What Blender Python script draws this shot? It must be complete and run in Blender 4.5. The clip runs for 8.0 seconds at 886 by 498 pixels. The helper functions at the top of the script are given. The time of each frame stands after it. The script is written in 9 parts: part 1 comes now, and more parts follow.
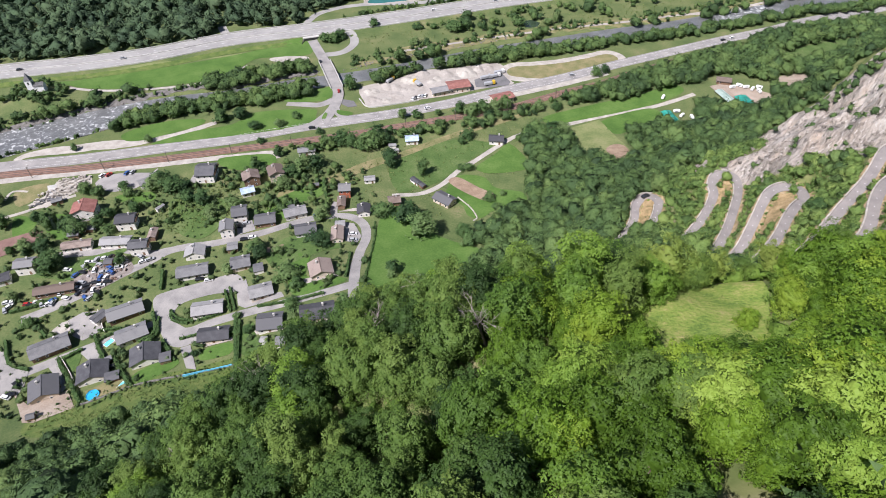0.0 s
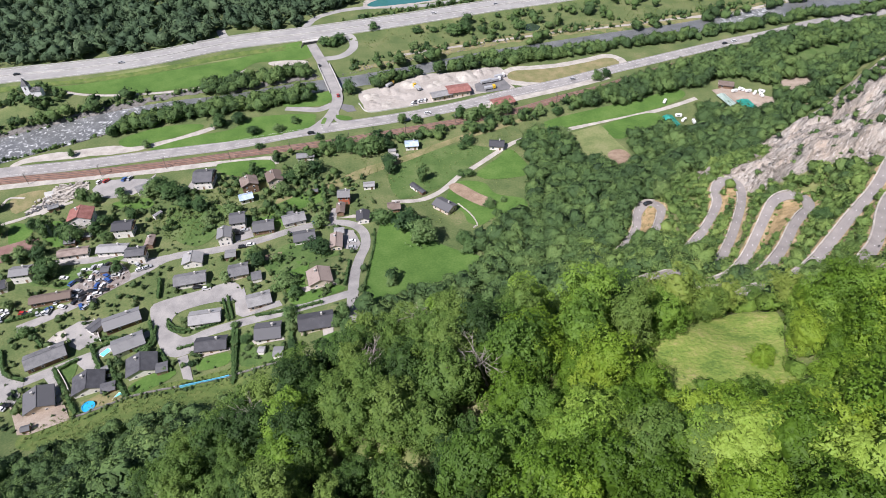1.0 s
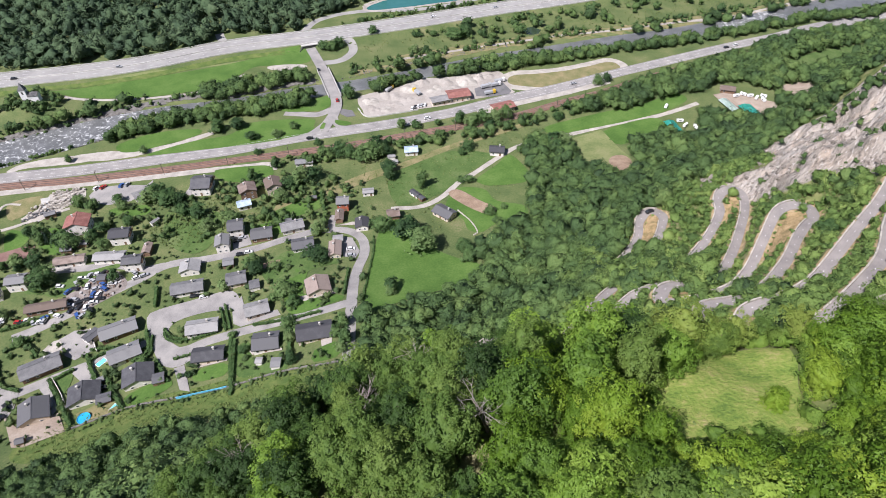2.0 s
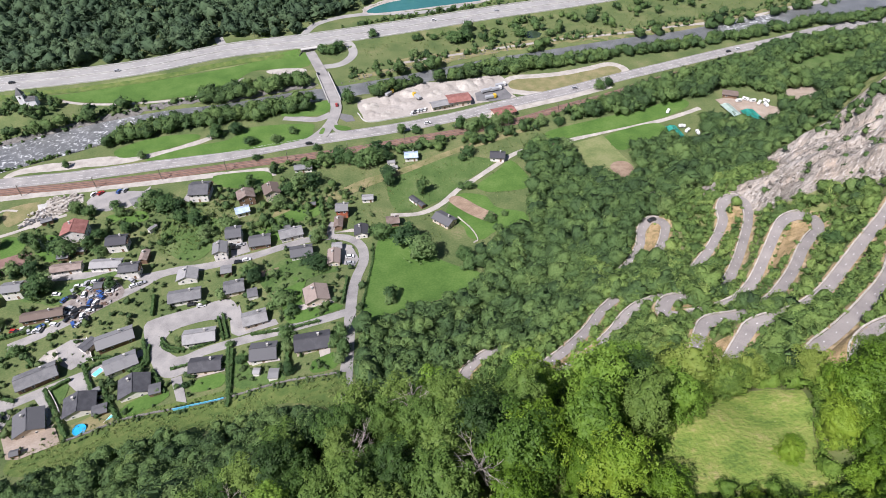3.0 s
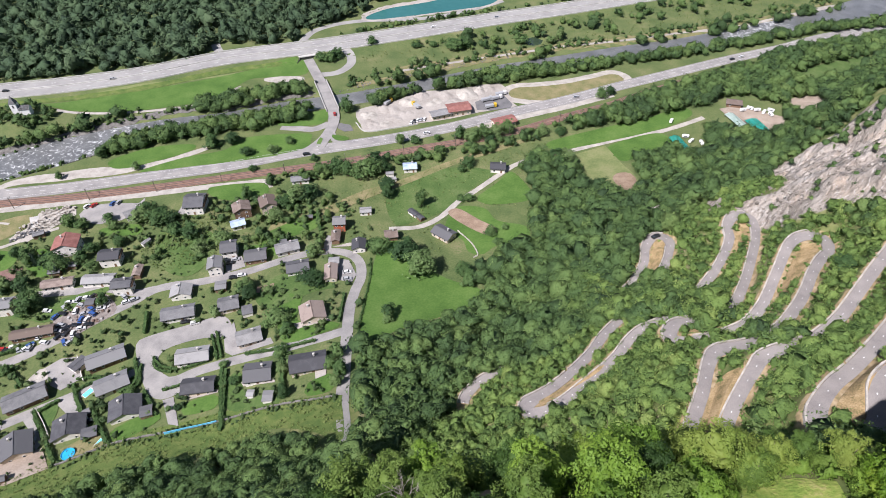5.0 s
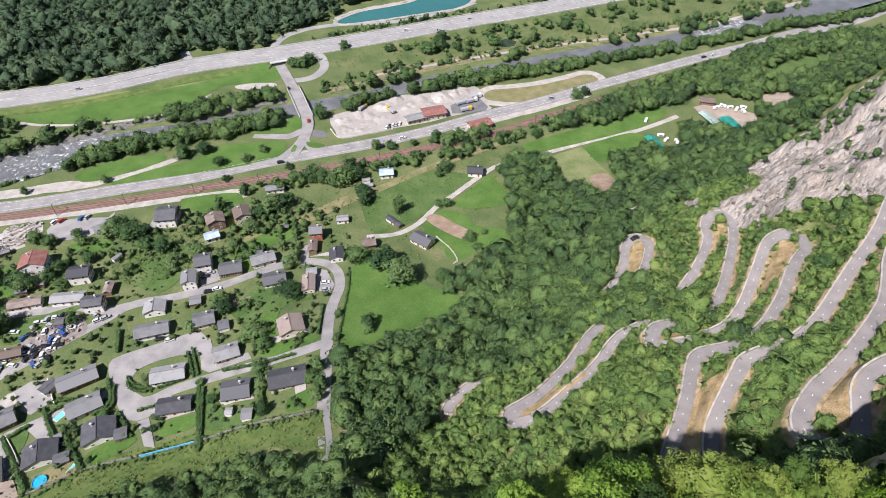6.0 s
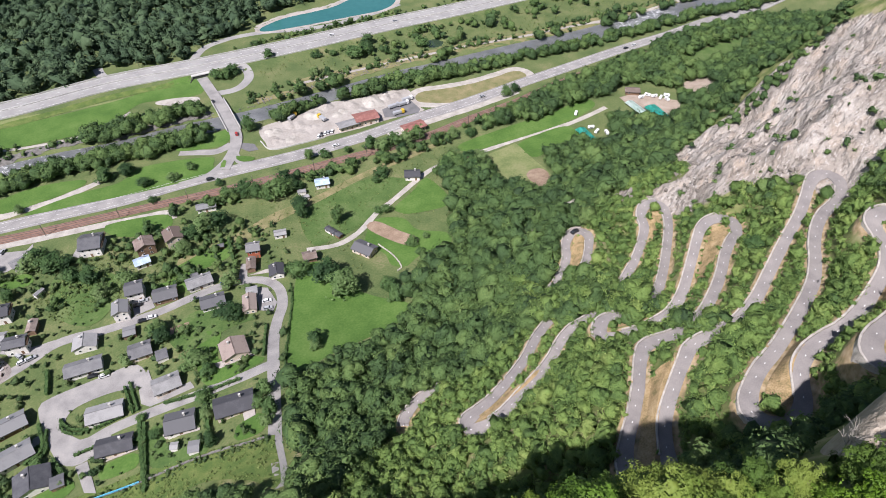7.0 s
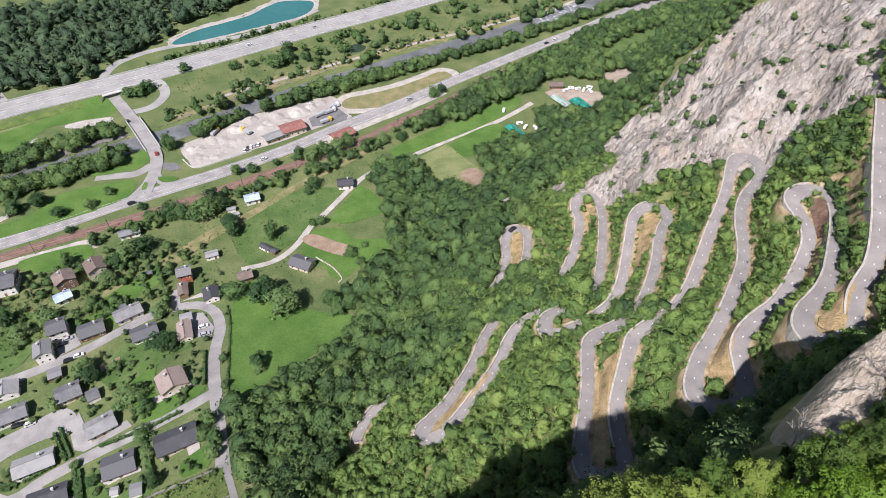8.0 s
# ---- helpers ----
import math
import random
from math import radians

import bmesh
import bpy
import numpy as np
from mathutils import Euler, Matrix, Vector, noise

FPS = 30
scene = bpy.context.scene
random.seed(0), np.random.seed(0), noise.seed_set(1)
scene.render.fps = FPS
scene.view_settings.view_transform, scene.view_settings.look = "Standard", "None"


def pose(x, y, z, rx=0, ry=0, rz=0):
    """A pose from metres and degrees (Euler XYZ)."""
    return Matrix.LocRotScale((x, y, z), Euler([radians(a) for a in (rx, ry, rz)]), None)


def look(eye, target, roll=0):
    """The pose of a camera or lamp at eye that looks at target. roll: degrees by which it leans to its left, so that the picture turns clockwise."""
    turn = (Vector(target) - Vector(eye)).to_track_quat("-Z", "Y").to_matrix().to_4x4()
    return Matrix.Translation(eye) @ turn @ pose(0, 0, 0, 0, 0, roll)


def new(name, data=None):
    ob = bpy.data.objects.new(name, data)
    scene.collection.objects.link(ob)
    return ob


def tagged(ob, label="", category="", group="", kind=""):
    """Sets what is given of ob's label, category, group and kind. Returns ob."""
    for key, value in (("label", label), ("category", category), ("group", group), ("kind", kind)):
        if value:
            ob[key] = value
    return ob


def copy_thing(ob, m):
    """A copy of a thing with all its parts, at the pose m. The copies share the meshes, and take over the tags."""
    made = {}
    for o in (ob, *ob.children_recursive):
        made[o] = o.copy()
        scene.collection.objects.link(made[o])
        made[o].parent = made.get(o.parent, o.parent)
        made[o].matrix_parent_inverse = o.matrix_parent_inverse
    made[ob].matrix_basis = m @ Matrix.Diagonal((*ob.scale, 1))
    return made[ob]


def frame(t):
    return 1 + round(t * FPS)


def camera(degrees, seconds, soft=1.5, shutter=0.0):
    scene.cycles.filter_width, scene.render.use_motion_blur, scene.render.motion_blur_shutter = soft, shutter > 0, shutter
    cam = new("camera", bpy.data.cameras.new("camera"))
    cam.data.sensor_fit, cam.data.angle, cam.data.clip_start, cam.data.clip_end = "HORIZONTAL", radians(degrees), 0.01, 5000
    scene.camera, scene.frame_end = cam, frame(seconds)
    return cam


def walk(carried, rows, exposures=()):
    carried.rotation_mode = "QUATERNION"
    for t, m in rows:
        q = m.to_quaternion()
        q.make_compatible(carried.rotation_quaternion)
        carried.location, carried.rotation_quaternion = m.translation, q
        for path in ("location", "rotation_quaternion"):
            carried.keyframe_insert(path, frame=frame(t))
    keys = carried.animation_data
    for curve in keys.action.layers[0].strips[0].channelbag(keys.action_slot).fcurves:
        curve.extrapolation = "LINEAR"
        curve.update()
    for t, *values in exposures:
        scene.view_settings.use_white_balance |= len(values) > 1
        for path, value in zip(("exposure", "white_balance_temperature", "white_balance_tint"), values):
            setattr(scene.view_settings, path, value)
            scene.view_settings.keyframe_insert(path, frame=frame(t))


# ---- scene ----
cam = camera(71.3, 8.0, soft=0.9)
PATH = [
    (0, (0.853, 1.317, 218.436), (0.775, 2.772, 217.066), -1.1),
    (0.5, (0.807, 3.623, 218.561), (0.729, 5.079, 217.192), -1.1),
    (1, (0.766, 5.967, 218.75), (0.687, 7.423, 217.382), -1.2),
    (1.5, (0.763, 8.325, 219.011), (0.684, 9.782, 217.644), -1.2),
    (3, (0.868, 15.562, 220.29), (0.787, 17.019, 218.923), -1.2),
    (3.5, (0.912, 17.986, 220.523), (0.83, 19.445, 219.156), -1.2),
    (4, (0.961, 20.419, 220.709), (0.878, 21.878, 219.343), -1.2),
    (4.5, (1.013, 22.821, 220.852), (0.929, 24.281, 219.487), -1.2),
    (5.8, (1.263, 28.976, 221.063), (1.205, 30.436, 219.698), -1.2),
    (6, (1.327, 29.874, 221.074), (1.31, 31.335, 219.709), -1.1),
    (6.5, (1.52, 31.988, 221.078), (1.604, 33.446, 219.711), -0.8),
    (7, (1.776, 33.971, 221.068), (1.941, 35.42, 219.7), -0.7),
    (7.5, (2.125, 35.865, 221.041), (2.389, 37.299, 219.673), -0.5),
    (8, (2.483, 37.771, 221.02), (2.839, 39.185, 219.651), -0.2),
]
EXPOSURE = 0.6
walk(cam, [(t, look(eye, target, roll)) for t, eye, target, roll in PATH], [(0, EXPOSURE, 6200, 19), (8, EXPOSURE, 6200, 19)])

# ---- sky and sun ----
SUN_HEIGHT, SUN_FROM = 50.5, 229.0          # degrees above the horizon; the side it shines from, counted from +x
world = bpy.data.worlds.new("sky")
scene.world = world
world.use_nodes = True
sky = world.node_tree.nodes.new("ShaderNodeTexSky")
sky.sky_type, sky.sun_disc = "NISHITA", False
sky.sun_elevation, sky.sun_rotation = radians(SUN_HEIGHT), radians(90 - SUN_FROM)
sky.altitude, sky.air_density, sky.dust_density = 600, 1.0, 1.0
world.node_tree.links.new(sky.outputs[0], world.node_tree.nodes["Background"].inputs[0])
world.node_tree.nodes["Background"].inputs[1].default_value = 0.052
sun = new("sun", bpy.data.lights.new("sun", "SUN"))
sun.data.energy, sun.data.angle, sun.data.color = 4.9, radians(0.53), (1.0, 0.975, 0.935)
sun_way = Vector((math.cos(radians(SUN_FROM)) * math.cos(radians(SUN_HEIGHT)), math.sin(radians(SUN_FROM)) * math.cos(radians(SUN_HEIGHT)), math.sin(radians(SUN_HEIGHT))))
sun.matrix_world = look(sun_way * 900, (0, 0, 0))

# ---- materials ----


def material(name, colours, scale=1.0, rough=0.9, bump=0.0, fine=8.0, metal=0.0, spread=(0.35, 0.65), per="", leaf=0.0, spec=0.3, bump_size=1.0):
    """colours: two to four linear colours, mixed by coarse and fine noise; per: 'object', 'island' or an attribute that shifts them."""
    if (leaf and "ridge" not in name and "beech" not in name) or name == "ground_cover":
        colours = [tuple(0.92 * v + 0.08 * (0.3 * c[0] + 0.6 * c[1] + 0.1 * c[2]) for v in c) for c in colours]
    m = bpy.data.materials.new(name)
    m.use_nodes = True
    nt = m.node_tree
    n, l = nt.nodes, nt.links
    b = n["Principled BSDF"]
    geo = n.new("ShaderNodeNewGeometry")
    big, small = n.new("ShaderNodeTexNoise"), n.new("ShaderNodeTexNoise")
    big.inputs["Scale"].default_value, small.inputs["Scale"].default_value = scale, scale * fine
    big.inputs["Detail"].default_value, small.inputs["Detail"].default_value = 5, 4
    for t in (big, small):
        l.new(geo.outputs["Position"], t.inputs["Vector"])
    mix = n.new("ShaderNodeMix")
    mix.data_type, mix.inputs[0].default_value = "FLOAT", 0.4
    l.new(big.outputs[0], mix.inputs[2]), l.new(small.outputs[0], mix.inputs[3])
    value = mix.outputs[0]
    if per:
        if per == "object":
            src = n.new("ShaderNodeObjectInfo").outputs["Random"]
        elif per == "island":
            src = geo.outputs["Random Per Island"]
        else:
            a = n.new("ShaderNodeAttribute")
            a.attribute_name = per
            src = a.outputs["Fac"]
        amp = n.new("ShaderNodeMath")
        amp.operation, amp.inputs[1].default_value, amp.inputs[2].default_value = "MULTIPLY_ADD", 0.5, -0.25
        l.new(src, amp.inputs[0])
        add = n.new("ShaderNodeMath")
        l.new(value, add.inputs[0]), l.new(amp.outputs[0], add.inputs[1])
        value = add.outputs[0]
    ramp = n.new("ShaderNodeValToRGB")
    el = ramp.color_ramp.elements
    for i, c in enumerate(colours):
        at = spread[0] + (spread[1] - spread[0]) * i / (len(colours) - 1)
        e = el[i] if i < 2 else el.new(at)
        e.position = at
        e.color = (*c, 1)
    l.new(value, ramp.inputs[0])
    l.new(ramp.outputs[0], b.inputs["Base Color"])
    b.inputs["Roughness"].default_value, b.inputs["Metallic"].default_value, b.inputs["Specular IOR Level"].default_value = rough, metal, spec
    if bump:
        bp = n.new("ShaderNodeBump")
        bp.inputs["Strength"].default_value, bp.inputs["Distance"].default_value = bump, bump_size
        l.new(small.outputs[0], bp.inputs["Height"]), l.new(bp.outputs[0], b.inputs["Normal"])
    if leaf:
        tr, add = n.new("ShaderNodeBsdfTranslucent"), n.new("ShaderNodeMixShader")
        add.inputs[0].default_value = leaf
        l.new(ramp.outputs[0], tr.inputs[0])
        l.new(b.outputs[0], add.inputs[1]), l.new(tr.outputs[0], add.inputs[2])
        l.new(add.outputs[0], n["Material Output"].inputs[0])
    return m


SCRAP_PILE = material("scrap_metal", [(0.03, 0.03, 0.032), (0.16, 0.1, 0.07), (0.3, 0.28, 0.26), (0.5, 0.49, 0.47)], 0.8, 0.7, 0, 3, spread=(0.2, 0.8), per="island")
ASPHALT = material("asphalt", [(0.2093, 0.1975, 0.191), (0.2827, 0.2703, 0.2552), (0.3506, 0.3294, 0.3062)], 0.15, 0.9, 0.1, 20)
ROAD_HILL = material("asphalt_hill", [(0.1978, 0.18, 0.172), (0.2484, 0.2268, 0.2133), (0.299, 0.2727, 0.252)], 0.2, 0.9, 0.1, 20)
MOTORWAY = material("asphalt_motorway", [(0.2484, 0.2392, 0.23), (0.3036, 0.2944, 0.276), (0.3496, 0.3404, 0.3174)], 0.1, 0.9, 0.0, 15)
GRAVEL_MAT = material("gravel", [(0.30, 0.275, 0.24), (0.40, 0.37, 0.325), (0.50, 0.465, 0.41)], 0.2, 0.95, 0.3, 12)
SAND_MAT = material("sand", [(0.2883, 0.2604, 0.2278), (0.3627, 0.3301, 0.293), (0.4371, 0.3999, 0.3581)], 0.1, 0.95, 0.3, 10)
SCRAP_EARTH = material("oily_earth", [(0.14, 0.12, 0.105), (0.23, 0.2, 0.18), (0.32, 0.285, 0.255)], 0.3, 0.95, 0.2, 8)
DARK_ASPHALT = material("dark_asphalt", [(0.12, 0.118, 0.12), (0.155, 0.152, 0.152), (0.19, 0.186, 0.183)], 0.2, 0.9, 0.1, 15)
PALE_EARTH = material("pale_earth", [(0.24, 0.185, 0.14), (0.32, 0.26, 0.205), (0.4, 0.335, 0.275)], 0.15, 0.95, 0.2, 10, bump_size=0.12)
COURT_CLAY = material("court_clay", [(0.17, 0.1, 0.085), (0.215, 0.13, 0.11), (0.25, 0.16, 0.135)], 0.2, 0.95, 0.05, 12)
PADDOCK_GRASS = material("paddock_grass", [(0.12, 0.155, 0.055), (0.17, 0.2, 0.075), (0.235, 0.235, 0.11)], 0.1, 0.95, 0.2, 10, bump_size=0.15)
PAINT = material("road_paint", [(0.6, 0.6, 0.58), (0.75, 0.75, 0.72)], 0.5, 0.7)
BANK_GRASS = material("rough_bank_grass", [(0.058, 0.105, 0.024), (0.1, 0.145, 0.035), (0.155, 0.182, 0.055)], 0.25, 0.95, 0.5, 9, bump_size=0.2)
MOWN = material("mown_grass", [(0.05332, 0.1144, 0.02), (0.0774, 0.1514, 0.028), (0.1135, 0.1866, 0.045)], 0.07, 0.95, 0.2, 14, bump_size=0.15)
MEADOW_MAT = material("meadow_grass", [(0.0516, 0.09856, 0.024), (0.0817, 0.1364, 0.036), (0.129, 0.1672, 0.062)], 0.08, 0.95, 0.18, 12, bump_size=0.15)
RIDGE_GRASS = material("dry_meadow_grass", [(0.1, 0.165, 0.03), (0.165, 0.235, 0.043), (0.235, 0.27, 0.066), (0.34, 0.3, 0.125)], 0.34, 0.95, 0.6, 7, spread=(0.36, 0.68), bump_size=0.25)
DRY = material("dry_grass", [(0.12, 0.14, 0.05), (0.2, 0.185, 0.085), (0.28, 0.23, 0.125)], 0.14, 0.95, 0.25, 10, bump_size=0.15)
TAN = material("scorched_grass", [(0.1575, 0.133, 0.056), (0.315, 0.2232, 0.112), (0.4305, 0.3182, 0.176)], 0.35, 0.95, 0.4, 8, bump_size=0.15)
DIRT = material("bare_earth", [(0.19, 0.135, 0.09), (0.28, 0.20, 0.14), (0.35, 0.27, 0.19)], 0.2, 0.95, 0.3, 10)
SCORCHED_BRUSH = material("burnt_brush", [(0.09, 0.055, 0.04), (0.17, 0.1, 0.07), (0.24, 0.16, 0.11)], 0.5, 0.95, 0.8, 8, bump_size=0.3)
BALLAST = material("rail_ballast", [(0.16, 0.095, 0.07), (0.23, 0.14, 0.105), (0.27, 0.18, 0.14)], 0.3, 0.95, 0.2, 15)
STEEL = material("rail_steel", [(0.2, 0.17, 0.15), (0.3, 0.28, 0.26)], 1.0, 0.45, metal=0.8)
CONCRETE = material("concrete", [(0.36, 0.35, 0.33), (0.46, 0.45, 0.42), (0.55, 0.53, 0.5)], 0.2, 0.9, 0.1, 12)
STONE = material("pale_stone", [(0.312, 0.282, 0.246), (0.432, 0.396, 0.348), (0.564, 0.522, 0.462)], 0.5, 0.95, 0.5, 8)
CRAG_STONE = material("crag_stone", [(0.1428, 0.1226, 0.1002), (0.2142, 0.1873, 0.1569), (0.2748, 0.2444, 0.2067), (0.3284, 0.2961, 0.2519)], 0.25, 0.95, 0.9, 6, spread=(0.28, 0.72))
SPUR_STONE = material("spur_stone", [(0.19, 0.155, 0.115), (0.3, 0.255, 0.2), (0.37, 0.32, 0.26), (0.43, 0.385, 0.32)], 0.3, 0.95, 0.5, 6, spread=(0.28, 0.72))
RIVER_STONE = material("river_stone", [(0.11, 0.105, 0.095), (0.17, 0.16, 0.145), (0.25, 0.235, 0.215)], 0.4, 0.95, 0.4, 8)
BARK = material("bark", [(0.07, 0.05, 0.035), (0.13, 0.1, 0.075), (0.22, 0.19, 0.15)], 1.5, 0.95, 0.4, 8)
DEADWOOD = material("dead_wood", [(0.22, 0.19, 0.16), (0.36, 0.33, 0.29)], 2.0, 0.95)
LEAF_FOREST = material("forest_leaves", [(0.034, 0.07, 0.0265), (0.0655, 0.128, 0.036), (0.111, 0.19, 0.0455), (0.177, 0.257, 0.066)], 0.06, 0.75, 1.0, 26, spread=(0.2, 0.8), per="tint", leaf=0.25, bump_size=0.45)
# distance haze is put into the far wood's colours: paler, with more blue
LEAF_FAR_HAZE = material("hazy_far_forest_leaves", [(0.03744, 0.07195, 0.03735), (0.05616, 0.1039, 0.04773), (0.07862, 0.1359, 0.05705), (0.1123, 0.1679, 0.0778)], 0.03, 0.8, 1.0, 40, spread=(0.22, 0.78), per="tint", leaf=0.25, bump_size=0.45)
LEAF_TREE = material("tree_leaves", [(0.0285, 0.0703, 0.0207), (0.05415, 0.1178, 0.0299), (0.09595, 0.1729, 0.0437), (0.1472, 0.2242, 0.07015)], 0.15, 0.7, 0.8, 12, spread=(0.25, 0.75), per="object", leaf=0.22, bump_size=0.3)
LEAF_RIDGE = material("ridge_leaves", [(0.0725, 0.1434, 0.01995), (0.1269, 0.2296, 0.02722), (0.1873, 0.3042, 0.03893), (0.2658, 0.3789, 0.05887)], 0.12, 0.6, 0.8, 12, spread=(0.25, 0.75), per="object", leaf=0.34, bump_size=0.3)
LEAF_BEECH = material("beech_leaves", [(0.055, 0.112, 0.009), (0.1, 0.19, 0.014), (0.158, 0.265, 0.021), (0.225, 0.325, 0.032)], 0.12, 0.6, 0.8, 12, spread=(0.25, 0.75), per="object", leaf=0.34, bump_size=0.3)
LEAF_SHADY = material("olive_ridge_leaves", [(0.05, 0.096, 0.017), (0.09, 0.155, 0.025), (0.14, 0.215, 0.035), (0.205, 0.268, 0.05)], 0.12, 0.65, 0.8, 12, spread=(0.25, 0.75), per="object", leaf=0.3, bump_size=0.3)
# deep green leaves; their darkness also carries shade of the ridge's left side
LEAF_SHADE_DARK = material("shade_dark_ridge_leaves", [(0.03, 0.066, 0.014), (0.056, 0.112, 0.02), (0.092, 0.162, 0.029), (0.14, 0.212, 0.042)], 0.12, 0.65, 0.8, 12, spread=(0.25, 0.75), per="object", leaf=0.28, bump_size=0.3)
LEAF_UNDERGROWTH = material("ridge_bush_leaves", [(0.05, 0.1, 0.016), (0.088, 0.165, 0.022), (0.135, 0.225, 0.032), (0.2, 0.29, 0.048)], 0.12, 0.7, 0.8, 14, spread=(0.22, 0.78), per="tint", leaf=0.3, bump_size=0.3)
LEAF_SCRUB = material("scrub_leaves", [(0.083, 0.158, 0.042), (0.147, 0.25, 0.055), (0.224, 0.342, 0.071), (0.338, 0.425, 0.106)], 0.08, 0.75, 1.0, 26, spread=(0.22, 0.78), per="tint", leaf=0.4, bump_size=0.45)
LEAF_TUSSOCK = material("rough_grass_blades", [(0.104, 0.1625, 0.039), (0.1625, 0.2275, 0.0546), (0.247, 0.2795, 0.0884)], 0.12, 0.85, 0, 9, spread=(0.22, 0.78), per="tint", leaf=0.25)
LEAF_SPRUCE = material("conifer_needles", [(0.018, 0.042, 0.026), (0.034, 0.07, 0.04), (0.06, 0.1, 0.058)], 0.4, 0.75, 0, 9, per="object", leaf=0.12)
LEAF_GARDEN = material("garden_leaves", [(0.0425, 0.085, 0.03), (0.07225, 0.1318, 0.04), (0.1148, 0.1785, 0.052), (0.1615, 0.2125, 0.075)], 0.12, 0.75, 1.0, 26, spread=(0.2, 0.8), per="tint", leaf=0.25, bump_size=0.45)
HEDGE = material("hedge_leaves", [(0.03, 0.068, 0.018), (0.055, 0.115, 0.028), (0.09, 0.16, 0.04)], 0.8, 0.8, 0.4, 6, leaf=0.15, bump_size=0.2)
ROOF_DARK = material("dark_slate_roof", [(0.06, 0.06, 0.066), (0.082, 0.083, 0.09), (0.11, 0.11, 0.115)], 0.4, 0.75, 0.2, 10, per="object")
ROOF_GREY = material("grey_tile_roof", [(0.115, 0.115, 0.118), (0.155, 0.155, 0.158), (0.2, 0.2, 0.2)], 0.35, 0.85, 0.2, 10, per="object")
ROOF_PALE = material("pale_tile_roof", [(0.18, 0.178, 0.176), (0.235, 0.232, 0.228), (0.3, 0.296, 0.29)], 0.35, 0.85, 0.2, 10, per="object")
ROOF_BROWN = material("brown_tile_roof", [(0.15, 0.115, 0.095), (0.21, 0.165, 0.14), (0.28, 0.225, 0.195)], 0.4, 0.85, 0.2, 10, per="object")
ROOF_RED = material("red_tile_roof", [(0.2, 0.085, 0.07), (0.265, 0.118, 0.098), (0.34, 0.17, 0.142)], 0.4, 0.85, 0.2, 10)
ROOF_TEAL = material("teal_canvas", [(0.03, 0.34, 0.27), (0.05, 0.42, 0.33), (0.10, 0.5, 0.42)], 0.3, 0.6, 0.1, 6)
ROOF_MINT = material("pale_mint_canvas", [(0.42, 0.56, 0.50), (0.55, 0.66, 0.6), (0.64, 0.72, 0.67)], 0.3, 0.6, 0.1, 6)
ROOF_BLUE = material("pale_blue_sheet", [(0.25, 0.34, 0.45), (0.38, 0.47, 0.58), (0.5, 0.57, 0.64)], 0.4, 0.5, 0.1, 6)
TARP = material("blue_tarpaulin", [(0.07, 0.36, 0.56), (0.12, 0.46, 0.66), (0.2, 0.54, 0.7)], 0.4, 0.5, 0.1, 6)
WALL_WHITE = material("white_render", [(0.55, 0.52, 0.47), (0.68, 0.65, 0.6), (0.76, 0.74, 0.69)], 0.4, 0.9, 0.05, 8)
WALL_BUFF = material("buff_render", [(0.42, 0.35, 0.27), (0.55, 0.47, 0.38), (0.63, 0.56, 0.47)], 0.4, 0.9, 0.05, 8)
WALL_WOOD = material("brown_boards", [(0.11, 0.065, 0.04), (0.19, 0.12, 0.075), (0.27, 0.18, 0.12)], 0.6, 0.85, 0.1, 8)
WALL_RED = material("red_boards", [(0.33, 0.09, 0.05), (0.45, 0.15, 0.08)], 0.6, 0.85)
# gutters, and the painted shade of the underpass and the belfry
DARK = material("dark_metal_and_shade", [(0.03, 0.03, 0.032), (0.06, 0.06, 0.062)], 1.0, 0.5)
GLASS = material("window_glass", [(0.02, 0.025, 0.03), (0.05, 0.06, 0.07)], 0.5, 0.08, spec=0.6)
WHITE = material("white_paint", [(0.68, 0.68, 0.67), (0.8, 0.8, 0.79)], 0.8, 0.55)
RUBBER = material("rubber", [(0.015, 0.015, 0.015), (0.03, 0.03, 0.03)], 2.0, 0.8)
POOL_BLUE = material("pool_liner", [(0.02, 0.33, 0.62), (0.04, 0.42, 0.72)], 0.6, 0.3)
POOL_WATER = material("pool_water", [(0.12, 0.55, 0.66), (0.22, 0.66, 0.74)], 0.8, 0.08, spec=0.5)


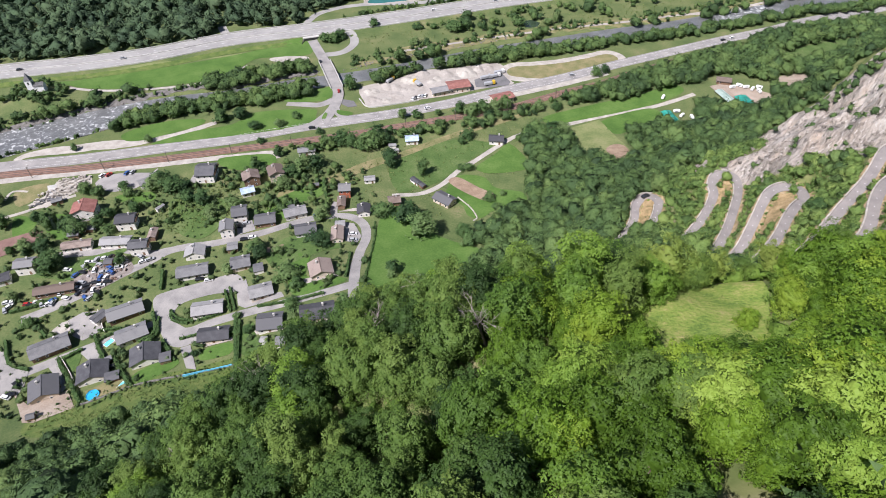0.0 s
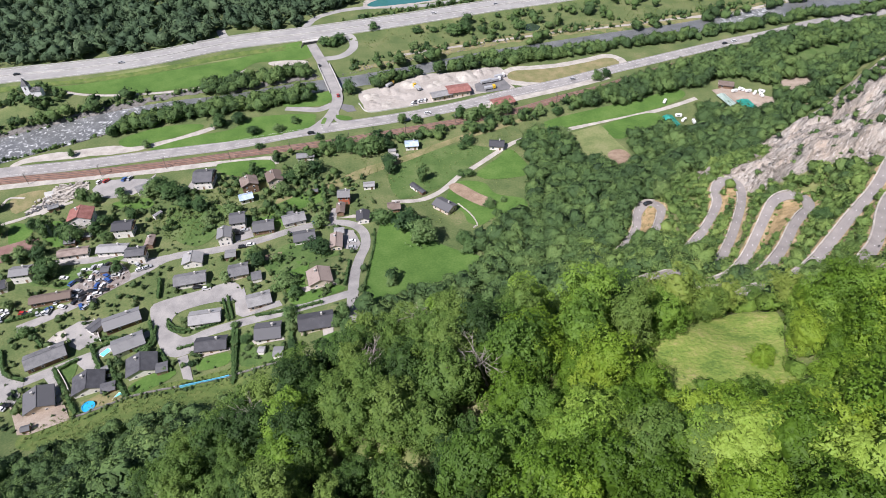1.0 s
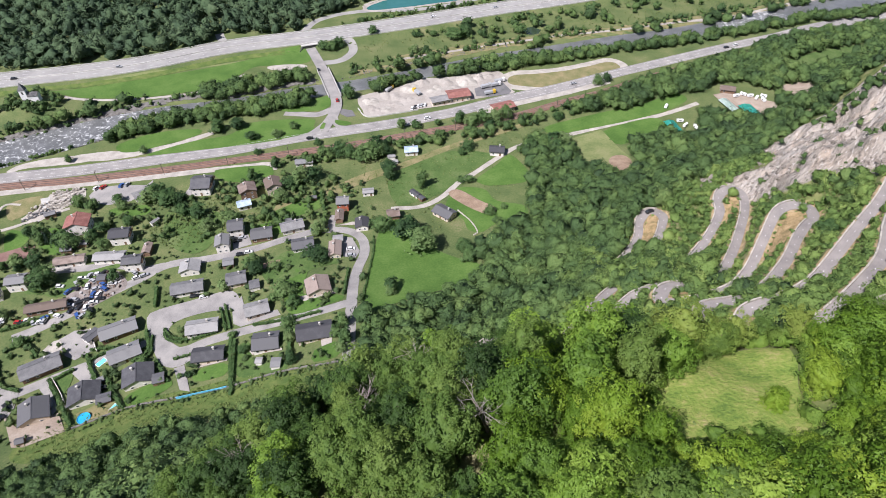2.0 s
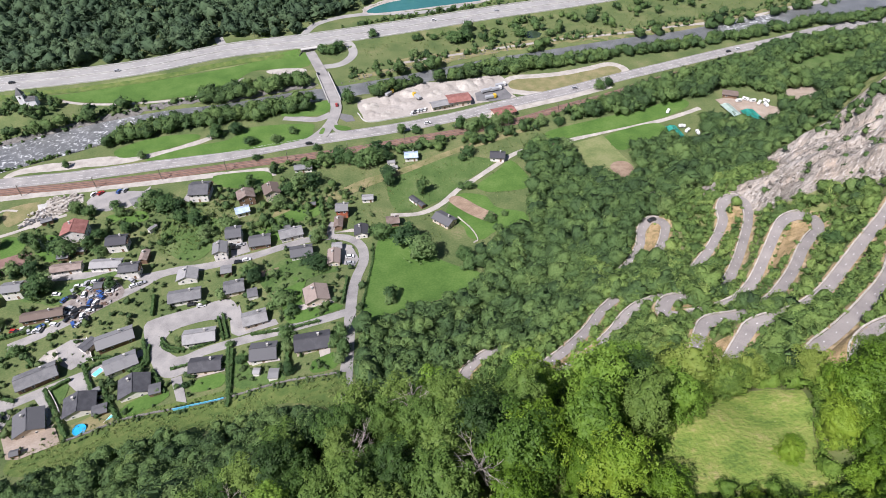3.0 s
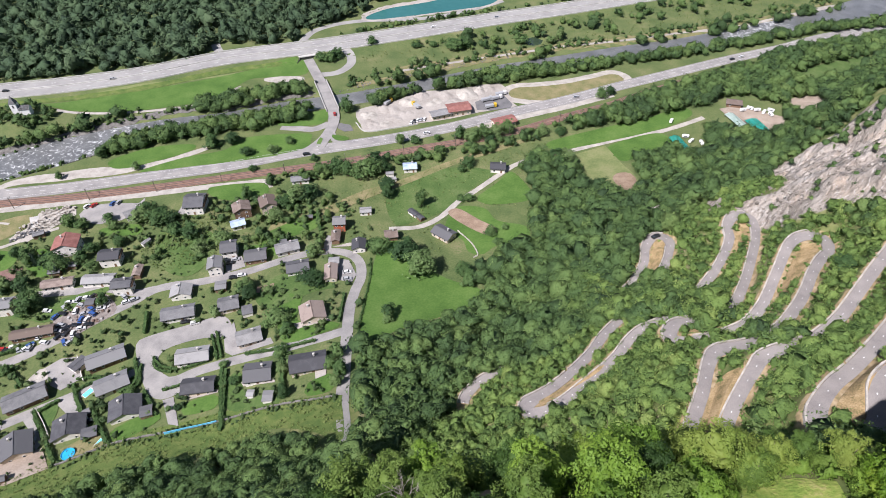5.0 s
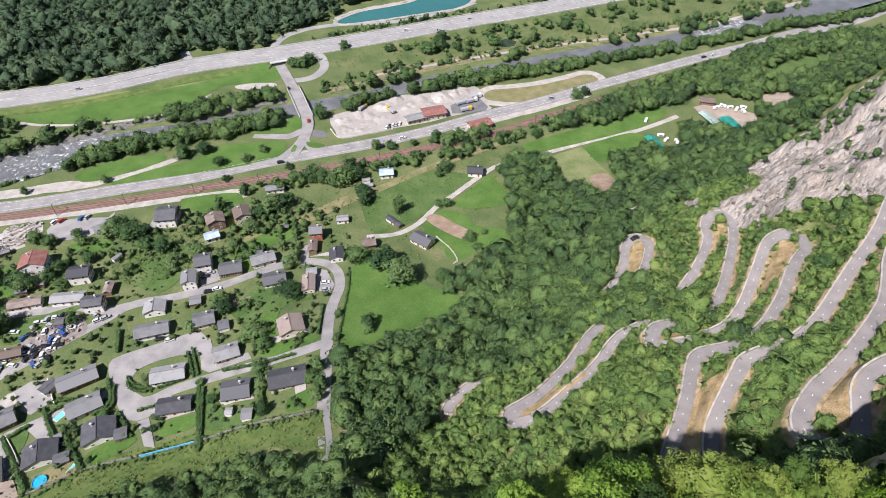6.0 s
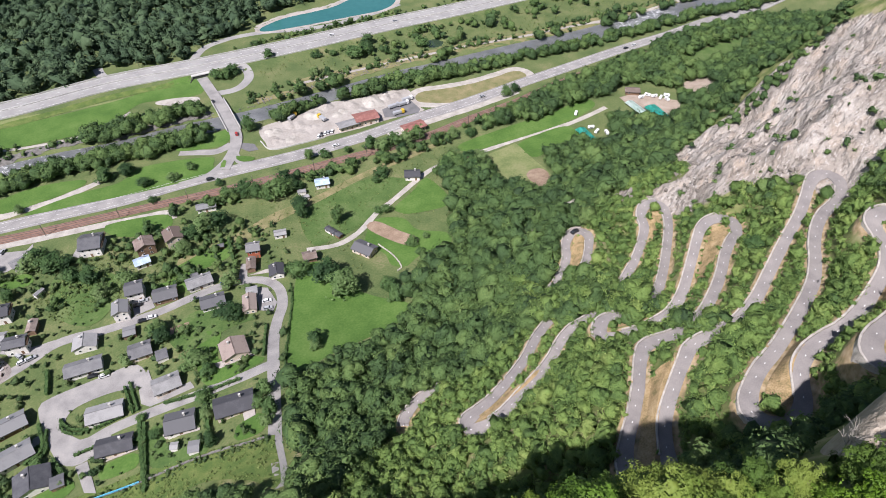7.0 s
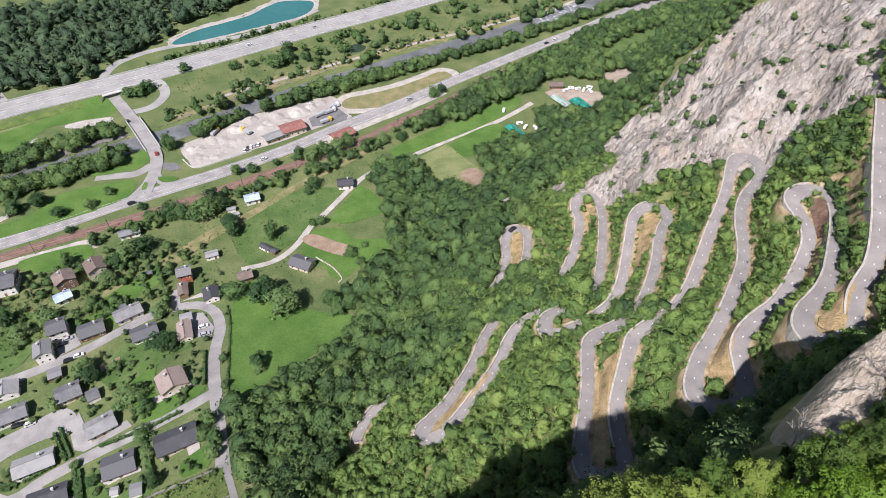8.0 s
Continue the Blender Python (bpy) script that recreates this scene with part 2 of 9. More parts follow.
def water_material(name, colours, scale, foam=None, rough=0.12, ripple=0.3):
    m = material(name, colours, scale, rough, ripple, 10, spec=0.5, bump_size=0.4)
    if foam:
        nt = m.node_tree
        n, l = nt.nodes, nt.links
        b = n["Principled BSDF"]
        a = n.new("ShaderNodeAttribute")
        a.attribute_name = "rapids"
        t, geo = n.new("ShaderNodeTexNoise"), n.new("ShaderNodeNewGeometry")
        t.inputs["Scale"].default_value, t.inputs["Detail"].default_value, t.inputs["Distortion"].default_value = 0.42, 10, 0.7
        l.new(geo.outputs["Position"], t.inputs["Vector"])
        k = n.new("ShaderNodeMath")
        k.operation = "MULTIPLY_ADD"
        l.new(a.outputs["Fac"], k.inputs[0])
        k.inputs[1].default_value = 0.2
        l.new(t.outputs[0], k.inputs[2])
        r = n.new("ShaderNodeValToRGB")
        r.color_ramp.elements[0].position, r.color_ramp.elements[1].position = 0.74, 0.88
        l.new(k.outputs[0], r.inputs[0])
        mx = n.new("ShaderNodeMix")
        mx.data_type = "RGBA"
        l.new(r.outputs[0], mx.inputs[0])
        old = b.inputs["Base Color"].links[0].from_socket
        l.new(old, mx.inputs[6])
        mx.inputs[7].default_value = (*foam, 1)
        l.new(mx.outputs[2], b.inputs["Base Color"])
        rr = n.new("ShaderNodeMapRange")
        rr.inputs[3].default_value, rr.inputs[4].default_value = rough, 0.8
        l.new(r.outputs[0], rr.inputs[0]), l.new(rr.outputs[0], b.inputs["Roughness"])
    return m


RIVER_MAT = water_material("river_water", [(0.1, 0.104, 0.103), (0.14, 0.145, 0.144), (0.2, 0.205, 0.202)], 0.1, foam=(0.6, 0.61, 0.6), rough=0.3, ripple=0.5)
POND_MAT = water_material("pond_water", [(0.03, 0.05, 0.03), (0.05, 0.075, 0.045)], 0.05, rough=0.15, ripple=0.05)
LAKE_MAT = water_material("lake_water", [(0.032, 0.135, 0.13), (0.045, 0.165, 0.155)], 0.02, rough=0.15, ripple=0.05)


def ground_material():
    """Grass and scrub in the valley and on the slopes, bare rock where the 'rock' attribute says, all broken up by noise."""
    m = material("ground_cover", [(0.051, 0.089, 0.025), (0.088, 0.127, 0.036), (0.136, 0.161, 0.054), (0.22, 0.195, 0.097)], 0.06, 0.95, 0.3, 18, spread=(0.3, 0.72), bump_size=0.3)
    nt = m.node_tree
    n, l = nt.nodes, nt.links
    b = n["Principled BSDF"]
    geo = n.new("ShaderNodeNewGeometry")

    def noise_of(scale, detail=6, stretch=(1, 1, 1), distort=0.0):
        mp, t = n.new("ShaderNodeMapping"), n.new("ShaderNodeTexNoise")
        mp.vector_type = "TEXTURE"
        mp.inputs["Rotation"].default_value, mp.inputs["Scale"].default_value = (0, 0, 0.72), tuple(1 / s for s in stretch)
        l.new(geo.outputs["Position"], mp.inputs["Vector"]), l.new(mp.outputs[0], t.inputs["Vector"])
        t.inputs["Scale"].default_value, t.inputs["Detail"].default_value, t.inputs["Distortion"].default_value = scale, detail, distort
        return t.outputs[0]

    def ramp_of(src, stops):
        r = n.new("ShaderNodeValToRGB")
        for i, (at, c) in enumerate(stops):
            e = r.color_ramp.elements[i] if i < 2 else r.color_ramp.elements.new(at)
            e.position, e.color = at, (*c, 1)
        l.new(src, r.inputs[0])
        return r.outputs[0]

    def mixed(fac, a, c):
        mx = n.new("ShaderNodeMix")
        mx.data_type = "RGBA"
        l.new(fac, mx.inputs[0]), l.new(a, mx.inputs[6]), l.new(c, mx.inputs[7])
        return mx.outputs[2]

    def mask(attr, lo, hi, wob=0.5, scale=0.12):
        a = n.new("ShaderNodeAttribute")
        a.attribute_name = attr
        k = n.new("ShaderNodeMath")
        k.operation, k.inputs[1].default_value = "MULTIPLY_ADD", wob
        l.new(noise_of(scale, 8), k.inputs[0]), l.new(a.outputs["Fac"], k.inputs[2])
        r = n.new("ShaderNodeMapRange")
        r.inputs[1].default_value, r.inputs[2].default_value = lo, hi
        l.new(k.outputs[0], r.inputs[0])
        return r.outputs[0]

    grass = b.inputs["Base Color"].links[0].from_socket
    scrub = ramp_of(noise_of(0.16, 9), [(0.3, (0.06, 0.09, 0.025)), (0.44, (0.11, 0.14, 0.042)), (0.57, (0.17, 0.185, 0.068)), (0.7, (0.28, 0.25, 0.14))])
    rock = ramp_of(noise_of(0.09, 10, (0.7, 1.1, 0.7), 0.2), [(0.3, (0.205, 0.179, 0.15)), (0.42, (0.275, 0.243, 0.208)), (0.55, (0.335, 0.3, 0.26)), (0.7, (0.41, 0.372, 0.328))])
    stain = ramp_of(noise_of(0.15, 9, (0.7, 1, 0.7), 0.2), [(0.5, (0, 0, 0)), (0.7, (0.75, 0.75, 0.75))])
    tan = n.new("ShaderNodeRGB")
    tan.outputs[0].default_value = (0.39, 0.315, 0.245, 1)
    rock = mixed(stain, rock, tan.outputs[0])
    cell, warp = n.new("ShaderNodeTexVoronoi"), n.new("ShaderNodeVectorMath")
    cell.feature, cell.inputs["Scale"].default_value = "DISTANCE_TO_EDGE", 0.33
    warp.operation = "MULTIPLY_ADD"
    wn = n.new("ShaderNodeTexNoise")
    wn.inputs["Scale"].default_value, wn.inputs["Detail"].default_value = 0.12, 6
    l.new(geo.outputs["Position"], wn.inputs["Vector"])
    warp.inputs[1].default_value = (16, 16, 5)
    l.new(wn.outputs["Color"], warp.inputs[0]), l.new(geo.outputs["Position"], warp.inputs[2]), l.new(warp.outputs[0], cell.inputs["Vector"])
    crack = n.new("ShaderNodeMapRange")
    crack.inputs[1].default_value, crack.inputs[2].default_value, crack.inputs[3].default_value, crack.inputs[4].default_value = 0.0, 0.1, 0.16, 0.0
    l.new(cell.outputs["Distance"], crack.inputs[0])
    seam = n.new("ShaderNodeRGB")
    seam.outputs[0].default_value = (0.14, 0.115, 0.095, 1)
    rock = mixed(crack.outputs[0], rock, seam.outputs[0])
    pit = ramp_of(noise_of(0.6, 9, (0.7, 1.1, 0.7), 0.2), [(0.3, (0.85, 0.85, 0.85)), (0.46, (0.0, 0.0, 0.0))])
    rock = mixed(pit, rock, seam.outputs[0])
    speck = ramp_of(noise_of(1.1, 9, (0.5, 1.1, 0.7), 0.3), [(0.56, (0.0, 0.0, 0.0)), (0.7, (0.7, 0.7, 0.7))])
    pale = n.new("ShaderNodeRGB")
    pale.outputs[0].default_value = (0.5, 0.47, 0.435, 1)
    rock = mixed(speck, rock, pale.outputs[0])
    chip = n.new("ShaderNodeBump")
    chip.inputs["Strength"].default_value, chip.inputs["Distance"].default_value = 0.9, 2.6
    l.new(noise_of(0.34, 12, (0.75, 1.1, 0.75), 0.15), chip.inputs["Height"])
    grain = b.inputs["Normal"].links[0].from_node
    l.new(chip.outputs[0], grain.inputs["Normal"])
    col = mixed(mask("scrub", 0.65, 0.85), grass, scrub)
    dry = ramp_of(noise_of(0.5, 8), [(0.3, (0.17, 0.15, 0.07)), (0.5, (0.32, 0.235, 0.13)), (0.68, (0.43, 0.335, 0.21))])
    col = mixed(mask("verge", 0.62, 0.82, 0.6, 0.22), col, dry)
    bare = mask("rock", 0.62, 0.8, 0.45, 0.1)
    col = mixed(bare, col, rock)
    chipped = n.new("ShaderNodeMath")
    chipped.operation, chipped.inputs[1].default_value = "MULTIPLY", 1.0
    l.new(bare, chipped.inputs[0]), l.new(chipped.outputs[0], chip.inputs["Strength"])
    l.new(col, b.inputs["Base Color"])
    return m


GROUND_MAT = ground_material()

# ---- the landform: spot heights x, y, z ----
SLOPE = [(5, 153, 29), (34, 136, 60), (40, 181, 25), (56, 160, 47), (44, 113, 78), (65, 105, 90), (59, 124, 82), (78, 101, 106), (92, 111, 109),
         (77, 128, 86), (76, 144, 74), (65, 148, 69), (72, 165, 56), (104, 168, 76), (113, 175, 74), (118, 199, 66), (91, 196, 58), (86, 215, 44),
         (85, 239, 30), (114, 219, 58), (114, 231, 53), (88, 261, 25), (62, 235, 25), (118, 144, 113), (92, 97, 125), (99, 99, 135)]
CLIFF = [(132, 228, 69), (136, 223, 75), (145, 211, 88), (158, 222, 88), (177, 241, 92), (168, 210, 114), (184, 205, 118), (183, 252, 70), (178, 272, 56),
         (186, 305, 48), (166, 325, 17), (143, 182, 95), (150, 150, 128), (130, 105, 160), (200, 160, 165), (235, 250, 132), (212, 262, 107), (236, 286, 114), (204, 312, 67), (216, 304, 86), (222, 298, 102), (234, 308, 98), (240, 338, 64), (264, 312, 98),
         (226, 347, 45), (218, 366, 12), (290, 365, 55), (330, 290, 150), (320, 200, 190), (120, 60, 190), (180, 90, 220), (400, 330, 95)]
RIDGE = [(-24, 42, 152), (-12, 52, 154), (-5, 53, 157), (3.6, 54, 160.8), (12.5, 50.5, 163.8), (18, 47, 164.2), (26, 53.5, 162.6), (35, 54, 161.8), (28, 48, 164.2), (35, 46.5, 165), (20, 30, 171), (0, 36, 166), (-10, 33, 161), (10, 36, 168),
         (35, 59, 160), (44, 60, 161), (24, 61, 154), (12, 60, 152), (0, 59, 150), (0, 0, 180), (40, 20, 182), (70, 40, 182), (-30, 10, 164), (-40, 28, 146), (60, 69, 152), (68, 72, 151), (78, 74, 154), (-60, -20, 160), (60, -40, 215)]
FACE = [(-2, 65, 128), (-14, 70, 108), (20, 71, 120), (42, 71, 132), (-38, 68, 106), (-60, 90, 61), (-62, 55, 110), (-92, 80, 53), (-95, 40, 95), (-114, 121, 18),
        (-80, 112, 35), (-52, 112, 44), (-28, 108, 58), (2, 100, 58), (26, 94, 68), (42, 85, 88), (53, 94, 85), (60, 83, 105), (76, 94, 106), (72, 84, 114), (93, 92, 127),
        (-135, 60, 50), (-175, 108, 9), (-152, 84, 28), (-205, 80, 22), (-5, 132, 37), (-240, 40, 50), (-250, -40, 120), (-140, -30, 140), (-330, 20, 60)]
VILLAGE = [(-38, 147, 26), (-51, 190, 14), (-63, 172, 15), (-70, 207, 9), (-52, 250, 3), (-152, 140, 2), (-174, 139, 0), (-162, 214, 0), (-132, 210, 0), (-214, 251, 0),
           (-37, 259, 4), (-11, 267, 1), (56, 308, 2), (18, 336, 0), (-151, 303, 0), (0, 215, 8), (20, 190, 17), (30, 245, 9), (-110, 165, 5), (-60, 300, 0),
           (110, 300, 8), (140, 350, 2), (-260, 180, 0), (-250, 120, 0), (200, 370, 2), (-120, 250, 1), (-95, 140, 11), (-300, 300, 0)]
VALLEY = [(-400, 200, 0), (-500, 400, 0), (-300, 420, 0), (-100, 400, 0), (100, 420, 0), (300, 450, 0), (-200, 550, 0), (200, 600, 0), (0, 520, 0), (500, 600, 0),
          (450, 450, 5), (0, 800, 0), (-500, 700, 0), (500, 900, 0), (-420, 100, 10), (-300, 330, 0), (0, 360, 0)]


def resampled(points, step):
    """A smooth line through the points, at even steps."""
    p = np.array(points, float)
    p = np.vstack([2 * p[0] - p[1], p, 2 * p[-1] - p[-2]])
    out = []
    for i in range(1, len(p) - 2):
        for t in np.linspace(0, 1, 12, endpoint=False):
            a, b, c, d = p[i - 1], p[i], p[i + 1], p[i + 2]
            out.append(0.5 * (2 * b + (c - a) * t + (2 * a - 5 * b + 4 * c - d) * t * t + (3 * b - a - 3 * c + d) * t ** 3))
    out = np.array(out + [p[-2]])
    s = np.append(0, np.cumsum(np.hypot(*np.diff(out[:, :2], axis=0).T)))
    at = np.linspace(0, s[-1], max(3, int(s[-1] / step) + 1))
    return np.stack([np.interp(at, s, out[:, k]) for k in range(out.shape[1])], 1)


def rounded(points, step=3.0):
    """A closed outline with soft corners."""
    p = list(points)
    q = resampled(p[-2:] + p + p[:2], step)
    i0 = int(np.argmin(np.hypot(*(q[: len(q) // 2] - np.array(p[0])).T)))
    i1 = len(q) // 2 + int(np.argmin(np.hypot(*(q[len(q) // 2:] - np.array(p[0])).T)))
    return q[i0:i1]


def nearest(x, y, line):
    """For each place its distance to a line and the number of the line's nearest point."""
    x, y = np.ravel(x), np.ravel(y)
    d, k = np.empty(len(x)), np.empty(len(x), int)
    for i in range(0, len(x), 4000):
        q = (x[i:i + 4000, None] - line[None, :, 0]) ** 2 + (y[i:i + 4000, None] - line[None, :, 1]) ** 2
        k[i:i + 4000] = q.argmin(1)
        d[i:i + 4000] = np.sqrt(q.min(1))
    return d, k


def inside(x, y, poly):
    x, y = np.asarray(x, float), np.asarray(y, float)
    r = np.zeros(x.shape, bool)
    for (x0, y0), (x1, y1) in zip(poly, list(poly[1:]) + [poly[0]]):
        hit = ((y0 > y) != (y1 > y)) & (x < (x1 - x0) * (y - y0) / ((y1 - y0) or 1e-9) + x0)
        r ^= hit
    return r


def eased(v, lo, hi):
    t = np.clip((np.asarray(v, float) - lo) / (hi - lo), 0, 1)
    return t * t * (3 - 2 * t)


# ---- the hill road: its line, and its heights at the bends ----
HILL_ROAD_A = [(0.3, 151.3), (1.1, 154.3), (6.4, 160.7), (16.9, 167.1), (28.3, 170.3), (36, 175.2), (44.9, 183.3), (54.1, 191.3), (62.6, 199.8),
               (71, 208.3), (76.5, 218.3), (78.4, 226.4), (81.8, 231.9), (86.2, 233.1), (89.2, 229.5), (87.2, 221.9), (83.3, 212.9), (78, 204),
               (69.6, 193.3), (63.6, 185.8), (59.3, 180.6), (54.8, 175.6), (50.5, 170.3), (46.2, 163.6), (41.4, 157.7), (35.7, 151.6), (29.7, 146),
               (24, 141.6), (20.8, 138.5), (21.7, 135.3), (25.8, 135.7), (30.5, 138.2), (35.2, 141.6), (39.7, 145.6), (44.2, 149.4), (48.7, 153.2),
               (53.2, 157.8), (56.4, 162.2)]
HILL_ROAD_B = [(59.7, 165.8), (64.2, 169.4), (69, 171.4), (74.1, 174.8), (79.9, 179.6), (85.7, 184.9), (90.7, 190.4), (96.4, 197.6), (101.3, 205.1),
               (105.9, 214.1), (106.8, 220.7), (109.9, 226.1), (114.5, 227.7), (117, 224.2), (116.4, 217.3), (113.4, 208.9), (108.3, 198.3), (103.3, 188.5),
               (98.5, 180.1), (94.5, 173.9), (88.4, 168.5), (81.5, 164.7), (74.9, 162.9), (70.5, 161.3), (67.3, 157.4), (67.6, 153.7), (70.8, 152.6),
               (75.4, 153.2), (81, 154.4), (86.5, 156.1), (91.3, 158.4), (95.6, 162.4), (99.6, 167.5), (103.8, 174.1), (108.1, 181), (111.8, 187),
               (115.2, 191.7), (119.1, 194.7)]
HILL_ROAD_C = [(123.8, 195.3), (126.9, 192.2), (125.1, 185.7), (119.7, 180.1), (114.5, 173.4), (109.9, 166.4), (105.2, 159.9), (100.2, 153.9), (95.2, 148.3),
               (89.9, 144), (84.5, 141), (79.7, 138.9), (75, 137.6), (71.3, 135.8), (68.9, 132.8), (66.3, 127.6), (63.9, 122.1), (61.2, 117),
               (58.5, 112.1), (55.7, 107.6), (53.4, 103.2), (52.1, 99.6), (52.5, 96.4), (54.9, 94.4), (58.3, 94.2), (60.8, 95.9), (62.1, 98.6),
               (62.7, 102), (63.6, 105.6), (65.1, 109.4), (67.5, 113.3), (70.3, 117.2), (73.3, 121.2), (76.3, 124.9), (78.9, 128), (83, 130.1),
               (88.1, 131.8), (93.3, 133.5)]
HILL_ROAD_D = [(98.1, 136.5), (103.9, 141.3), (112.2, 150), (121.6, 159.9), (132.1, 170.5), (138, 177.5), (142.3, 183), (146.4, 186.9), (150.9, 187.7),
               (152.4, 184), (149.6, 177.8), (142.7, 170.7), (135.7, 165.7), (129.4, 159.4), (123.8, 151.7), (119.4, 144.3), (114.8, 137.6), (110.2, 132.5),
               (105.3, 127.8), (100.6, 123.4), (94.6, 118.1), (88.9, 113.4), (84.3, 110), (80.3, 106.3), (77.1, 102.5), (75.5, 99.2), (76, 96.2),
               (78.4, 94.2), (81.9, 94.2), (84.9, 96.1), (87, 99.2), (88.4, 102.9), (90, 106.3), (92.8, 109.1), (96.3, 111.2), (100, 112.7),
               (103.7, 113.9), (107.9, 116.1)]
HILL_ROAD_E = [(112.1, 119), (116.4, 122.3), (120.6, 125.8), (123.6, 128.8), (126.2, 133.1), (127.2, 138.1), (127.9, 142.2), (130.7, 145), (134.7, 145.5),
               (137.5, 143.5), (137.2, 139.3), (133.9, 133.9), (128.9, 128), (123.1, 122), (117.5, 116.4), (112.9, 112), (107.9, 108.3), (103, 105.5),
               (98.8, 103.1), (95.5, 100), (94.1, 96.9), (94.9, 94.7), (97.2, 93.4), (100.3, 93.6), (103.4, 95.6), (105.8, 98.7), (108.4, 101.6),
               (112.1, 104.3), (115.7, 106.5), (119.5, 109.9), (123.1, 113.9), (127.8, 119.5), (135.1, 128.8), (144.7, 140.7), (156.8, 154.9)]
HILL_LINE = resampled(HILL_ROAD_A + HILL_ROAD_B + HILL_ROAD_C + HILL_ROAD_D + HILL_ROAD_E, 1.5)
HILL_BENDS = [(0.3, 151.3, 26), (86.2, 233.1, 36.5), (20.8, 138.5, 46), (114.5, 227.7, 54), (67.3, 157.4, 62), (123.8, 195.3, 72), (54.9, 94.4, 84), (150.9, 187.7, 95), (78.4, 94.2, 104.5), (134.7, 145.5, 115), (94.9, 94.7, 122), (156.8, 154.9, 135)]
at = [int(np.argmin(np.hypot(HILL_LINE[:, 0] - p[0], HILL_LINE[:, 1] - p[1]))) for p in HILL_BENDS]
ease = np.hanning(41) / np.hanning(41).sum()
HILL_Z = np.convolve(np.pad(np.interp(np.arange(len(HILL_LINE)), at, [p[2] for p in HILL_BENDS]), 20, mode="edge"), ease, "valid")

SPOTS = np.array(SLOPE + CLIFF + RIDGE + FACE + VILLAGE + VALLEY, float)
SPOTS = SPOTS[nearest(SPOTS[:, 0], SPOTS[:, 1], HILL_LINE)[0] > 8]
SPOTS = np.vstack([SPOTS, np.column_stack([HILL_LINE, HILL_Z])[::7]])
SOFT = 9.0


def fitted_weights():
    d2 = ((SPOTS[:, None, :2] - SPOTS[None, :, :2]) ** 2).sum(-1)
    n = len(SPOTS)
    a = np.zeros((n + 1, n + 1))
    a[:n, :n] = np.sqrt(d2 + SOFT * SOFT) - 1.2 * np.eye(n)
    a[:n, n] = a[n, :n] = 1
    return np.linalg.solve(a, np.append(SPOTS[:, 2], 0))


WEIGHTS = fitted_weights()


def landform(x, y):
    x, y = np.clip(np.asarray(x, float), -480, 520), np.clip(np.asarray(y, float), -110, 900)
    z = np.full(x.shape, WEIGHTS[-1])
    for (sx, sy, _), w in zip(SPOTS, WEIGHTS):
        z = z + w * np.sqrt((x - sx) ** 2 + (y - sy) ** 2 + SOFT * SOFT)
    # the valley floor is flat beyond the railway
    edge = np.clip((y - 0.08 * x - 330) / 60, 0, 1) * np.clip((230 - x + 0.6 * (y - 330)) / 80, 0, 1)
    return z * (1 - edge * edge * (3 - 2 * edge))


# ---- the lines of the plan ----
MOTORWAY_AXIS = [(-520, 362), (-420, 392), (-346, 417), (-308, 426), (-251, 444.5), (-194, 473), (-130, 493), (-63.5, 516.5),
                 (-17, 535), (32, 554), (83, 572), (200, 618), (400, 700), (600, 790)]
RIVER = [(-420, 235, 34), (-340, 298, 33), (-293.4, 329.4, 32), (-265.7, 346.4, 31), (-236.4, 364.4, 26), (-204.1, 380.2, 19), (-168.1, 390.4, 15), (-132.1, 405, 13),
         (-78.3, 421.8, 13), (-30, 442, 12.5), (20, 463.6, 12), (50.7, 473.3, 12.5), (119.3, 496.1, 14), (166.5, 508.9, 16), (216.6, 527, 18), (270.5, 549.9, 18),
         (329.5, 576, 19), (370.6, 598, 21), (470, 650, 22), (600, 720, 22)]
MAIN_ROAD = [(-420, 268), (-276.8, 301.1), (-245.8, 307.5), (-214.9, 315.6), (-183.3, 324.4), (-150.6, 332.8), (-118.1, 345.2), (-97.7, 351.9),
             (-83.8, 356), (-48.3, 366.5), (-11.8, 380.1), (26.4, 398.8), (66.7, 416.4), (109.7, 438.3), (132.1, 448.9), (164.7, 464.4),
             (203.5, 482.7), (254.3, 505), (313.8, 538.2), (353.6, 560.6), (560, 680)]
RAIL = [(-420, 262), (-272, 292.8), (-241.1, 298.3), (-210.2, 305), (-178.8, 312.3), (-147, 321), (-114.4, 329.6), (-94.4, 334.9),
        (-74.1, 340.8), (-39.6, 351.9), (-14.8, 359.8), (7, 366.1), (33.1, 377), (64.5, 394.3), (97.3, 410.7), (128.2, 429.4),
        (170, 452), (215, 474)]
SERVICE = [(-400, 258), (-268.8, 287.2), (-238.7, 293.6), (-220.4, 297.7), (-192.3, 303.2), (-160.9, 310.4), (-135.1, 315.6), (-122, 318.3),
           (-117.4, 312.1)]
BRIDGE_ROAD = [(-127.4, 476.9), (-117.9, 456.2), (-108.2, 434.2), (-99.1, 411.4), (-92.2, 392.3), (-91.7, 376.5), (-93.7, 366.2), (-95.5, 355.8)]
RIVERSIDE = [(-279.6, 305.9), (-275.9, 311.6), (-264.5, 316.5), (-248.6, 319.9), (-236.3, 323.7), (-219.7, 326.5), (-203.7, 331.1), (-188.4, 338.1),
             (-173.7, 348.3), (-167.8, 352.9)]
SIDE = [(-125.7, 377.9), (-113.9, 376.8), (-102.4, 376.3), (-94.1, 383.5)]
LAYBY = [(-198.4, 484), (-205.3, 494.2), (-210.1, 503.6)]
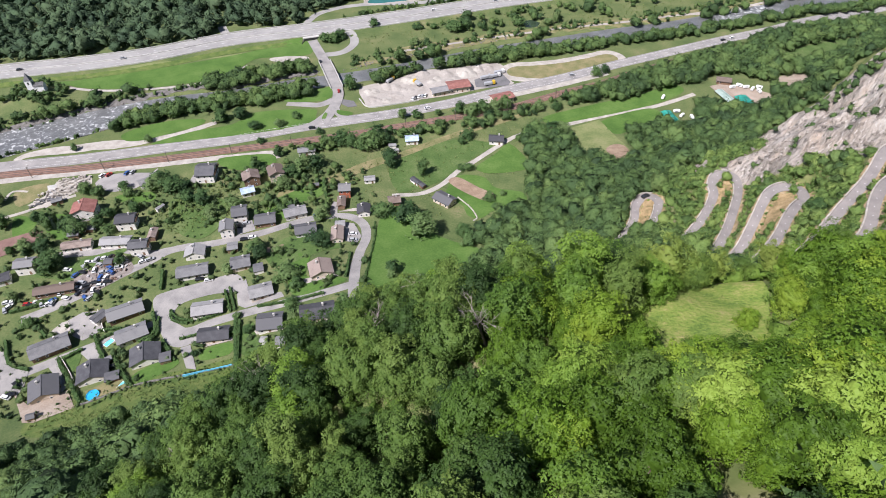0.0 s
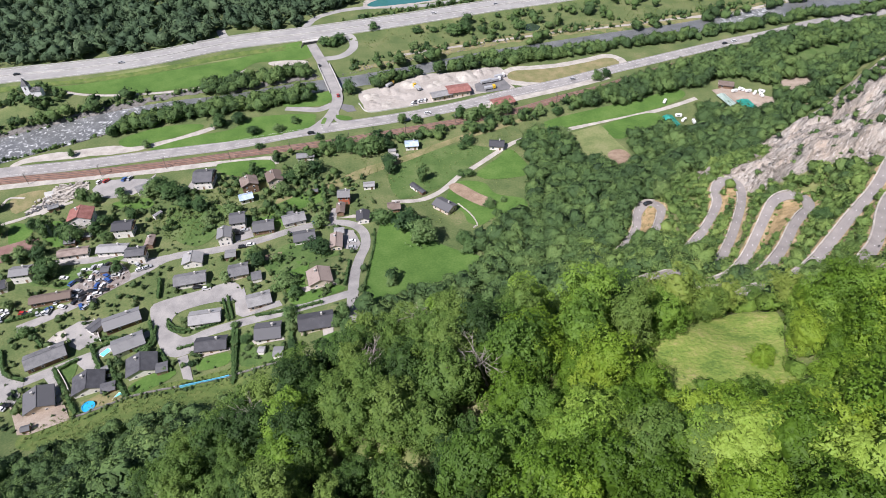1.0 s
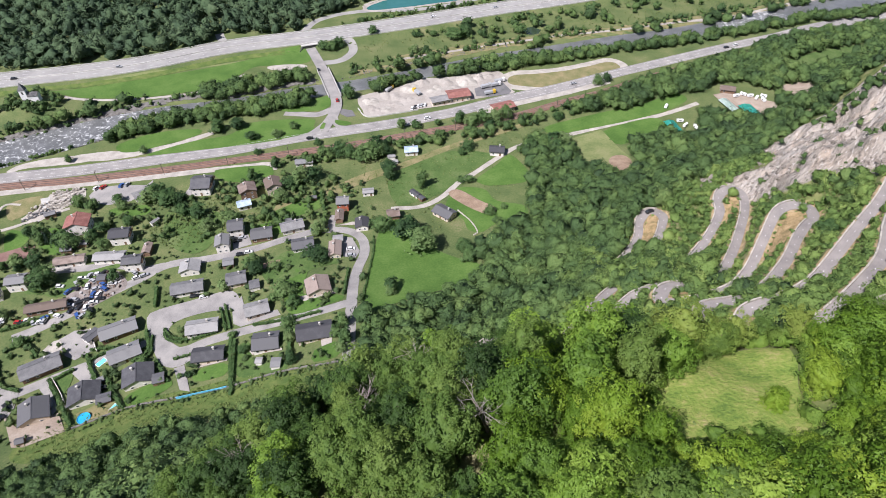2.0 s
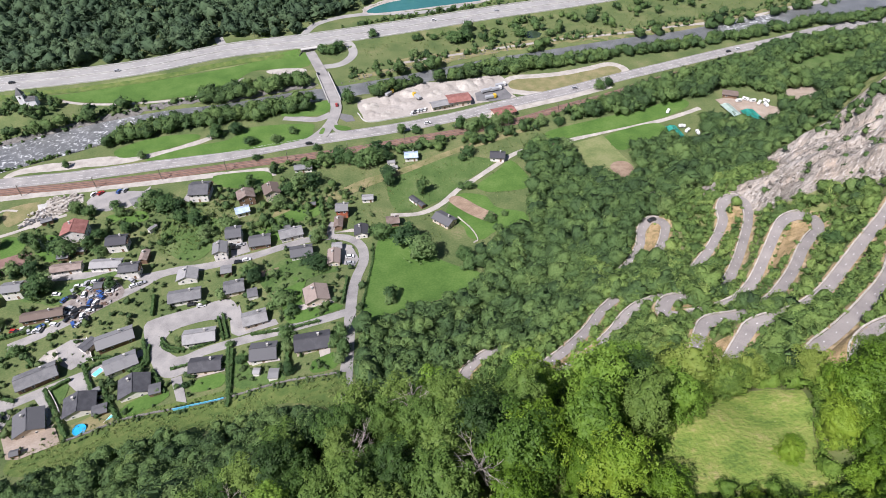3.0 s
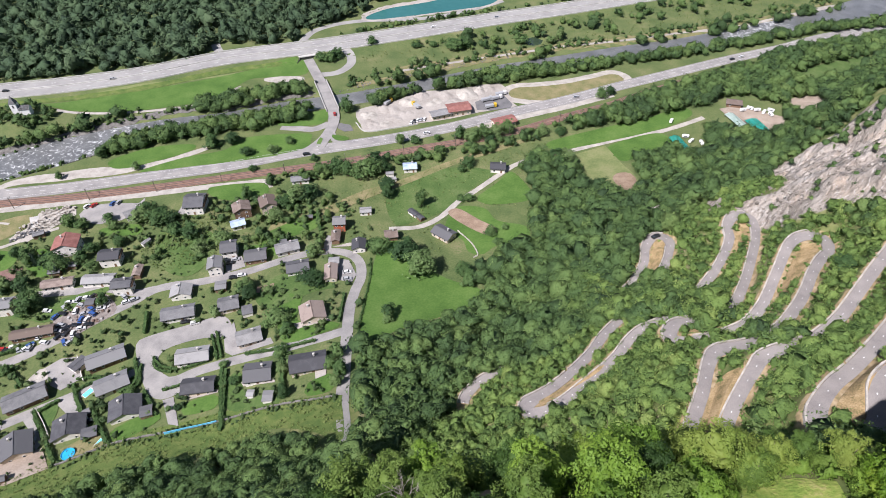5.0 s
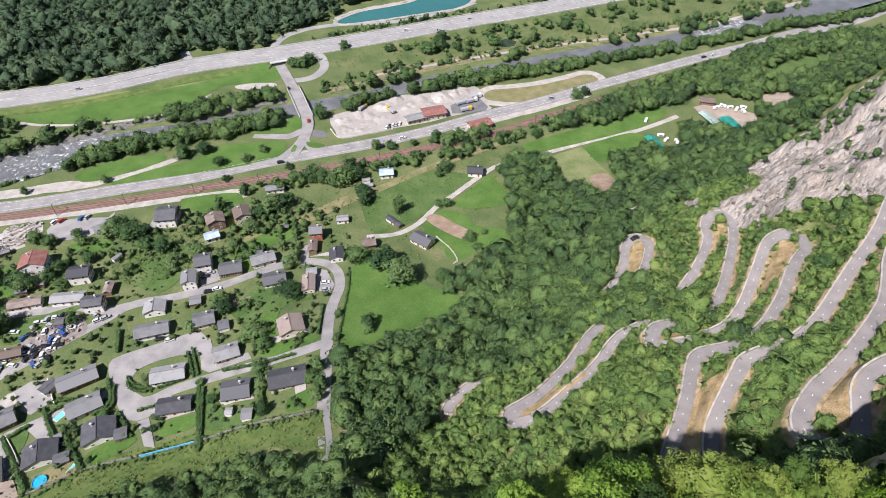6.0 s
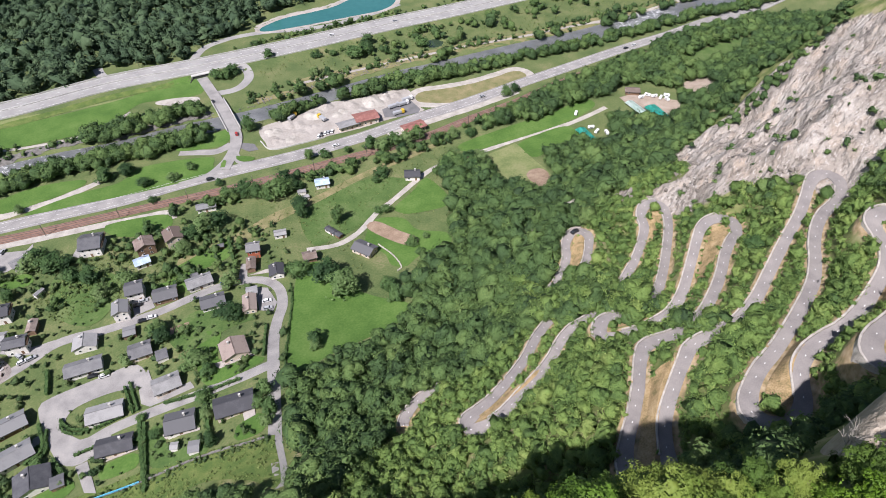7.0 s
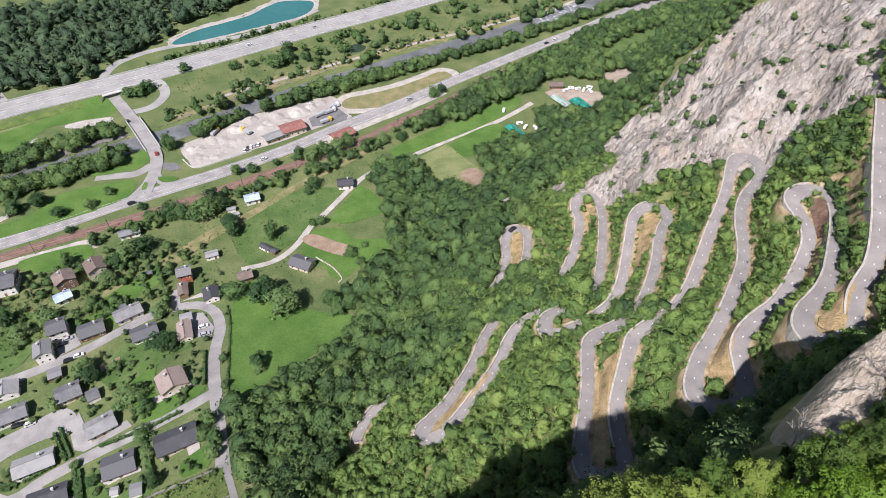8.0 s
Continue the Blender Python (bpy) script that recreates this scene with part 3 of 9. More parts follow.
RAMP = [(-139.2, 505.3), (-138, 515), (-134.2, 527.3), (-126.2, 536.5), (-110.6, 546), (-86.7, 552.2), (-57, 553.6), (-27.6, 561),
        (7.2, 580.1), (28, 595.9)]
LOOP_SOUTH = [(-100.7, 490.2), (-95.4, 485.2), (-92.6, 472.5), (-96.1, 461.1), (-102.4, 454.6), (-113.6, 451.7)]
LOOP_EAST = [(115.5, 443.5), (115.9, 450.4), (110.8, 457.4), (102.5, 458.2), (91.3, 452.7), (69.4, 443.7), (48.4, 439.1), (33.9, 437.2),
             (26.3, 431.2), (25.2, 422.9), (30.2, 416.6), (42.8, 413.7), (56.5, 412.3)]
TRACK_NORTH = [(-291, 395.7), (-269.7, 393.7), (-249.6, 394.1), (-222.7, 397.6), (-200.5, 403.4), (-184.3, 410), (-174.4, 424.8), (-168.4, 433.4)]
TRACK_DRY = [(-308.2, 404.8), (-279.8, 414.9), (-244.3, 430.5), (-205.9, 443.3), (-178.3, 452.7)]
TRACK_RIVER = [(-57.3, 457), (-32, 466.6), (-6.1, 475.4), (20.5, 484.5), (52.2, 494.8), (75.3, 502.2), (122.1, 513.1), (170.9, 527.6),
               (220.9, 541.4), (276.4, 566.5), (324.7, 589.6)]
VILLAGE_ROAD = [(-38.6, 129.3), (-41.6, 139.9), (-45.2, 153.4), (-47.1, 166.5), (-48.9, 179.7), (-50.7, 193.9), (-52.6, 210.2), (-52.5, 223.4),
                (-51.3, 234.8), (-53.2, 245.4), (-57.7, 252), (-65.2, 255.7), (-75.6, 255.7), (-84.1, 253.4), (-94.8, 248.5), (-107.8, 241.7),
                (-121.2, 237.1), (-134.6, 233.3), (-145.5, 231.3), (-154.1, 227.6), (-161, 219.9), (-169.4, 213), (-179.5, 204.3), (-189.4, 196.1),
                (-198.9, 188.4), (-208.5, 181.9)]
LANE_WEST = [(-153.2, 228.8), (-163.5, 225.9), (-179.3, 228.8), (-193, 226.8), (-209.3, 224.6), (-219.2, 221.4), (-229.3, 218.9)]
LANE_CRESCENT = [(-52.1, 194.7), (-59.4, 191.4), (-69, 188.6), (-78.7, 186.4), (-91.1, 184.3), (-103.3, 181.7), (-115.1, 178.1), (-122.6, 174.1),
                 (-128.9, 173.7)]
LANE_LOWER = [(-136.6, 182.7), (-145.3, 178.4), (-152.7, 174.7), (-163, 169.3), (-172.8, 163.6), (-182.1, 157.9), (-190.8, 152)]
LANE_YARD = [(-72, 255.7), (-73.1, 262.7), (-72.7, 269)]
TRACK_FIELDS = [(-42, 274.5), (-26.9, 277.1), (-15, 286.8), (-4.4, 302.7), (3.7, 310.8), (17.2, 326), (29.6, 339.1), (44.1, 348.1),
                (60.6, 353.9), (79.3, 361.9), (102.3, 371.1), (123.6, 377.9), (142.1, 387), (157.2, 395.5)]
PLAZA = [(-149.2, 194.1), (-146.6, 198.9), (-130.6, 205.6), (-112.8, 210.5), (-105.6, 198.5), (-119.4, 197.4), (-129.3, 194.6), (-135.3, 190.6),
         (-135.1, 184.2), (-130.4, 178.7), (-121.4, 174.3), (-115.8, 176.6), (-112.9, 172.4), (-122.5, 164.6), (-131, 166.7), (-139, 176.1),
         (-143.3, 182.9)]
LAKE = [(-94, 562), (-76, 580.9), (-50.6, 592.1), (-31.3, 601.9), (-16, 617.3), (-0.4, 626.8), (25.8, 619.9), (25.4, 600),
        (11.6, 584.4), (-17.9, 573.9), (-50.5, 562.8), (-86, 553.4)]
POND = [(44.4, 516.7), (51.6, 521.1), (58.3, 516.8), (58.6, 508.3), (50.5, 504), (44.8, 508.2)]
YARD = [(-77.5, 393.3), (-75.6, 402.4), (-53, 413.7), (-35.8, 426.9), (-13.4, 430.6), (15.4, 439.5), (24.8, 436.2), (30.1, 413.5),
        (31.4, 407.3), (7.1, 399.3), (-12.1, 390.8), (-34.7, 383.9), (-49.5, 378.7), (-67.9, 374.2), (-72.8, 382.5)]
WOOD_EAST = [(63.2, 381.7), (96, 401.5), (127.4, 425.3), (150.2, 438), (198.8, 466.7), (249.6, 492), (345.2, 542.8), (294.8, 436.9),
             (257.9, 410.6), (227.9, 391), (205, 382.6), (212.7, 404.5), (210.5, 415.1), (193.5, 422.4), (179, 426.1), (164.9, 410.2),
             (148.5, 406.2), (142.8, 406.1), (108.8, 387.5), (77.9, 380.1)]
FIELD_EAST = [(233.5, 452.5), (254.3, 469.3), (294, 491.8), (318, 500.4), (307.5, 483.1), (278.8, 457.1), (252.4, 442.5), (235.4, 440.6)]
WOOD_SLOPE = [(-37.1, 132.6), (-43.4, 173), (-41.4, 186.8), (-25.5, 196.2), (-6.1, 206.5), (8.8, 220.1), (6.8, 237.7), (16.9, 255.3),
              (31.4, 259.5), (34.4, 280.8), (36.2, 307.3), (32.8, 334.4), (42.3, 347.3), (60, 348.3), (65.2, 332.6), (86.2, 302.2),
              (100, 321.9), (91.7, 339.3), (114, 357), (124.4, 356.5), (131.6, 351.2), (144.4, 354.3), (155.7, 382), (168.2, 375),
              (180.9, 370.5), (174, 330.6), (153.6, 291)]
DIRT_PADDOCK = [(87.6, 329.4), (95.3, 331.2), (98.8, 324.1), (96.1, 311.5), (91.6, 305.3), (87.9, 313.3), (85.4, 322.7)]
PADDOCK = [(63.5, 348.4), (82.6, 359.5), (87.1, 360.8), (94, 342.6), (100, 321.9), (93.7, 307.7), (85, 304), (76.1, 315.8),
           (65.2, 332.6)]
MOWN_A = [(51.5, 364.6), (85.4, 380.2), (121.3, 394.7), (143.3, 408.4), (150.5, 398.8), (126.1, 381.3), (83.3, 364.4), (55.4, 356.1)]
MOWN_B = [(88.1, 360.2), (123.4, 376.6), (130.7, 361.2), (124.4, 356.5), (114, 357), (96, 344.5)]
MOWN_C = [(5.3, 305.3), (17, 319.2), (25.8, 331), (33.7, 319.3), (36.9, 307.3), (32.6, 300.4), (13.4, 298.1), (7, 301.5)]
MOWN_D = [(-292.6, 398.7), (-305.7, 400.1), (-292.5, 406.6), (-242.2, 425.5), (-185.9, 449), (-147.8, 471.8), (-130.8, 475.9), (-123.2, 456.2),
          (-133.7, 448.8), (-154.9, 446.7), (-166.6, 442.1), (-177.3, 420.6), (-186.9, 411.5), (-231.1, 398.2), (-270.8, 396)]
MOWN_E = [(-224.7, 337.8), (-204.8, 352.1), (-178.4, 356.6), (-177.6, 348.9), (-198.5, 336), (-207.3, 331), (-219.2, 329.5)]
MOWN_F = [(-201.8, 326.3), (-178.9, 342), (-156, 350.6), (-145.3, 365.2), (-107, 370.7), (-102.7, 362.7), (-104.9, 351.7), (-135.1, 341.1),
          (-168.6, 333)]
MOWN_G = [(-127.4, 385.1), (-97.4, 402), (-96.7, 387.1), (-103.3, 381.2), (-124.1, 379.4)]
MEADOW = [(-43.8, 186.6), (-46.4, 210.4), (-46.8, 237), (-43.9, 264.2), (-31.4, 259.5), (-18.6, 242.4), (-7, 234), (6.7, 226.7),
          (5.4, 217.2), (-6.2, 209.4), (-25.8, 198.6), (-40.3, 187.5)]
MEADOW_B = [(-47, 304.3), (-37.3, 324.4), (-23.9, 330.4), (-3.4, 335.2), (13.2, 331.8), (14.5, 326), (3.7, 314.7), (-4.4, 305.4),
            (-15.2, 290.9), (-28.8, 281.7), (-39.4, 278.9)]
MEADOW_C = [(-11.5, 277), (-8.9, 291.1), (-2.7, 297.4), (10.1, 294.5), (16.2, 283.4), (31, 275.8), (31.7, 264.7), (15.6, 260.4),
            (8.3, 254), (1, 257.1), (-2.1, 267.2)]
DIRT_C = [(-10.4, 289.5), (-5.2, 294.8), (6.9, 284.2), (16, 275.6), (13.5, 269.8), (5.4, 274.1)]
STRIP_DRY = [(-108.2, 277), (-85.6, 290.2), (-62.6, 309.6), (-43.6, 319.7), (-24.1, 333.3), (-0.1, 348.5), (25.2, 362.2), (40.1, 369.3),
             (36.2, 364), (17.7, 352.2), (-10.4, 336.3), (-36.7, 317.5), (-61.3, 300.2), (-83.5, 279.9), (-100.1, 269.8)]
ROCK_CLIFF = [(154.2, 291.4), (170.6, 295.4), (185.9, 298.6), (199.6, 301.5), (209, 293.9), (218.3, 291.4), (222.9, 275.6), (220, 242.9),
              (213.2, 215.8), (161.1, 157.6), (162.7, 169.4), (158, 177.9), (148.4, 172.4), (143.7, 176.4), (140.3, 196.1), (133.2, 203.6),
              (122.6, 210.6), (116.4, 220.8), (113.1, 233.7), (120.4, 238.8), (131, 236.1)]
ROCK_B = [(86.9, 270.5), (97.1, 273.9), (99.3, 267.9), (90.7, 252.5), (85.4, 257.6)]
ROCK_C = [(107.9, 260.5), (116.2, 257.3), (112.5, 240.6), (107.1, 239.8), (104.3, 248.6)]
ROCK_D = [(60, 243.2), (70.3, 249.9), (68.9, 240.8), (61.4, 238.4)]
QUARRY_EAST = [(221.2, 417.2), (231.0, 425.1), (245.1, 426.2), (241.6, 403.8), (229.1, 392.0), (217.9, 395.8)]
HARD_EAST = [(170.4, 406.5), (182.2, 410.5), (199, 403.5), (212.2, 397.6), (199.9, 374.1), (183.9, 378.9), (176, 389.1)]
WALL_GRASS = [(-172, 124.9), (-157.6, 137.7), (-138.5, 146.2), (-116.4, 150.5), (-94.6, 155.9), (-70.6, 156.6), (-47.7, 156.9), (-45.4, 153.5),
              (-39.7, 129.5), (-51.3, 136.6), (-70.4, 142), (-84.7, 132.8), (-108.2, 133.9), (-126.2, 126.5), (-143.1, 118.5), (-165.1, 116.8)]
PARKING_WEST = [(-219.2, 284.8), (-218, 292.5), (-205.9, 295.4), (-189.3, 295.8), (-187.4, 301.2), (-185.5, 290.6), (-192.7, 280.4), (-204, 276.6),
                (-214.5, 278.4)]
STONE_YARD = [(-248.7, 263.5), (-241.8, 274.5), (-243, 285.8), (-224.6, 292.4), (-220.9, 284.7), (-229.3, 272.3), (-237.4, 260.5)]
SAND = [(-262.6, 276.5), (-247.1, 284.2), (-242.6, 275.9), (-248.7, 266.3), (-254.5, 262.5)]
SCRAP = [(-190.1, 200.3), (-195.5, 208.6), (-192.5, 213.8), (-180.3, 224.7), (-173.7, 222.8), (-166.9, 213.7), (-176.4, 203.6), (-185, 195.5)]
COURT = [(-239.7, 237), (-229.9, 241.3), (-225.8, 238.1), (-226.1, 231.4), (-235.2, 229.2)]
HOUSE_YARD = [(-183.6, 134.1), (-172.1, 138), (-165.5, 140.6), (-158.6, 136.3), (-163.1, 131.9), (-170.6, 126.2), (-176.8, 125.1)]
GRAVEL_NORTH = [(-154.4, 444.9), (-142.4, 448.6), (-124.9, 448), (-127.2, 438.3), (-148.8, 439.7)]
ROCK_SPUR = [(57, 66), (62, 70), (70, 76), (78, 80), (86, 82), (88, 77), (78, 70), (66, 65), (60, 62)]
RIDGE_MEADOW = [(23.1, 52.1), (25, 54.5), (30, 55.6), (36.5, 55.3), (36, 51), (34.5, 47.7), (34.1, 43.1), (33.2, 40.8), (28.8, 41.8), (23.2, 41.8), (17.2, 41), (16, 43.3), (15.8, 46.2), (19.4, 48.6)]
HAIRPIN_ISLANDS = [[(82.9, 230.4), (86.6, 228.9), (82.5, 216.2), (78.1, 208.9), (77.2, 212.8)],
                   [(111.4, 222.4), (114.7, 221.8), (113.1, 215.6), (108.4, 208.4), (104.6, 203.7), (107.6, 212.3)],
                   [(119.3, 191.5), (123.6, 189.5), (121.8, 185.3), (116.6, 180.9), (111.9, 174.7), (105.3, 166.5), (101.9, 164.4), (105.4, 171.3), (113.2, 183.8)],
                   [(24.8, 137.6), (29.7, 140.7), (36.5, 144.8), (42.6, 148.8), (47.6, 152.9), (46.9, 153.9), (40.5, 149.8), (34.4, 147.1), (28.6, 142.9), (24.7, 140.1)],
                   [(71.6, 156.6), (75.8, 156.4), (82.7, 157), (86.0, 158.5), (84.3, 158.4), (78, 158), (73, 158), (71, 157.6)],
                   [(67.5, 124.4), (70.2, 125.1), (72.8, 126.9), (71.6, 122.8), (67.5, 116.9), (63.5, 109.7), (60.8, 104.2), (58.4, 98.3), (55.9, 97.0), (54.9, 99.8), (58.0, 106.3), (63.7, 117.5)],
                   [(136.9, 171.2), (139.9, 171.4), (146.6, 177.1), (142.0, 172.8), (134.5, 167.2), (129.1, 161.6), (133.7, 168.0)],
                   [(94.2, 112.1), (90.4, 109.1), (86.7, 103.9), (84.9, 99.7), (81.8, 97.2), (79.5, 98.4), (80.7, 102.4), (84.5, 106.8), (90.2, 111.5), (96.0, 115.9)],
                   [(125.4, 128.3), (125.2, 127.1), (115.9, 118.5), (112.8, 116.6), (113.9, 117.9), (119.7, 123.3)],
                   [(109.8, 106.4), (110.3, 106.0), (111.1, 104.8), (106.8, 101.6), (103.6, 98.1), (101.1, 95.5), (98.3, 95.8), (97.8, 98.4), (100.4, 101.0), (103.2, 101.9), (106.2, 103.8)]]
SCORCHED = [(132.1, 141.5), (135.0, 139.8), (131.1, 134.0), (125.0, 126.8), (125.4, 128.1), (128.6, 134.1)]
CAMP_GROUNDS = [[(128.5, 383.5), (151.1, 377.9), (153, 356), (140, 348), (121, 362)], [(168.7, 410.3), (196.2, 418.5), (213.1, 389.9), (205, 366), (190, 362), (165.1, 389.4)]]
TREES_A = [(-22.6, 238.6, 9, 15), (-30.6, 250.4, 8, 12), (-44.2, 254.8, 6, 9), (-33.7, 206.1, 4, 7), (-25.8, 296.8, 4, 12), (-45.4, 304.4, 5, 9), (-78.1, 253.4, 5, 7), (-84.9, 204.8, 6, 8),
           (-78.7, 196.7, 4, 6), (-74.7, 230.6, 7, 9), (-103.7, 222.1, 5, 8), (-106.9, 228.2, 5, 7), (-94.7, 225.4, 3, 4), (-116.1, 211.8, 4, 6), (-209.3, 213.5, 7, 12), (-206.9, 217.1, 6, 10),
           (-224.6, 245.4, 5, 11), (-209, 241.6, 6, 11), (-200, 248.1, 4, 7), (-191.2, 242.1, 4, 6), (-169.2, 278.4, 8, 10), (-179.8, 280.7, 7, 9), (-178.6, 285.7, 6, 9), (-156.2, 269.1, 5, 8)]
TREES_B = [(-162.9, 278.6, 5, 8), (-147.6, 266.9, 6, 8), (-139.1, 255.7, 5, 7), (-129.7, 264.8, 5, 7), (-128, 302.4, 4, 8), (-102.9, 295.1, 6, 8), (-106.3, 282.1, 6, 8), (-97.6, 300.6, 7, 10),
           (-91.5, 303.4, 7, 9), (-89.8, 329.1, 4, 7), (-79.4, 329.4, 6, 10), (-72, 326.6, 6, 9), (-64.7, 323.9, 6, 9), (-59.9, 326.9, 8, 13), (-57.5, 335.8, 7, 10), (-51.6, 330, 5, 8),
           (-48, 312.7, 6, 8), (-5.9, 367.9, 5, 8), (3.4, 364.7, 6, 9), (10.7, 368.3, 6, 10), (18.1, 368.5, 6, 10), (25.6, 374.1, 6, 9), (47.7, 372.8, 5, 7), (58.7, 373.1, 4, 6)]
TREES_C = [(52.1, 338.5, 8, 12), (45.4, 341.3, 7, 10), (59.4, 342, 7, 10), (38.2, 337.8, 6, 9), (14.3, 361.8, 4, 6), (-3.3, 330.5, 3, 5), (0.1, 336.4, 5, 7), (20.5, 275, 2.5, 3),
           (12.9, 270.9, 4, 5), (15.7, 262.9, 3, 3), (-4.4, 302.7, 3, 4), (0.5, 302.7, 4, 5), (-1.6, 238.3, 5, 8), (1.3, 231.5, 5, 8), (-213, 243.6, 5, 9), (-228.3, 227.5, 5, 8),
           (-219.7, 227.7, 5, 8), (-203.7, 329.3, 3.5, 5), (-247, 318.2, 2.5, 5), (-124.5, 349.4, 4, 5), (-115.7, 359.2, 3.5, 5), (-140, 345.9, 5, 6), (-152.8, 358.4, 6, 8), (-164.8, 354.9, 6, 8)]
TREES_D = [(-108.2, 475.2, 6, 8), (-114.9, 475.1, 6, 8), (-104.5, 480.1, 6, 8), (-83.7, 398.5, 6, 11), (-95.6, 340.9, 3, 4), (-131.9, 329.1, 3, 4), (-34.9, 360.9, 4, 6), (-20.4, 364.3, 3, 5),
           (-44, 360.7, 4, 7), (-34.5, 471.3, 4, 5), (-43.3, 471.2, 5, 6), (-11, 496.2, 9, 10), (-4.3, 501.4, 7, 10), (16, 483.5, 3.5, 6), (2.7, 476.5, 3, 4), (11.7, 496.4, 3, 9),
           (39.3, 507.1, 7, 9), (64.4, 507.3, 5, 7), (71.8, 512.6, 4, 10), (-80.1, 500.6, 5, 6), (-43.3, 501, 5, 5), (-29.5, 501.2, 4, 5), (93, 420.8, 5, 8), (99.5, 424.9, 4, 7)]
TREES_E = [(-57.9, 422.5, 5, 7), (-234.5, 249.5, 4, 8), (-194.3, 273, 4, 7), (-211.7, 272.6, 4, 6), (-219.3, 274.8, 5, 8), (-52.2, 179.8, 3.5, 7), (-48.5, 169.8, 3.5, 8), (-49, 163.4, 3, 6),
           (-53.3, 173.3, 3, 6), (-73.8, 172.8, 3, 6), (-69.6, 160, 3, 6), (-77.8, 183, 4, 5), (-70.8, 175.4, 3, 5), (-102.7, 180.1, 2.5, 3), (-94.3, 170, 3, 4), (-89.5, 201.8, 3, 3),
           (-139.2, 167.7, 3, 4), (-202.1, 179.7, 4, 5), (-33.8, 202.8, 3, 5), (88.8, 239, 3, 3)]


RIVER_LINE = resampled(RIVER, 4)
RIVER_LINE[:, 2] *= 1 + 0.22 * eased(RIVER_LINE[:, 0], -220, -120)
MOTORWAY_LINE = resampled(MOTORWAY_AXIS, 6)
HILL_HALF = 1.58


def bend_of(line, reach):
    """How sharply a line turns at each of its points, from 0 on the straight to 1 in a hairpin bend."""
    d = np.gradient(line[:, :2], axis=0)
    turn = np.abs(np.gradient(np.unwrap(np.arctan2(d[:, 1], d[:, 0]))))
    k = np.hanning(reach)
    return np.clip(np.convolve(np.pad(turn, reach // 2, mode="edge"), k / k.sum(), "valid")[: len(line)] / 0.27, 0, 1)


HILL_HALVES = HILL_HALF * (1 + 0.5 * bend_of(HILL_LINE, 13))
# stretches over which the growth closes: their first and last places
CLOSED = [((6.4, 160.7), (66, 203)), ((79, 206), (57, 178)), ((69, 171.4), (87, 187)), ((92, 171.5), (74, 162.8)), ((93, 146.5), (81, 139.5)), ((84, 130.5), (97, 136))]
closed = np.zeros(len(HILL_LINE), bool)
for first, last in CLOSED:
    i, j = (int(np.argmin(np.hypot(HILL_LINE[:, 0] - p[0], HILL_LINE[:, 1] - p[1]))) for p in (first, last))
    closed[i:j + 1] = True
OPEN_LINE = HILL_LINE[~closed]
KNOLL = (-306.8, 384.0)


def height(x, y):
    """The finished ground: the landform, cut for the hill road, the river and the lakes and banked up under the motorway."""
    shape = np.shape(x)
    x, y = np.ravel(np.asarray(x, float)), np.ravel(np.asarray(y, float))
    z = landform(x, y)
    z = z + 0.5 * np.sin(x * 0.31 + 1.3 * np.sin(y * 0.23)) * np.sin(y * 0.27 + x * 0.06) * eased(z, 12, 40)
    near_hill = (x > -20) & (x < 170) & (y > 70) & (y < 260)
    if near_hill.any():
        d, k = nearest(x[near_hill], y[near_hill], HILL_LINE)
        w = 1 - eased(d, HILL_HALVES[k] + 0.5, HILL_HALVES[k] + 3.2)
        bed = HILL_Z[k]
        close = np.nonzero(d < 7)[0]
        px, py = x[near_hill][close], y[near_hill][close]
        for i in range(0, len(close), 3000):
            q = (px[i:i + 3000, None] - HILL_LINE[None, :, 0]) ** 2 + (py[i:i + 3000, None] - HILL_LINE[None, :, 1]) ** 2
            q = 1 / (q + 0.4) ** 3
            bed[close[i:i + 3000]] = (q * HILL_Z).sum(1) / q.sum(1)
        z[near_hill] = z[near_hill] * (1 - w) + (bed - 0.3) * w
    low = y > 250
    if low.any():
        d, k = nearest(x[low], y[low], RIVER_LINE)
        z[low] -= 4.0 * (1 - eased(d, RIVER_LINE[k, 2] / 2 - 3.0, RIVER_LINE[k, 2] / 2 + 4.0))
        d, k = nearest(x[low], y[low], MOTORWAY_LINE)
        open_way = eased(nearest(x[low], y[low], resampled(BRIDGE_ROAD, 3))[0], 6.5, 9.0)
        z[low] += 2.4 * (1 - eased(d, 13.0, 20.0)) * np.where(d > 12.6, open_way, 1.0)
        z[low] += 6.0 * np.exp(-((x[low] - KNOLL[0]) ** 2 + (y[low] - KNOLL[1]) ** 2) / 17.0 ** 2)
        for shore in (LAKE, POND):
            outline = rounded(shore)
            d, k = nearest(x[low], y[low], outline)
            d = np.where(inside(x[low], y[low], [tuple(q) for q in outline]), -d, d)
            z[low] -= 2.2 * (1 - eased(d, -6, 1.5))
    return z.reshape(shape)


# ---- building meshes ----


def mesh_object(name, verts, faces, mat, parent=None, label="", smooth=False, attrs=None):
    me = bpy.data.meshes.new(name)
    me.from_pydata([tuple(v) for v in verts] if not isinstance(verts, list) else verts, [], faces if isinstance(faces, list) else faces.tolist())
    for key, values in (attrs or {}).items():
        me.attributes.new(key, "FLOAT", "POINT").data.foreach_set("value", np.asarray(values, np.float32))
    me.materials.append(mat)
    if smooth:
        me.polygons.foreach_set("use_smooth", np.ones(len(me.polygons), bool))
    me.update()
    ob = new(name, me)
    if parent:
        ob.parent = parent
    if label:
        tagged(ob, label)
    return ob


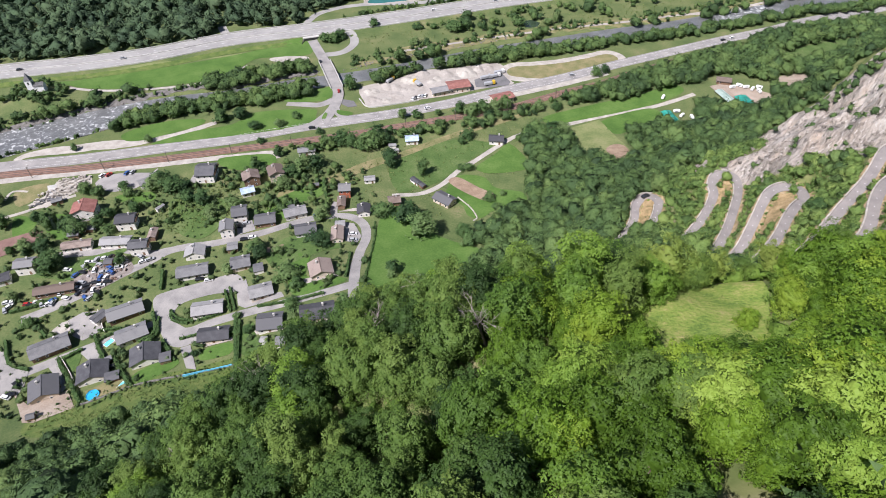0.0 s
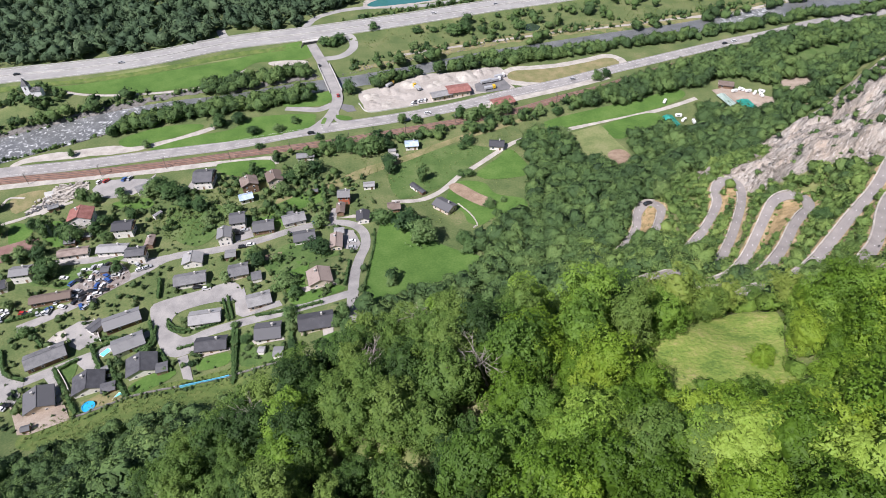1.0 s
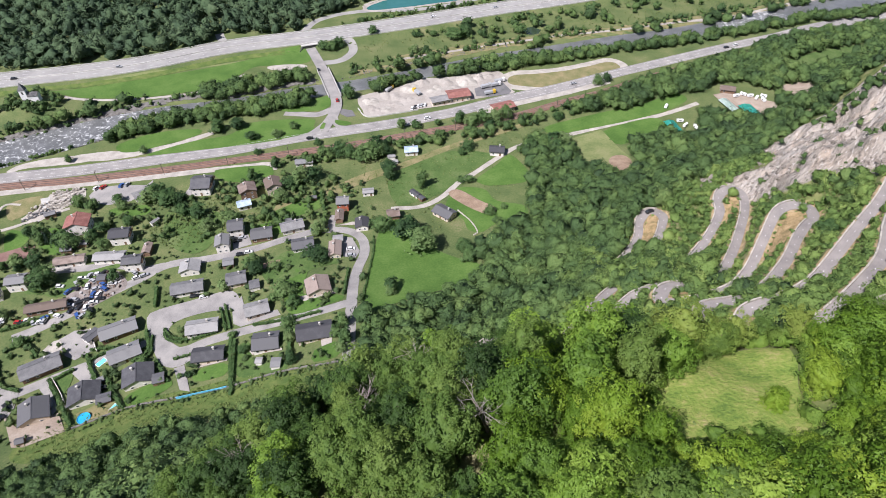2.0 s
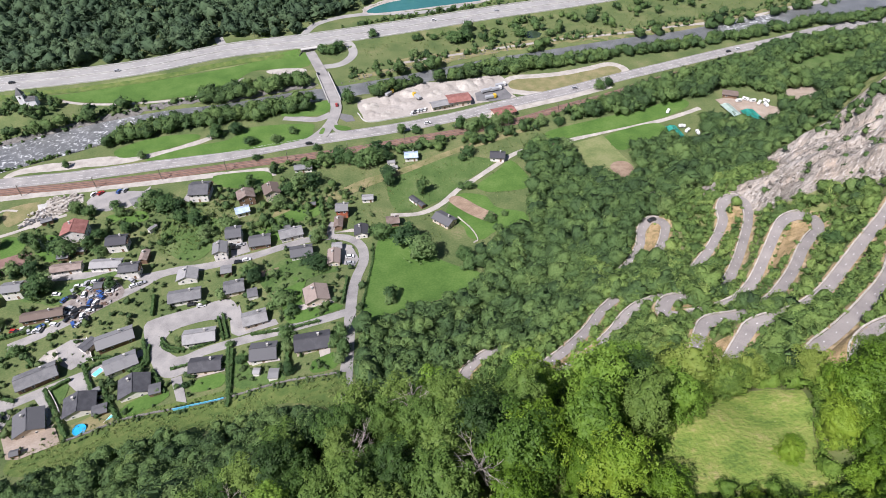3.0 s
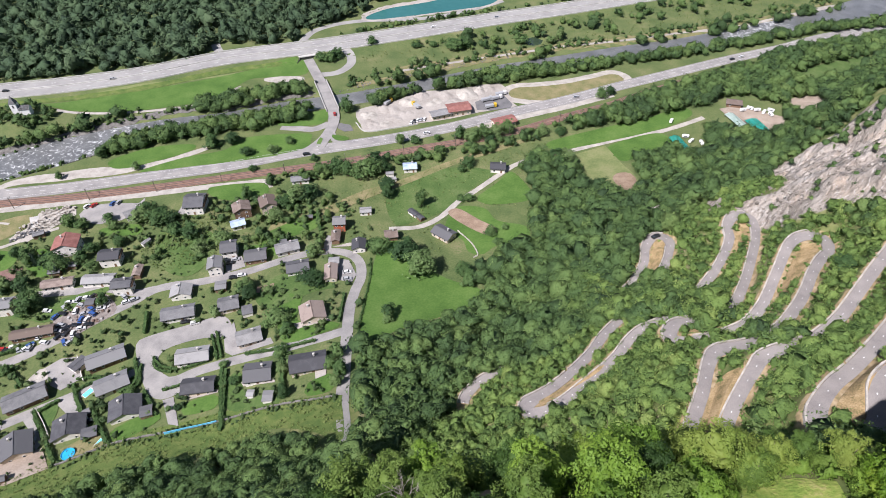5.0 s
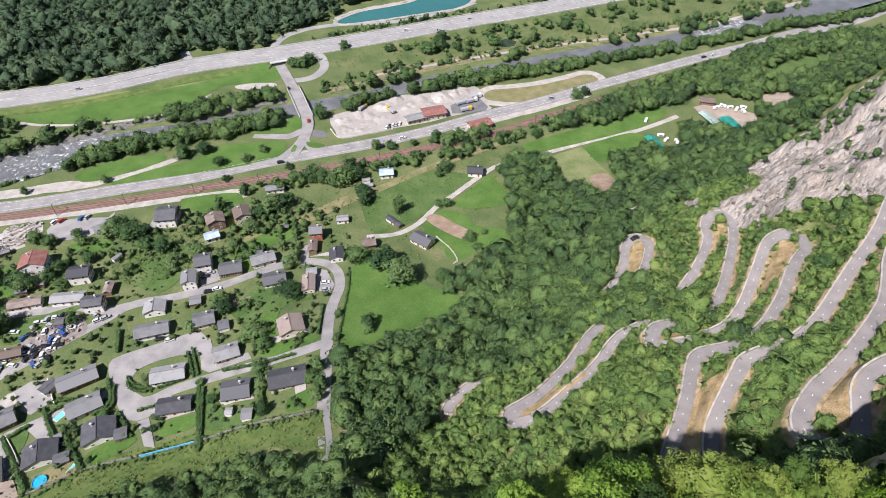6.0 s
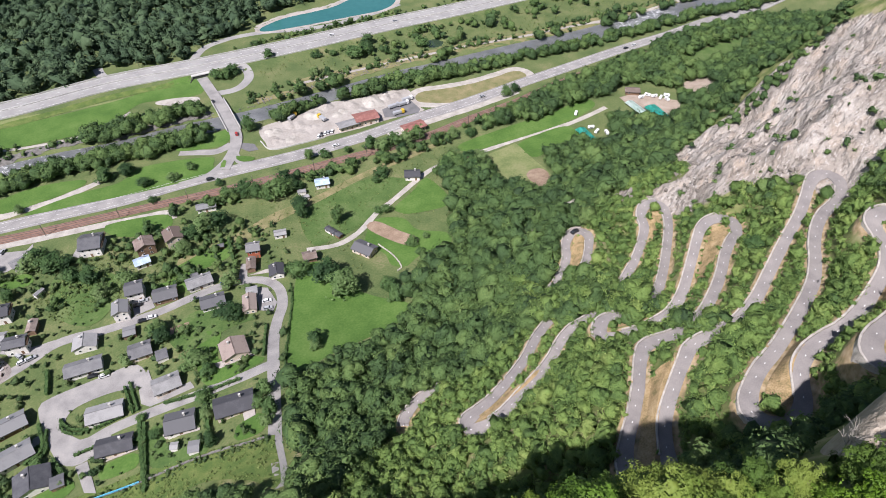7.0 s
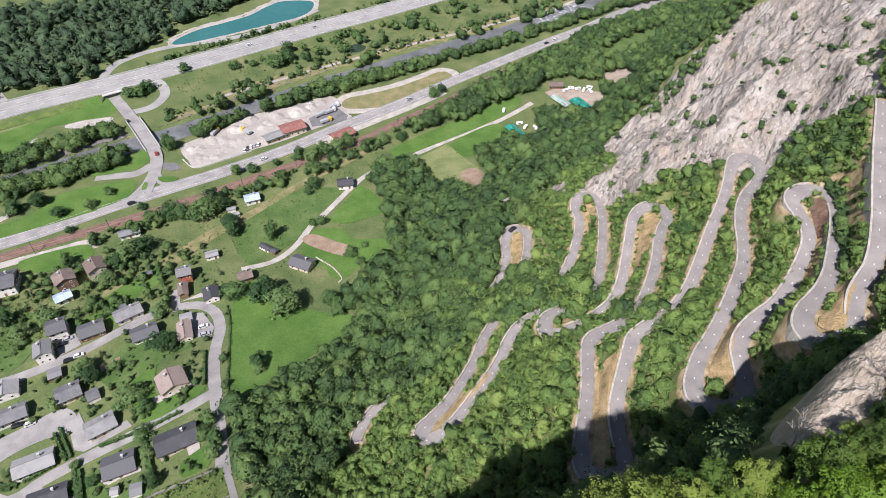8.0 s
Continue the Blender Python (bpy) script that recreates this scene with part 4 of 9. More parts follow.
def part(name, bm, mat, parent=None, label="", smooth=False):
    me = bpy.data.meshes.new(name)
    bm.to_mesh(me)
    bm.free()
    me.materials.append(mat)
    if smooth:
        me.polygons.foreach_set("use_smooth", np.ones(len(me.polygons), bool))
    ob = new(name, me)
    if parent:
        ob.parent = parent
    if label:
        tagged(ob, label)
    return ob


def structure(ob, label, category):
    return tagged(ob, label, category, kind="structure")


def box(bm, x0, x1, y0, y1, z0, z1, bevel=0.0):
    g = bmesh.ops.create_cube(bm, size=1, matrix=Matrix.LocRotScale(((x0 + x1) / 2, (y0 + y1) / 2, (z0 + z1) / 2), None, (x1 - x0, y1 - y0, z1 - z0)))
    if bevel:
        bmesh.ops.bevel(bm, geom=list({e for v in g["verts"] for e in v.link_edges}), offset=bevel, segments=1, affect="EDGES")
    return g["verts"]


def sides_of(line):
    d = np.gradient(line[:, :2], axis=0)
    d /= np.hypot(d[:, 0], d[:, 1])[:, None] + 1e-9
    return np.stack([-d[:, 1], d[:, 0]], 1)


def ribbon(name, line, width, mat, lift=0.12, z=None, depth=0.35, across=3, rough_edge=0.0, parent=None):
    """A road or track: a strip along a line that lies on the ground, with sides that reach down into it."""
    n, side = len(line), sides_of(line)
    w = np.broadcast_to(np.asarray(width, float), (n,))
    if rough_edge:
        w = w * (1 + rough_edge * np.sin(np.arange(n) * 1.7) * np.cos(np.arange(n) * 0.63))
    rows = []
    for f in np.linspace(-0.5, 0.5, across):
        p = line[:, :2] + side * (w * f)[:, None]
        h = (height(p[:, 0], p[:, 1]) if z is None else z) + lift
        rows.append(np.column_stack([p, h]))
    first, last = rows[0].copy(), rows[-1].copy()
    first[:, 2] -= depth
    last[:, 2] -= depth
    rows = [first] + rows + [last]
    m = len(rows)
    verts = np.stack(rows, 1).reshape(-1, 3)
    i, j = np.meshgrid(np.arange(n - 1), np.arange(m - 1), indexing="ij")
    a = (i * m + j).ravel()
    return mesh_object(name, verts, np.stack([a, a + m, a + m + 1, a + 1], 1), mat, parent)


def drape(name, outline, mat, lift=0.1, step=5.0, soft=True):
    """A patch of ground cover inside an outline, laid over the ground."""
    q = rounded(outline, 3.0) if soft else np.array(outline, float)
    bm = bmesh.new()
    f = bm.faces.new([bm.verts.new((a, b, 0)) for a, b in q])
    bmesh.ops.triangulate(bm, faces=[f])
    for _ in range(6):
        long = [e for e in bm.edges if e.calc_length() > step]
        if not long:
            break
        bmesh.ops.subdivide_edges(bm, edges=long, cuts=1)
        bmesh.ops.triangulate(bm, faces=[f for f in bm.faces if len(f.verts) > 3])
    v = np.array([p.co for p in bm.verts])
    h = height(v[:, 0], v[:, 1]) + lift
    for p, hh in zip(bm.verts, h):
        p.co.z = hh
    bmesh.ops.recalc_face_normals(bm, faces=bm.faces)
    if sum(f.normal.z for f in bm.faces) < 0:
        bmesh.ops.reverse_faces(bm, faces=bm.faces)
    return part(name, bm, mat)


# ---- the ground ----


def ground_lines(lo, hi, fine_lo, fine_hi, fine, coarse, far_lo, far_hi):
    a = np.concatenate([np.arange(lo, fine_lo, coarse), np.arange(fine_lo, fine_hi, fine), np.arange(fine_hi, hi + 1, coarse)])
    before, after = lo - np.cumsum(np.geomspace(12, 400, 12)), hi + np.cumsum(np.geomspace(12, 400, 12))
    return np.concatenate([before[before > far_lo][::-1], a, after[after < far_hi]])


GX = ground_lines(-420, 480, -12, 240, 1.2, 4.0, -3000, 3000)
GY = ground_lines(-80, 760, 20, 335, 1.2, 4.0, -2500, 3500)
gx, gy = np.meshgrid(GX, GY, indexing="ij")
gz = height(gx, gy)
# mountainsides close the valley far beyond
gz = gz + 260 * eased(gy, 1200, 2600) + 150 * eased(-gy, 150, 900)
rock = np.zeros(gx.shape)
for outline in (ROCK_CLIFF, ROCK_B, ROCK_C, ROCK_D, ROCK_SPUR):
    q = rounded(outline, 4)
    d = nearest(gx, gy, q)[0].reshape(gx.shape)
    d = np.where(inside(gx, gy, [tuple(v) for v in q]), d, -d)
    rock = np.maximum(rock, eased(d, -5, 5))
cliff_rise = eased(gx, 215, 300) * eased(gz, 30, 70) * eased(gy, 60, 120)
rock = np.maximum(rock, cliff_rise * 0.9)
# crags: the rock face is broken into ribs and ledges
flat = np.array([(a, b) for a, b in zip(gx.ravel(), gy.ravel())])
rib = np.zeros(len(flat))
tall = gz.ravel()
for i in np.nonzero(rock.ravel() > 0.05)[0]:
    at = Vector((*flat[i], tall[i]))
    bent = at + noise.noise_vector(at * 0.09) * 6.0
    lean = Vector((bent.x * 0.9 + bent.z * 0.45, bent.y, bent.z * 0.9 - bent.x * 0.45))
    block = noise.cell(Vector((lean.x * 0.1, lean.y * 0.13, lean.z * 0.2))) + 0.5 * noise.cell(Vector((lean.x * 0.24, lean.y * 0.3, lean.z * 0.4)))
    rib[i] = 5.0 * noise.ridged_multi_fractal(at * 0.03, 0.9, 2.1, 5, 0.9, 2.0) - 4.6 + 1.6 * block + 1.6 * noise.turbulence(at * 0.1, 3, True) + 0.4 * noise.noise(at * 0.3)
gz = gz + rib.reshape(gx.shape) * rock * eased(nearest(gx, gy, HILL_LINE)[0].reshape(gx.shape), 5, 12)
scrub = eased(gz, 14, 30)
far, along_road = nearest(gx, gy, HILL_LINE)
verge = (1 - eased(far, HILL_HALVES[along_road] + 0.3, HILL_HALVES[along_road] + 2.1)).reshape(gx.shape)
ny = len(GY)
i, j = np.meshgrid(np.arange(len(GX) - 1), np.arange(ny - 1), indexing="ij")
a = (i * ny + j).ravel()
ground = mesh_object("ground", np.column_stack([gx.ravel(), gy.ravel(), gz.ravel()]), np.stack([a, a + ny, a + ny + 1, a + 1], 1), GROUND_MAT,
                     smooth=True, attrs={"rock": rock.ravel(), "scrub": scrub.ravel(), "verge": verge.ravel()})
structure(ground, "green valley floor rising to a scrubby hillside and pale crags", "ground")

# ---- water ----


def water_sheet(name, line, widths, z, mat, rapids):
    side = sides_of(line)
    rows = [np.column_stack([line[:, :2] + side * (widths * f)[:, None], np.full(len(line), z)]) for f in np.linspace(-0.6, 0.6, 7)]
    verts = np.stack(rows, 1).reshape(-1, 3)
    i, j = np.meshgrid(np.arange(len(line) - 1), np.arange(6), indexing="ij")
    a = (i * 7 + j).ravel()
    return mesh_object(name, verts, np.stack([a, a + 7, a + 8, a + 1], 1), mat, attrs={"rapids": np.repeat(rapids, 7)})


rapids = 1 - 0.85 * eased(RIVER_LINE[:, 0], -225, -165)
rapids = np.maximum(rapids, 1.15 * eased(RIVER_LINE[:, 0], 195, 215) * (1 - eased(RIVER_LINE[:, 0], 260, 285)))
structure(water_sheet("river", RIVER_LINE, RIVER_LINE[:, 2] + 4, -1.7, RIVER_MAT, rapids), "grey glacial river with white rapids between stony banks", "river")
for name, shore, words in (("lake", LAKE, "still turquoise lake beside the motorway"), ("pond", POND, "small dark green pond in rough grass")):
    q = rounded(shore)
    if name == "lake":
        rim = np.vstack([q, q[:1]])
        structure(ribbon("lake_shore", resampled([tuple(p) for p in rim[::2]], 3.0), 7.0, SAND_MAT, 0.1, across=5, rough_edge=0.35), "pale tan bank round the lake", "bank")
    structure(mesh_object(name, np.column_stack([q, np.full(len(q), -0.7)]), [list(range(len(q)))], LAKE_MAT if name == "lake" else POND_MAT), words, "water")

# ---- roads ----
LINK_WEST = [(-91.8, 385.7), (-92.6, 373), (-96.7, 362.2), (-103.1, 351.8), (-111.3, 347.2), (-119.6, 343.9)]
LINK_EAST = [(-92.1, 378.6), (-89.1, 367.6), (-83, 360.5), (-73.3, 359.5), (-62.6, 362.3)]
structure(ribbon("road_hill", HILL_LINE, HILL_HALVES * 2, ROAD_HILL, 0.0, HILL_Z, 0.5), "narrow grey asphalt road climbing in tight hairpin bends", "road")
structure(ribbon("road_motorway", MOTORWAY_LINE, 23.0, MOTORWAY, 0.15), "pale grey dual carriageway motorway on a low bank", "road")
structure(ribbon("road_main", resampled(MAIN_ROAD, 5), 11.0, ASPHALT, 0.14), "straight grey main road along the railway", "road")
structure(ribbon("railway", resampled(RAIL, 5), 6.8, BALLAST, 0.3, depth=0.6), "double railway track on rusty brown ballast", "railway")
for name, pts, width, mat, words in (
        ("road_service", SERVICE, 5.0, GRAVEL_MAT, "pale service track beside the railway"),
        ("track_riverside", RIVERSIDE, [4, 7, 9, 9, 10, 9, 5.5, 5, 5, 4.5], GRAVEL_MAT, "wide pale gravel track on the river bank"), ("road_side", SIDE, 6.0, ASPHALT, "short grey side road by the bridge"),
        ("road_layby", LAYBY, 7.0, MOTORWAY, "short pale service ramp off the motorway"), ("road_ramp", RAMP, 6.5, MOTORWAY, "pale service road along the lake"),
        ("road_loop_south", LOOP_SOUTH, 7.0, MOTORWAY, "pale curved link road below the motorway"), ("road_loop_east", LOOP_EAST, 6.0, GRAVEL_MAT, "pale teardrop turning loop beside the main road"),
        ("track_north", TRACK_NORTH, 2.8, GRAVEL_MAT, "pale cycle track along the river meadow"), ("track_dry", TRACK_DRY, 2.5, PADDOCK_GRASS, "worn grass track below the motorway bank"),
        ("track_river", TRACK_RIVER, 3.2, SAND_MAT, "sandy track along the river dyke"), ("road_village", VILLAGE_ROAD, 5.0, ASPHALT, "grey village road curving round the houses"),
        ("road_link_west", LINK_WEST, 4.8, ASPHALT, "grey link road from the bridge to the main road"), ("road_link_east", LINK_EAST, 4.8, ASPHALT, "grey link road from the bridge to the gravel works"),
        ("lane_west", LANE_WEST, 4.6, ASPHALT, "grey village lane between old houses"), ("lane_crescent", LANE_CRESCENT, 5.2, ASPHALT, "grey residential lane"),
        ("lane_lower", LANE_LOWER, 5.0, ASPHALT, "grey residential lane past garden hedges"), ("lane_yard", LANE_YARD, 4.0, ASPHALT, "short grey lane to a house"),
        ("track_fields", TRACK_FIELDS, 3.4, GRAVEL_MAT, "pale gravel track across the meadows")):
    line = resampled(pts, 3)
    if isinstance(width, list):
        width = np.interp(np.linspace(0, 1, len(line)), np.linspace(0, 1, len(width)), width)
    structure(ribbon(name, line, width, mat, 0.27 if name.startswith("road_link") else 0.10 if mat is ASPHALT else 0.08, rough_edge=0.0 if mat is ASPHALT or mat is MOTORWAY else 0.08), words, "track" if name.startswith("track") else "road")

structure(ribbon("dyke_grass", resampled(TRACK_RIVER, 4), 13.0, DRY, 0.04, across=5, rough_edge=0.25), "dry tan grass on the river dyke", "ground cover")
structure(drape("dry_grass", [tuple(p) for p in resampled(LOOP_EAST, 6)], DRY, 0.05, soft=False), "dry grass inside the turning loop", "ground cover")
verge = resampled(MAIN_ROAD, 5)
verge = verge[:, :2] - sides_of(verge) * 8.2
structure(ribbon("verge_east", verge[(verge[:, 0] > 5) & (verge[:, 0] < 105)], 5.5, GRAVEL_MAT, 0.1, rough_edge=0.1), "pale gravel strip beside the main road", "verge")
line = resampled(BRIDGE_ROAD, 3)
BRIDGE_Z = 0.2 + 0.8 * eased(line[:, 1], 372, 395) - 0.7 * eased(line[:, 1], 440, 470)
structure(ribbon("road_bridge", line, 7.6, ASPHALT, 0.0, BRIDGE_Z, 0.4), "grey link road over the river bridge", "road")

# ---- ground cover ----
for outline in HAIRPIN_ISLANDS:
    structure(drape("hairpin_island", outline, TAN, 0.4, 1.2), "tan scorched grass inside a hairpin bend", "ground cover")
structure(drape("hairpin_island", SCORCHED, SCORCHED_BRUSH, 0.4, 1.2), "reddish brown burnt brush inside a hairpin bend", "ground cover")
for k, (name, outline, mat, words) in enumerate((
        ("meadow", MEADOW, MOWN, "smooth bright green meadow beside the village"), ("meadow", MEADOW_B, MEADOW_MAT, "sloping green meadow with rough grass"),
        ("meadow", MEADOW_C, MOWN, "mown green field beside a house"), ("lawn", MOWN_A, MOWN, "mown bright green field along the track"), ("lawn", MOWN_B, MOWN, "mown bright green paddock"),
        ("lawn", MOWN_C, MOWN, "mown green field beside the track"), ("lawn", MOWN_D, MOWN, "long mown green meadow below the motorway"), ("lawn", MOWN_E, MOWN, "mown green river meadow"),
        ("lawn", MOWN_F, MOWN, "green verge between track and main road"), ("lawn", MOWN_G, MOWN, "green triangle beside the bridge"), ("field", FIELD_EAST, MEADOW_MAT, "far green field among woods"),
        ("paddock", PADDOCK, PADDOCK_GRASS, "yellow-green grazed paddock"), ("bare_patch", DIRT_PADDOCK, DIRT, "trampled brown earth in the paddock"), ("bare_patch", DIRT_C, DIRT, "brown ploughed strip in the field"),
        ("dry_strip", STRIP_DRY, DRY, "dry grass strip along the field edge"), ("gravel_yard", YARD, SAND_MAT, "pale gravel works yard with tyre tracks"), ("quarry", QUARRY_EAST, PALE_EARTH, "pale sand pit beside the woods"),
        ("yard", HARD_EAST, PALE_EARTH, "gravel campsite yard"), ("bank", WALL_GRASS, BANK_GRASS, "rough yellow-green grass bank below the wood"), ("yard", PARKING_WEST, ASPHALT, "grey parking yard by a workshop"),
        ("yard", STONE_YARD, GRAVEL_MAT, "stone mason's yard with stacked blocks"), ("sand_patch", SAND, DRY, "dry sandy grass patch"), ("scrap_yard", SCRAP, SCRAP_EARTH, "oily brown scrap yard earth"),
        ("gravel_bar", GRAVEL_NORTH, GRAVEL_MAT, "pale gravel bar by the river trees"),
        ("plaza", PLAZA, ASPHALT, "wide grey asphalt turning place between houses"),
        ("parking", [(-88.5, 384.3), (-79.6, 381.6), (-76.3, 374.7), (-82.1, 373.2), (-87.3, 377.3)], DARK_ASPHALT, "small dark asphalt lot beside the bridge road"),
        ("parking", [(5.1, 402.2), (3.9, 413), (15.1, 421.2), (24, 423.7), (30, 410.3), (28.6, 405.7), (14.9, 401.6)], DARK_ASPHALT, "dark asphalt lorry park of the gravel works"),
        ("traffic_island", [(-97.9, 360.9), (-96.7, 366.1), (-94.9, 364.9), (-95.5, 355.8), (-97.3, 355.7)], MOWN, "grassy traffic island at the junction"),
        ("traffic_island", [(-90.4, 369), (-87.4, 369), (-78.1, 366.5), (-79.3, 362.6), (-86.4, 363.1)], MOWN, "grassy traffic island at the junction"),
        ("ridge_meadow", RIDGE_MEADOW, RIDGE_GRASS, "sunny yellow-green clearing on the wooded ridge"))):
    structure(drape(name, outline, mat, 0.14 + 0.006 * (k % 6) + (0.16 if mat is DIRT else 0) + (0.22 if name == "traffic_island" else 0.06 if name == "parking" else 0) + (0.12 if name == "ridge_meadow" else 0), 1.5 if name == "ridge_meadow" else 5.0, soft=name not in ("yard", "court", "parking")), words, "ground cover")

# ---- houses ----


def window_part(parent, x, y, z, w, h, turn, mat=None):
    """A window with a white frame and a dark pane on a wall that faces the way 'turn' names."""
    m = pose(x, y, z, 0, 0, turn)
    bm = bmesh.new()
    for x0, x1, z0, z1 in ((-w / 2, w / 2, 0, 0.1), (-w / 2, w / 2, h - 0.1, h), (-w / 2, -w / 2 + 0.1, 0.1, h - 0.1), (w / 2 - 0.1, w / 2, 0.1, h - 0.1)):
        box(bm, x0, x1, -0.07, 0.02, z0, z1)
    ob = part("window", bm, mat or WHITE, parent)
    ob.matrix_basis = m
    bm = bmesh.new()
    box(bm, -w / 2 + 0.1, w / 2 - 0.1, -0.03, 0.0, 0.1, h - 0.1)
    part("pane", bm, GLASS, ob)


def house(x, y, turn, length, width, walls=3.2, rise=None, along=True, roof=None, wall=None, label="", category="house", chimney=True, storeys=1, name="house", overhang=0.6, balcony=False):
    """A gabled house on its plot: walls, roof slabs, windows, door, chimney. along: the ridge runs along the length."""
    roof, wall = roof or ROOF_DARK, wall or WALL_WHITE
    z = float(height(np.array([x]), np.array([y]))[0])
    root = new(name)
    root.matrix_basis = pose(x, y, z, 0, 0, turn + (0 if along else 90))
    tagged(root, label, category)
    L, W = (length, width) if along else (width, length)
    a, b = L / 2 - overhang, W / 2 - overhang
    h = walls * storeys
    rise = rise if rise is not None else W * 0.21
    # walls: one closed shell with gables, sunk a little into the ground
    bm = bmesh.new()
    prof = [(-b, -1.5), (b, -1.5), (b, h), (0, h + rise * b / (W / 2)), (-b, h)]
    va = [bm.verts.new((-a, p, q)) for p, q in prof]
    vb = [bm.verts.new((a, p, q)) for p, q in prof]
    bm.faces.new(va[::-1]), bm.faces.new(vb)
    for k in range(5):
        bm.faces.new((va[k], va[(k + 1) % 5], vb[(k + 1) % 5], vb[k]))
    bmesh.ops.recalc_face_normals(bm, faces=bm.faces)
    part("wall", bm, wall, root)
    # roof: two slabs that meet at the ridge
    bm = bmesh.new()
    t, drop = 0.22, rise * overhang / (W / 2)
    for s in (-1, 1):
        pts = [(0, h + rise + 0.12), (s * W / 2, h - drop + 0.12 + drop), (s * W / 2, h - t + 0.12), (0, h + rise - t + 0.12)]
        v0 = [bm.verts.new((-L / 2, p, q)) for p, q in pts]
        v1 = [bm.verts.new((L / 2, p, q)) for p, q in pts]
        bm.faces.new(v0), bm.faces.new(v1[::-1])
        for k in range(4):
            bm.faces.new((v0[k], v0[(k + 1) % 4], v1[(k + 1) % 4], v1[k]))
    bmesh.ops.remove_doubles(bm, verts=bm.verts, dist=0.001)
    bmesh.ops.recalc_face_normals(bm, faces=bm.faces)
    rf = part("roof", bm, roof, root)
    if length > 5:
        bm = bmesh.new()
        box(bm, -L / 2, L / 2, -0.16, 0.16, h + rise + 0.08, h + rise + 0.2)
        part("ridge_cap", bm, roof, rf)
        for s in (-1, 1):
            bm = bmesh.new()
            box(bm, -L / 2, L / 2, s * (W / 2 + 0.06) - 0.07, s * (W / 2 + 0.06) + 0.07, h - 0.16, h - 0.02)
            part("gutter", bm, DARK, rf)
    if chimney:
        bm = bmesh.new()
        cx, cy = L * 0.17, W * 0.13
        box(bm, cx - 0.35, cx + 0.35, cy - 0.35, cy + 0.35, h, h + rise + 0.9)
        box(bm, cx - 0.45, cx + 0.45, cy - 0.45, cy + 0.45, h + rise + 0.9, h + rise + 1.05)
        part("chimney", bm, CONCRETE, root)
    if length > 6:
        for s in range(storeys):
            zz = 0.95 + s * walls
            n = max(2, int(L / 3.6))
            for k in range(n):
                px = -a + (k + 0.5) * 2 * a / n
                if not (s == 0 and k == n // 2):
                    window_part(root, px, -b - 0.01, zz, 1.2, 1.25, 0)
            for px in (-b * 0.45, b * 0.45):
                window_part(root, -a - 0.01, px, zz, 1.1, 1.25, -90)
                window_part(root, a + 0.01, -px, zz, 1.1, 1.25, 90)
        bm = bmesh.new()
        k = n // 2
        px = -a + (k + 0.5) * 2 * a / n
        box(bm, px - 0.55, px + 0.55, -b - 0.06, -b + 0.02, 0, 2.1, 0.02)
        part("door", bm, WALL_WOOD, root)
    if balcony:
        bm = bmesh.new()
        box(bm, a, a + 1.3, -b, b, h - 0.5, h - 0.35)
        for k in range(9):
            yy = -b + k * 2 * b / 8
            box(bm, a + 1.22, a + 1.28, yy - 0.04, yy + 0.04, h - 0.35, h + 0.55)
        box(bm, a + 1.2, a + 1.3, -b, b, h + 0.55, h + 0.63)
        part("balcony", bm, WALL_WOOD, root)
    return root


# x, y, turn, length, width, ridge along the length, roof, walls, storeys, words
ESTATE = [
    (-174.2, 141.8, 28, 12, 11.5, False, ROOF_DARK, WALL_BUFF, 1, "new two-tone grey gabled house beside a sandy yard"),
    (-157.2, 150.4, 22, 13, 10.2, False, ROOF_DARK, WALL_WHITE, 1, "dark slate gabled house beside a round blue pool"),
    (-137.2, 158.9, 22, 13, 10.5, False, ROOF_DARK, WALL_WHITE, 1, "dark grey gabled house above a sloping lawn"),
    (-184.9, 165.4, 34, 17, 9.5, True, ROOF_GREY, WALL_WOOD, 1, "long grey roofed house with a covered terrace"),
    (-158.6, 186.1, 30, 16.5, 9.0, True, ROOF_GREY, WALL_WOOD, 1, "long grey roofed bungalow above the lane"),
    (-149.6, 172.3, 32, 13.8, 9.0, True, ROOF_GREY, WALL_WHITE, 1, "grey roofed house beside a small pool"),
    (-109.2, 168.5, 10, 13.7, 8.0, True, ROOF_DARK, WALL_BUFF, 1, "dark slate bungalow behind a tall hedge"),
    (-84.3, 172.4, 10, 11.4, 9.8, True, ROOF_DARK, WALL_WHITE, 1, "dark slate square bungalow with a terrace"),
    (-63.1, 174.5, 14, 15.2, 9.5, True, ROOF_DARK, WALL_BUFF, 1, "large dark slate bungalow at the lane's corner"),
    (-118.2, 185.6, 13, 14.4, 8.7, True, ROOF_PALE, WALL_WHITE, 1, "pale grey roofed white bungalow"),
    (-94.8, 194.0, 22, 11.2, 8.6, True, ROOF_PALE, WALL_BUFF, 1, "pale grey roofed bungalow with a paved yard"),
    (-68.3, 205.6, 20, 11.4, 10.4, False, ROOF_BROWN, WALL_BUFF, 1, "brown tiled chalet with a wide gable"),
    (-134.9, 211.8, 16, 15.5, 8.4, True, ROOF_GREY, WALL_WHITE, 1, "grey roofed bungalow above the turning place"),
    (-111.6, 216.3, 18, 9.8, 8.9, True, ROOF_GREY, WALL_BUFF, 1, "grey roofed house with a low annex"),
]
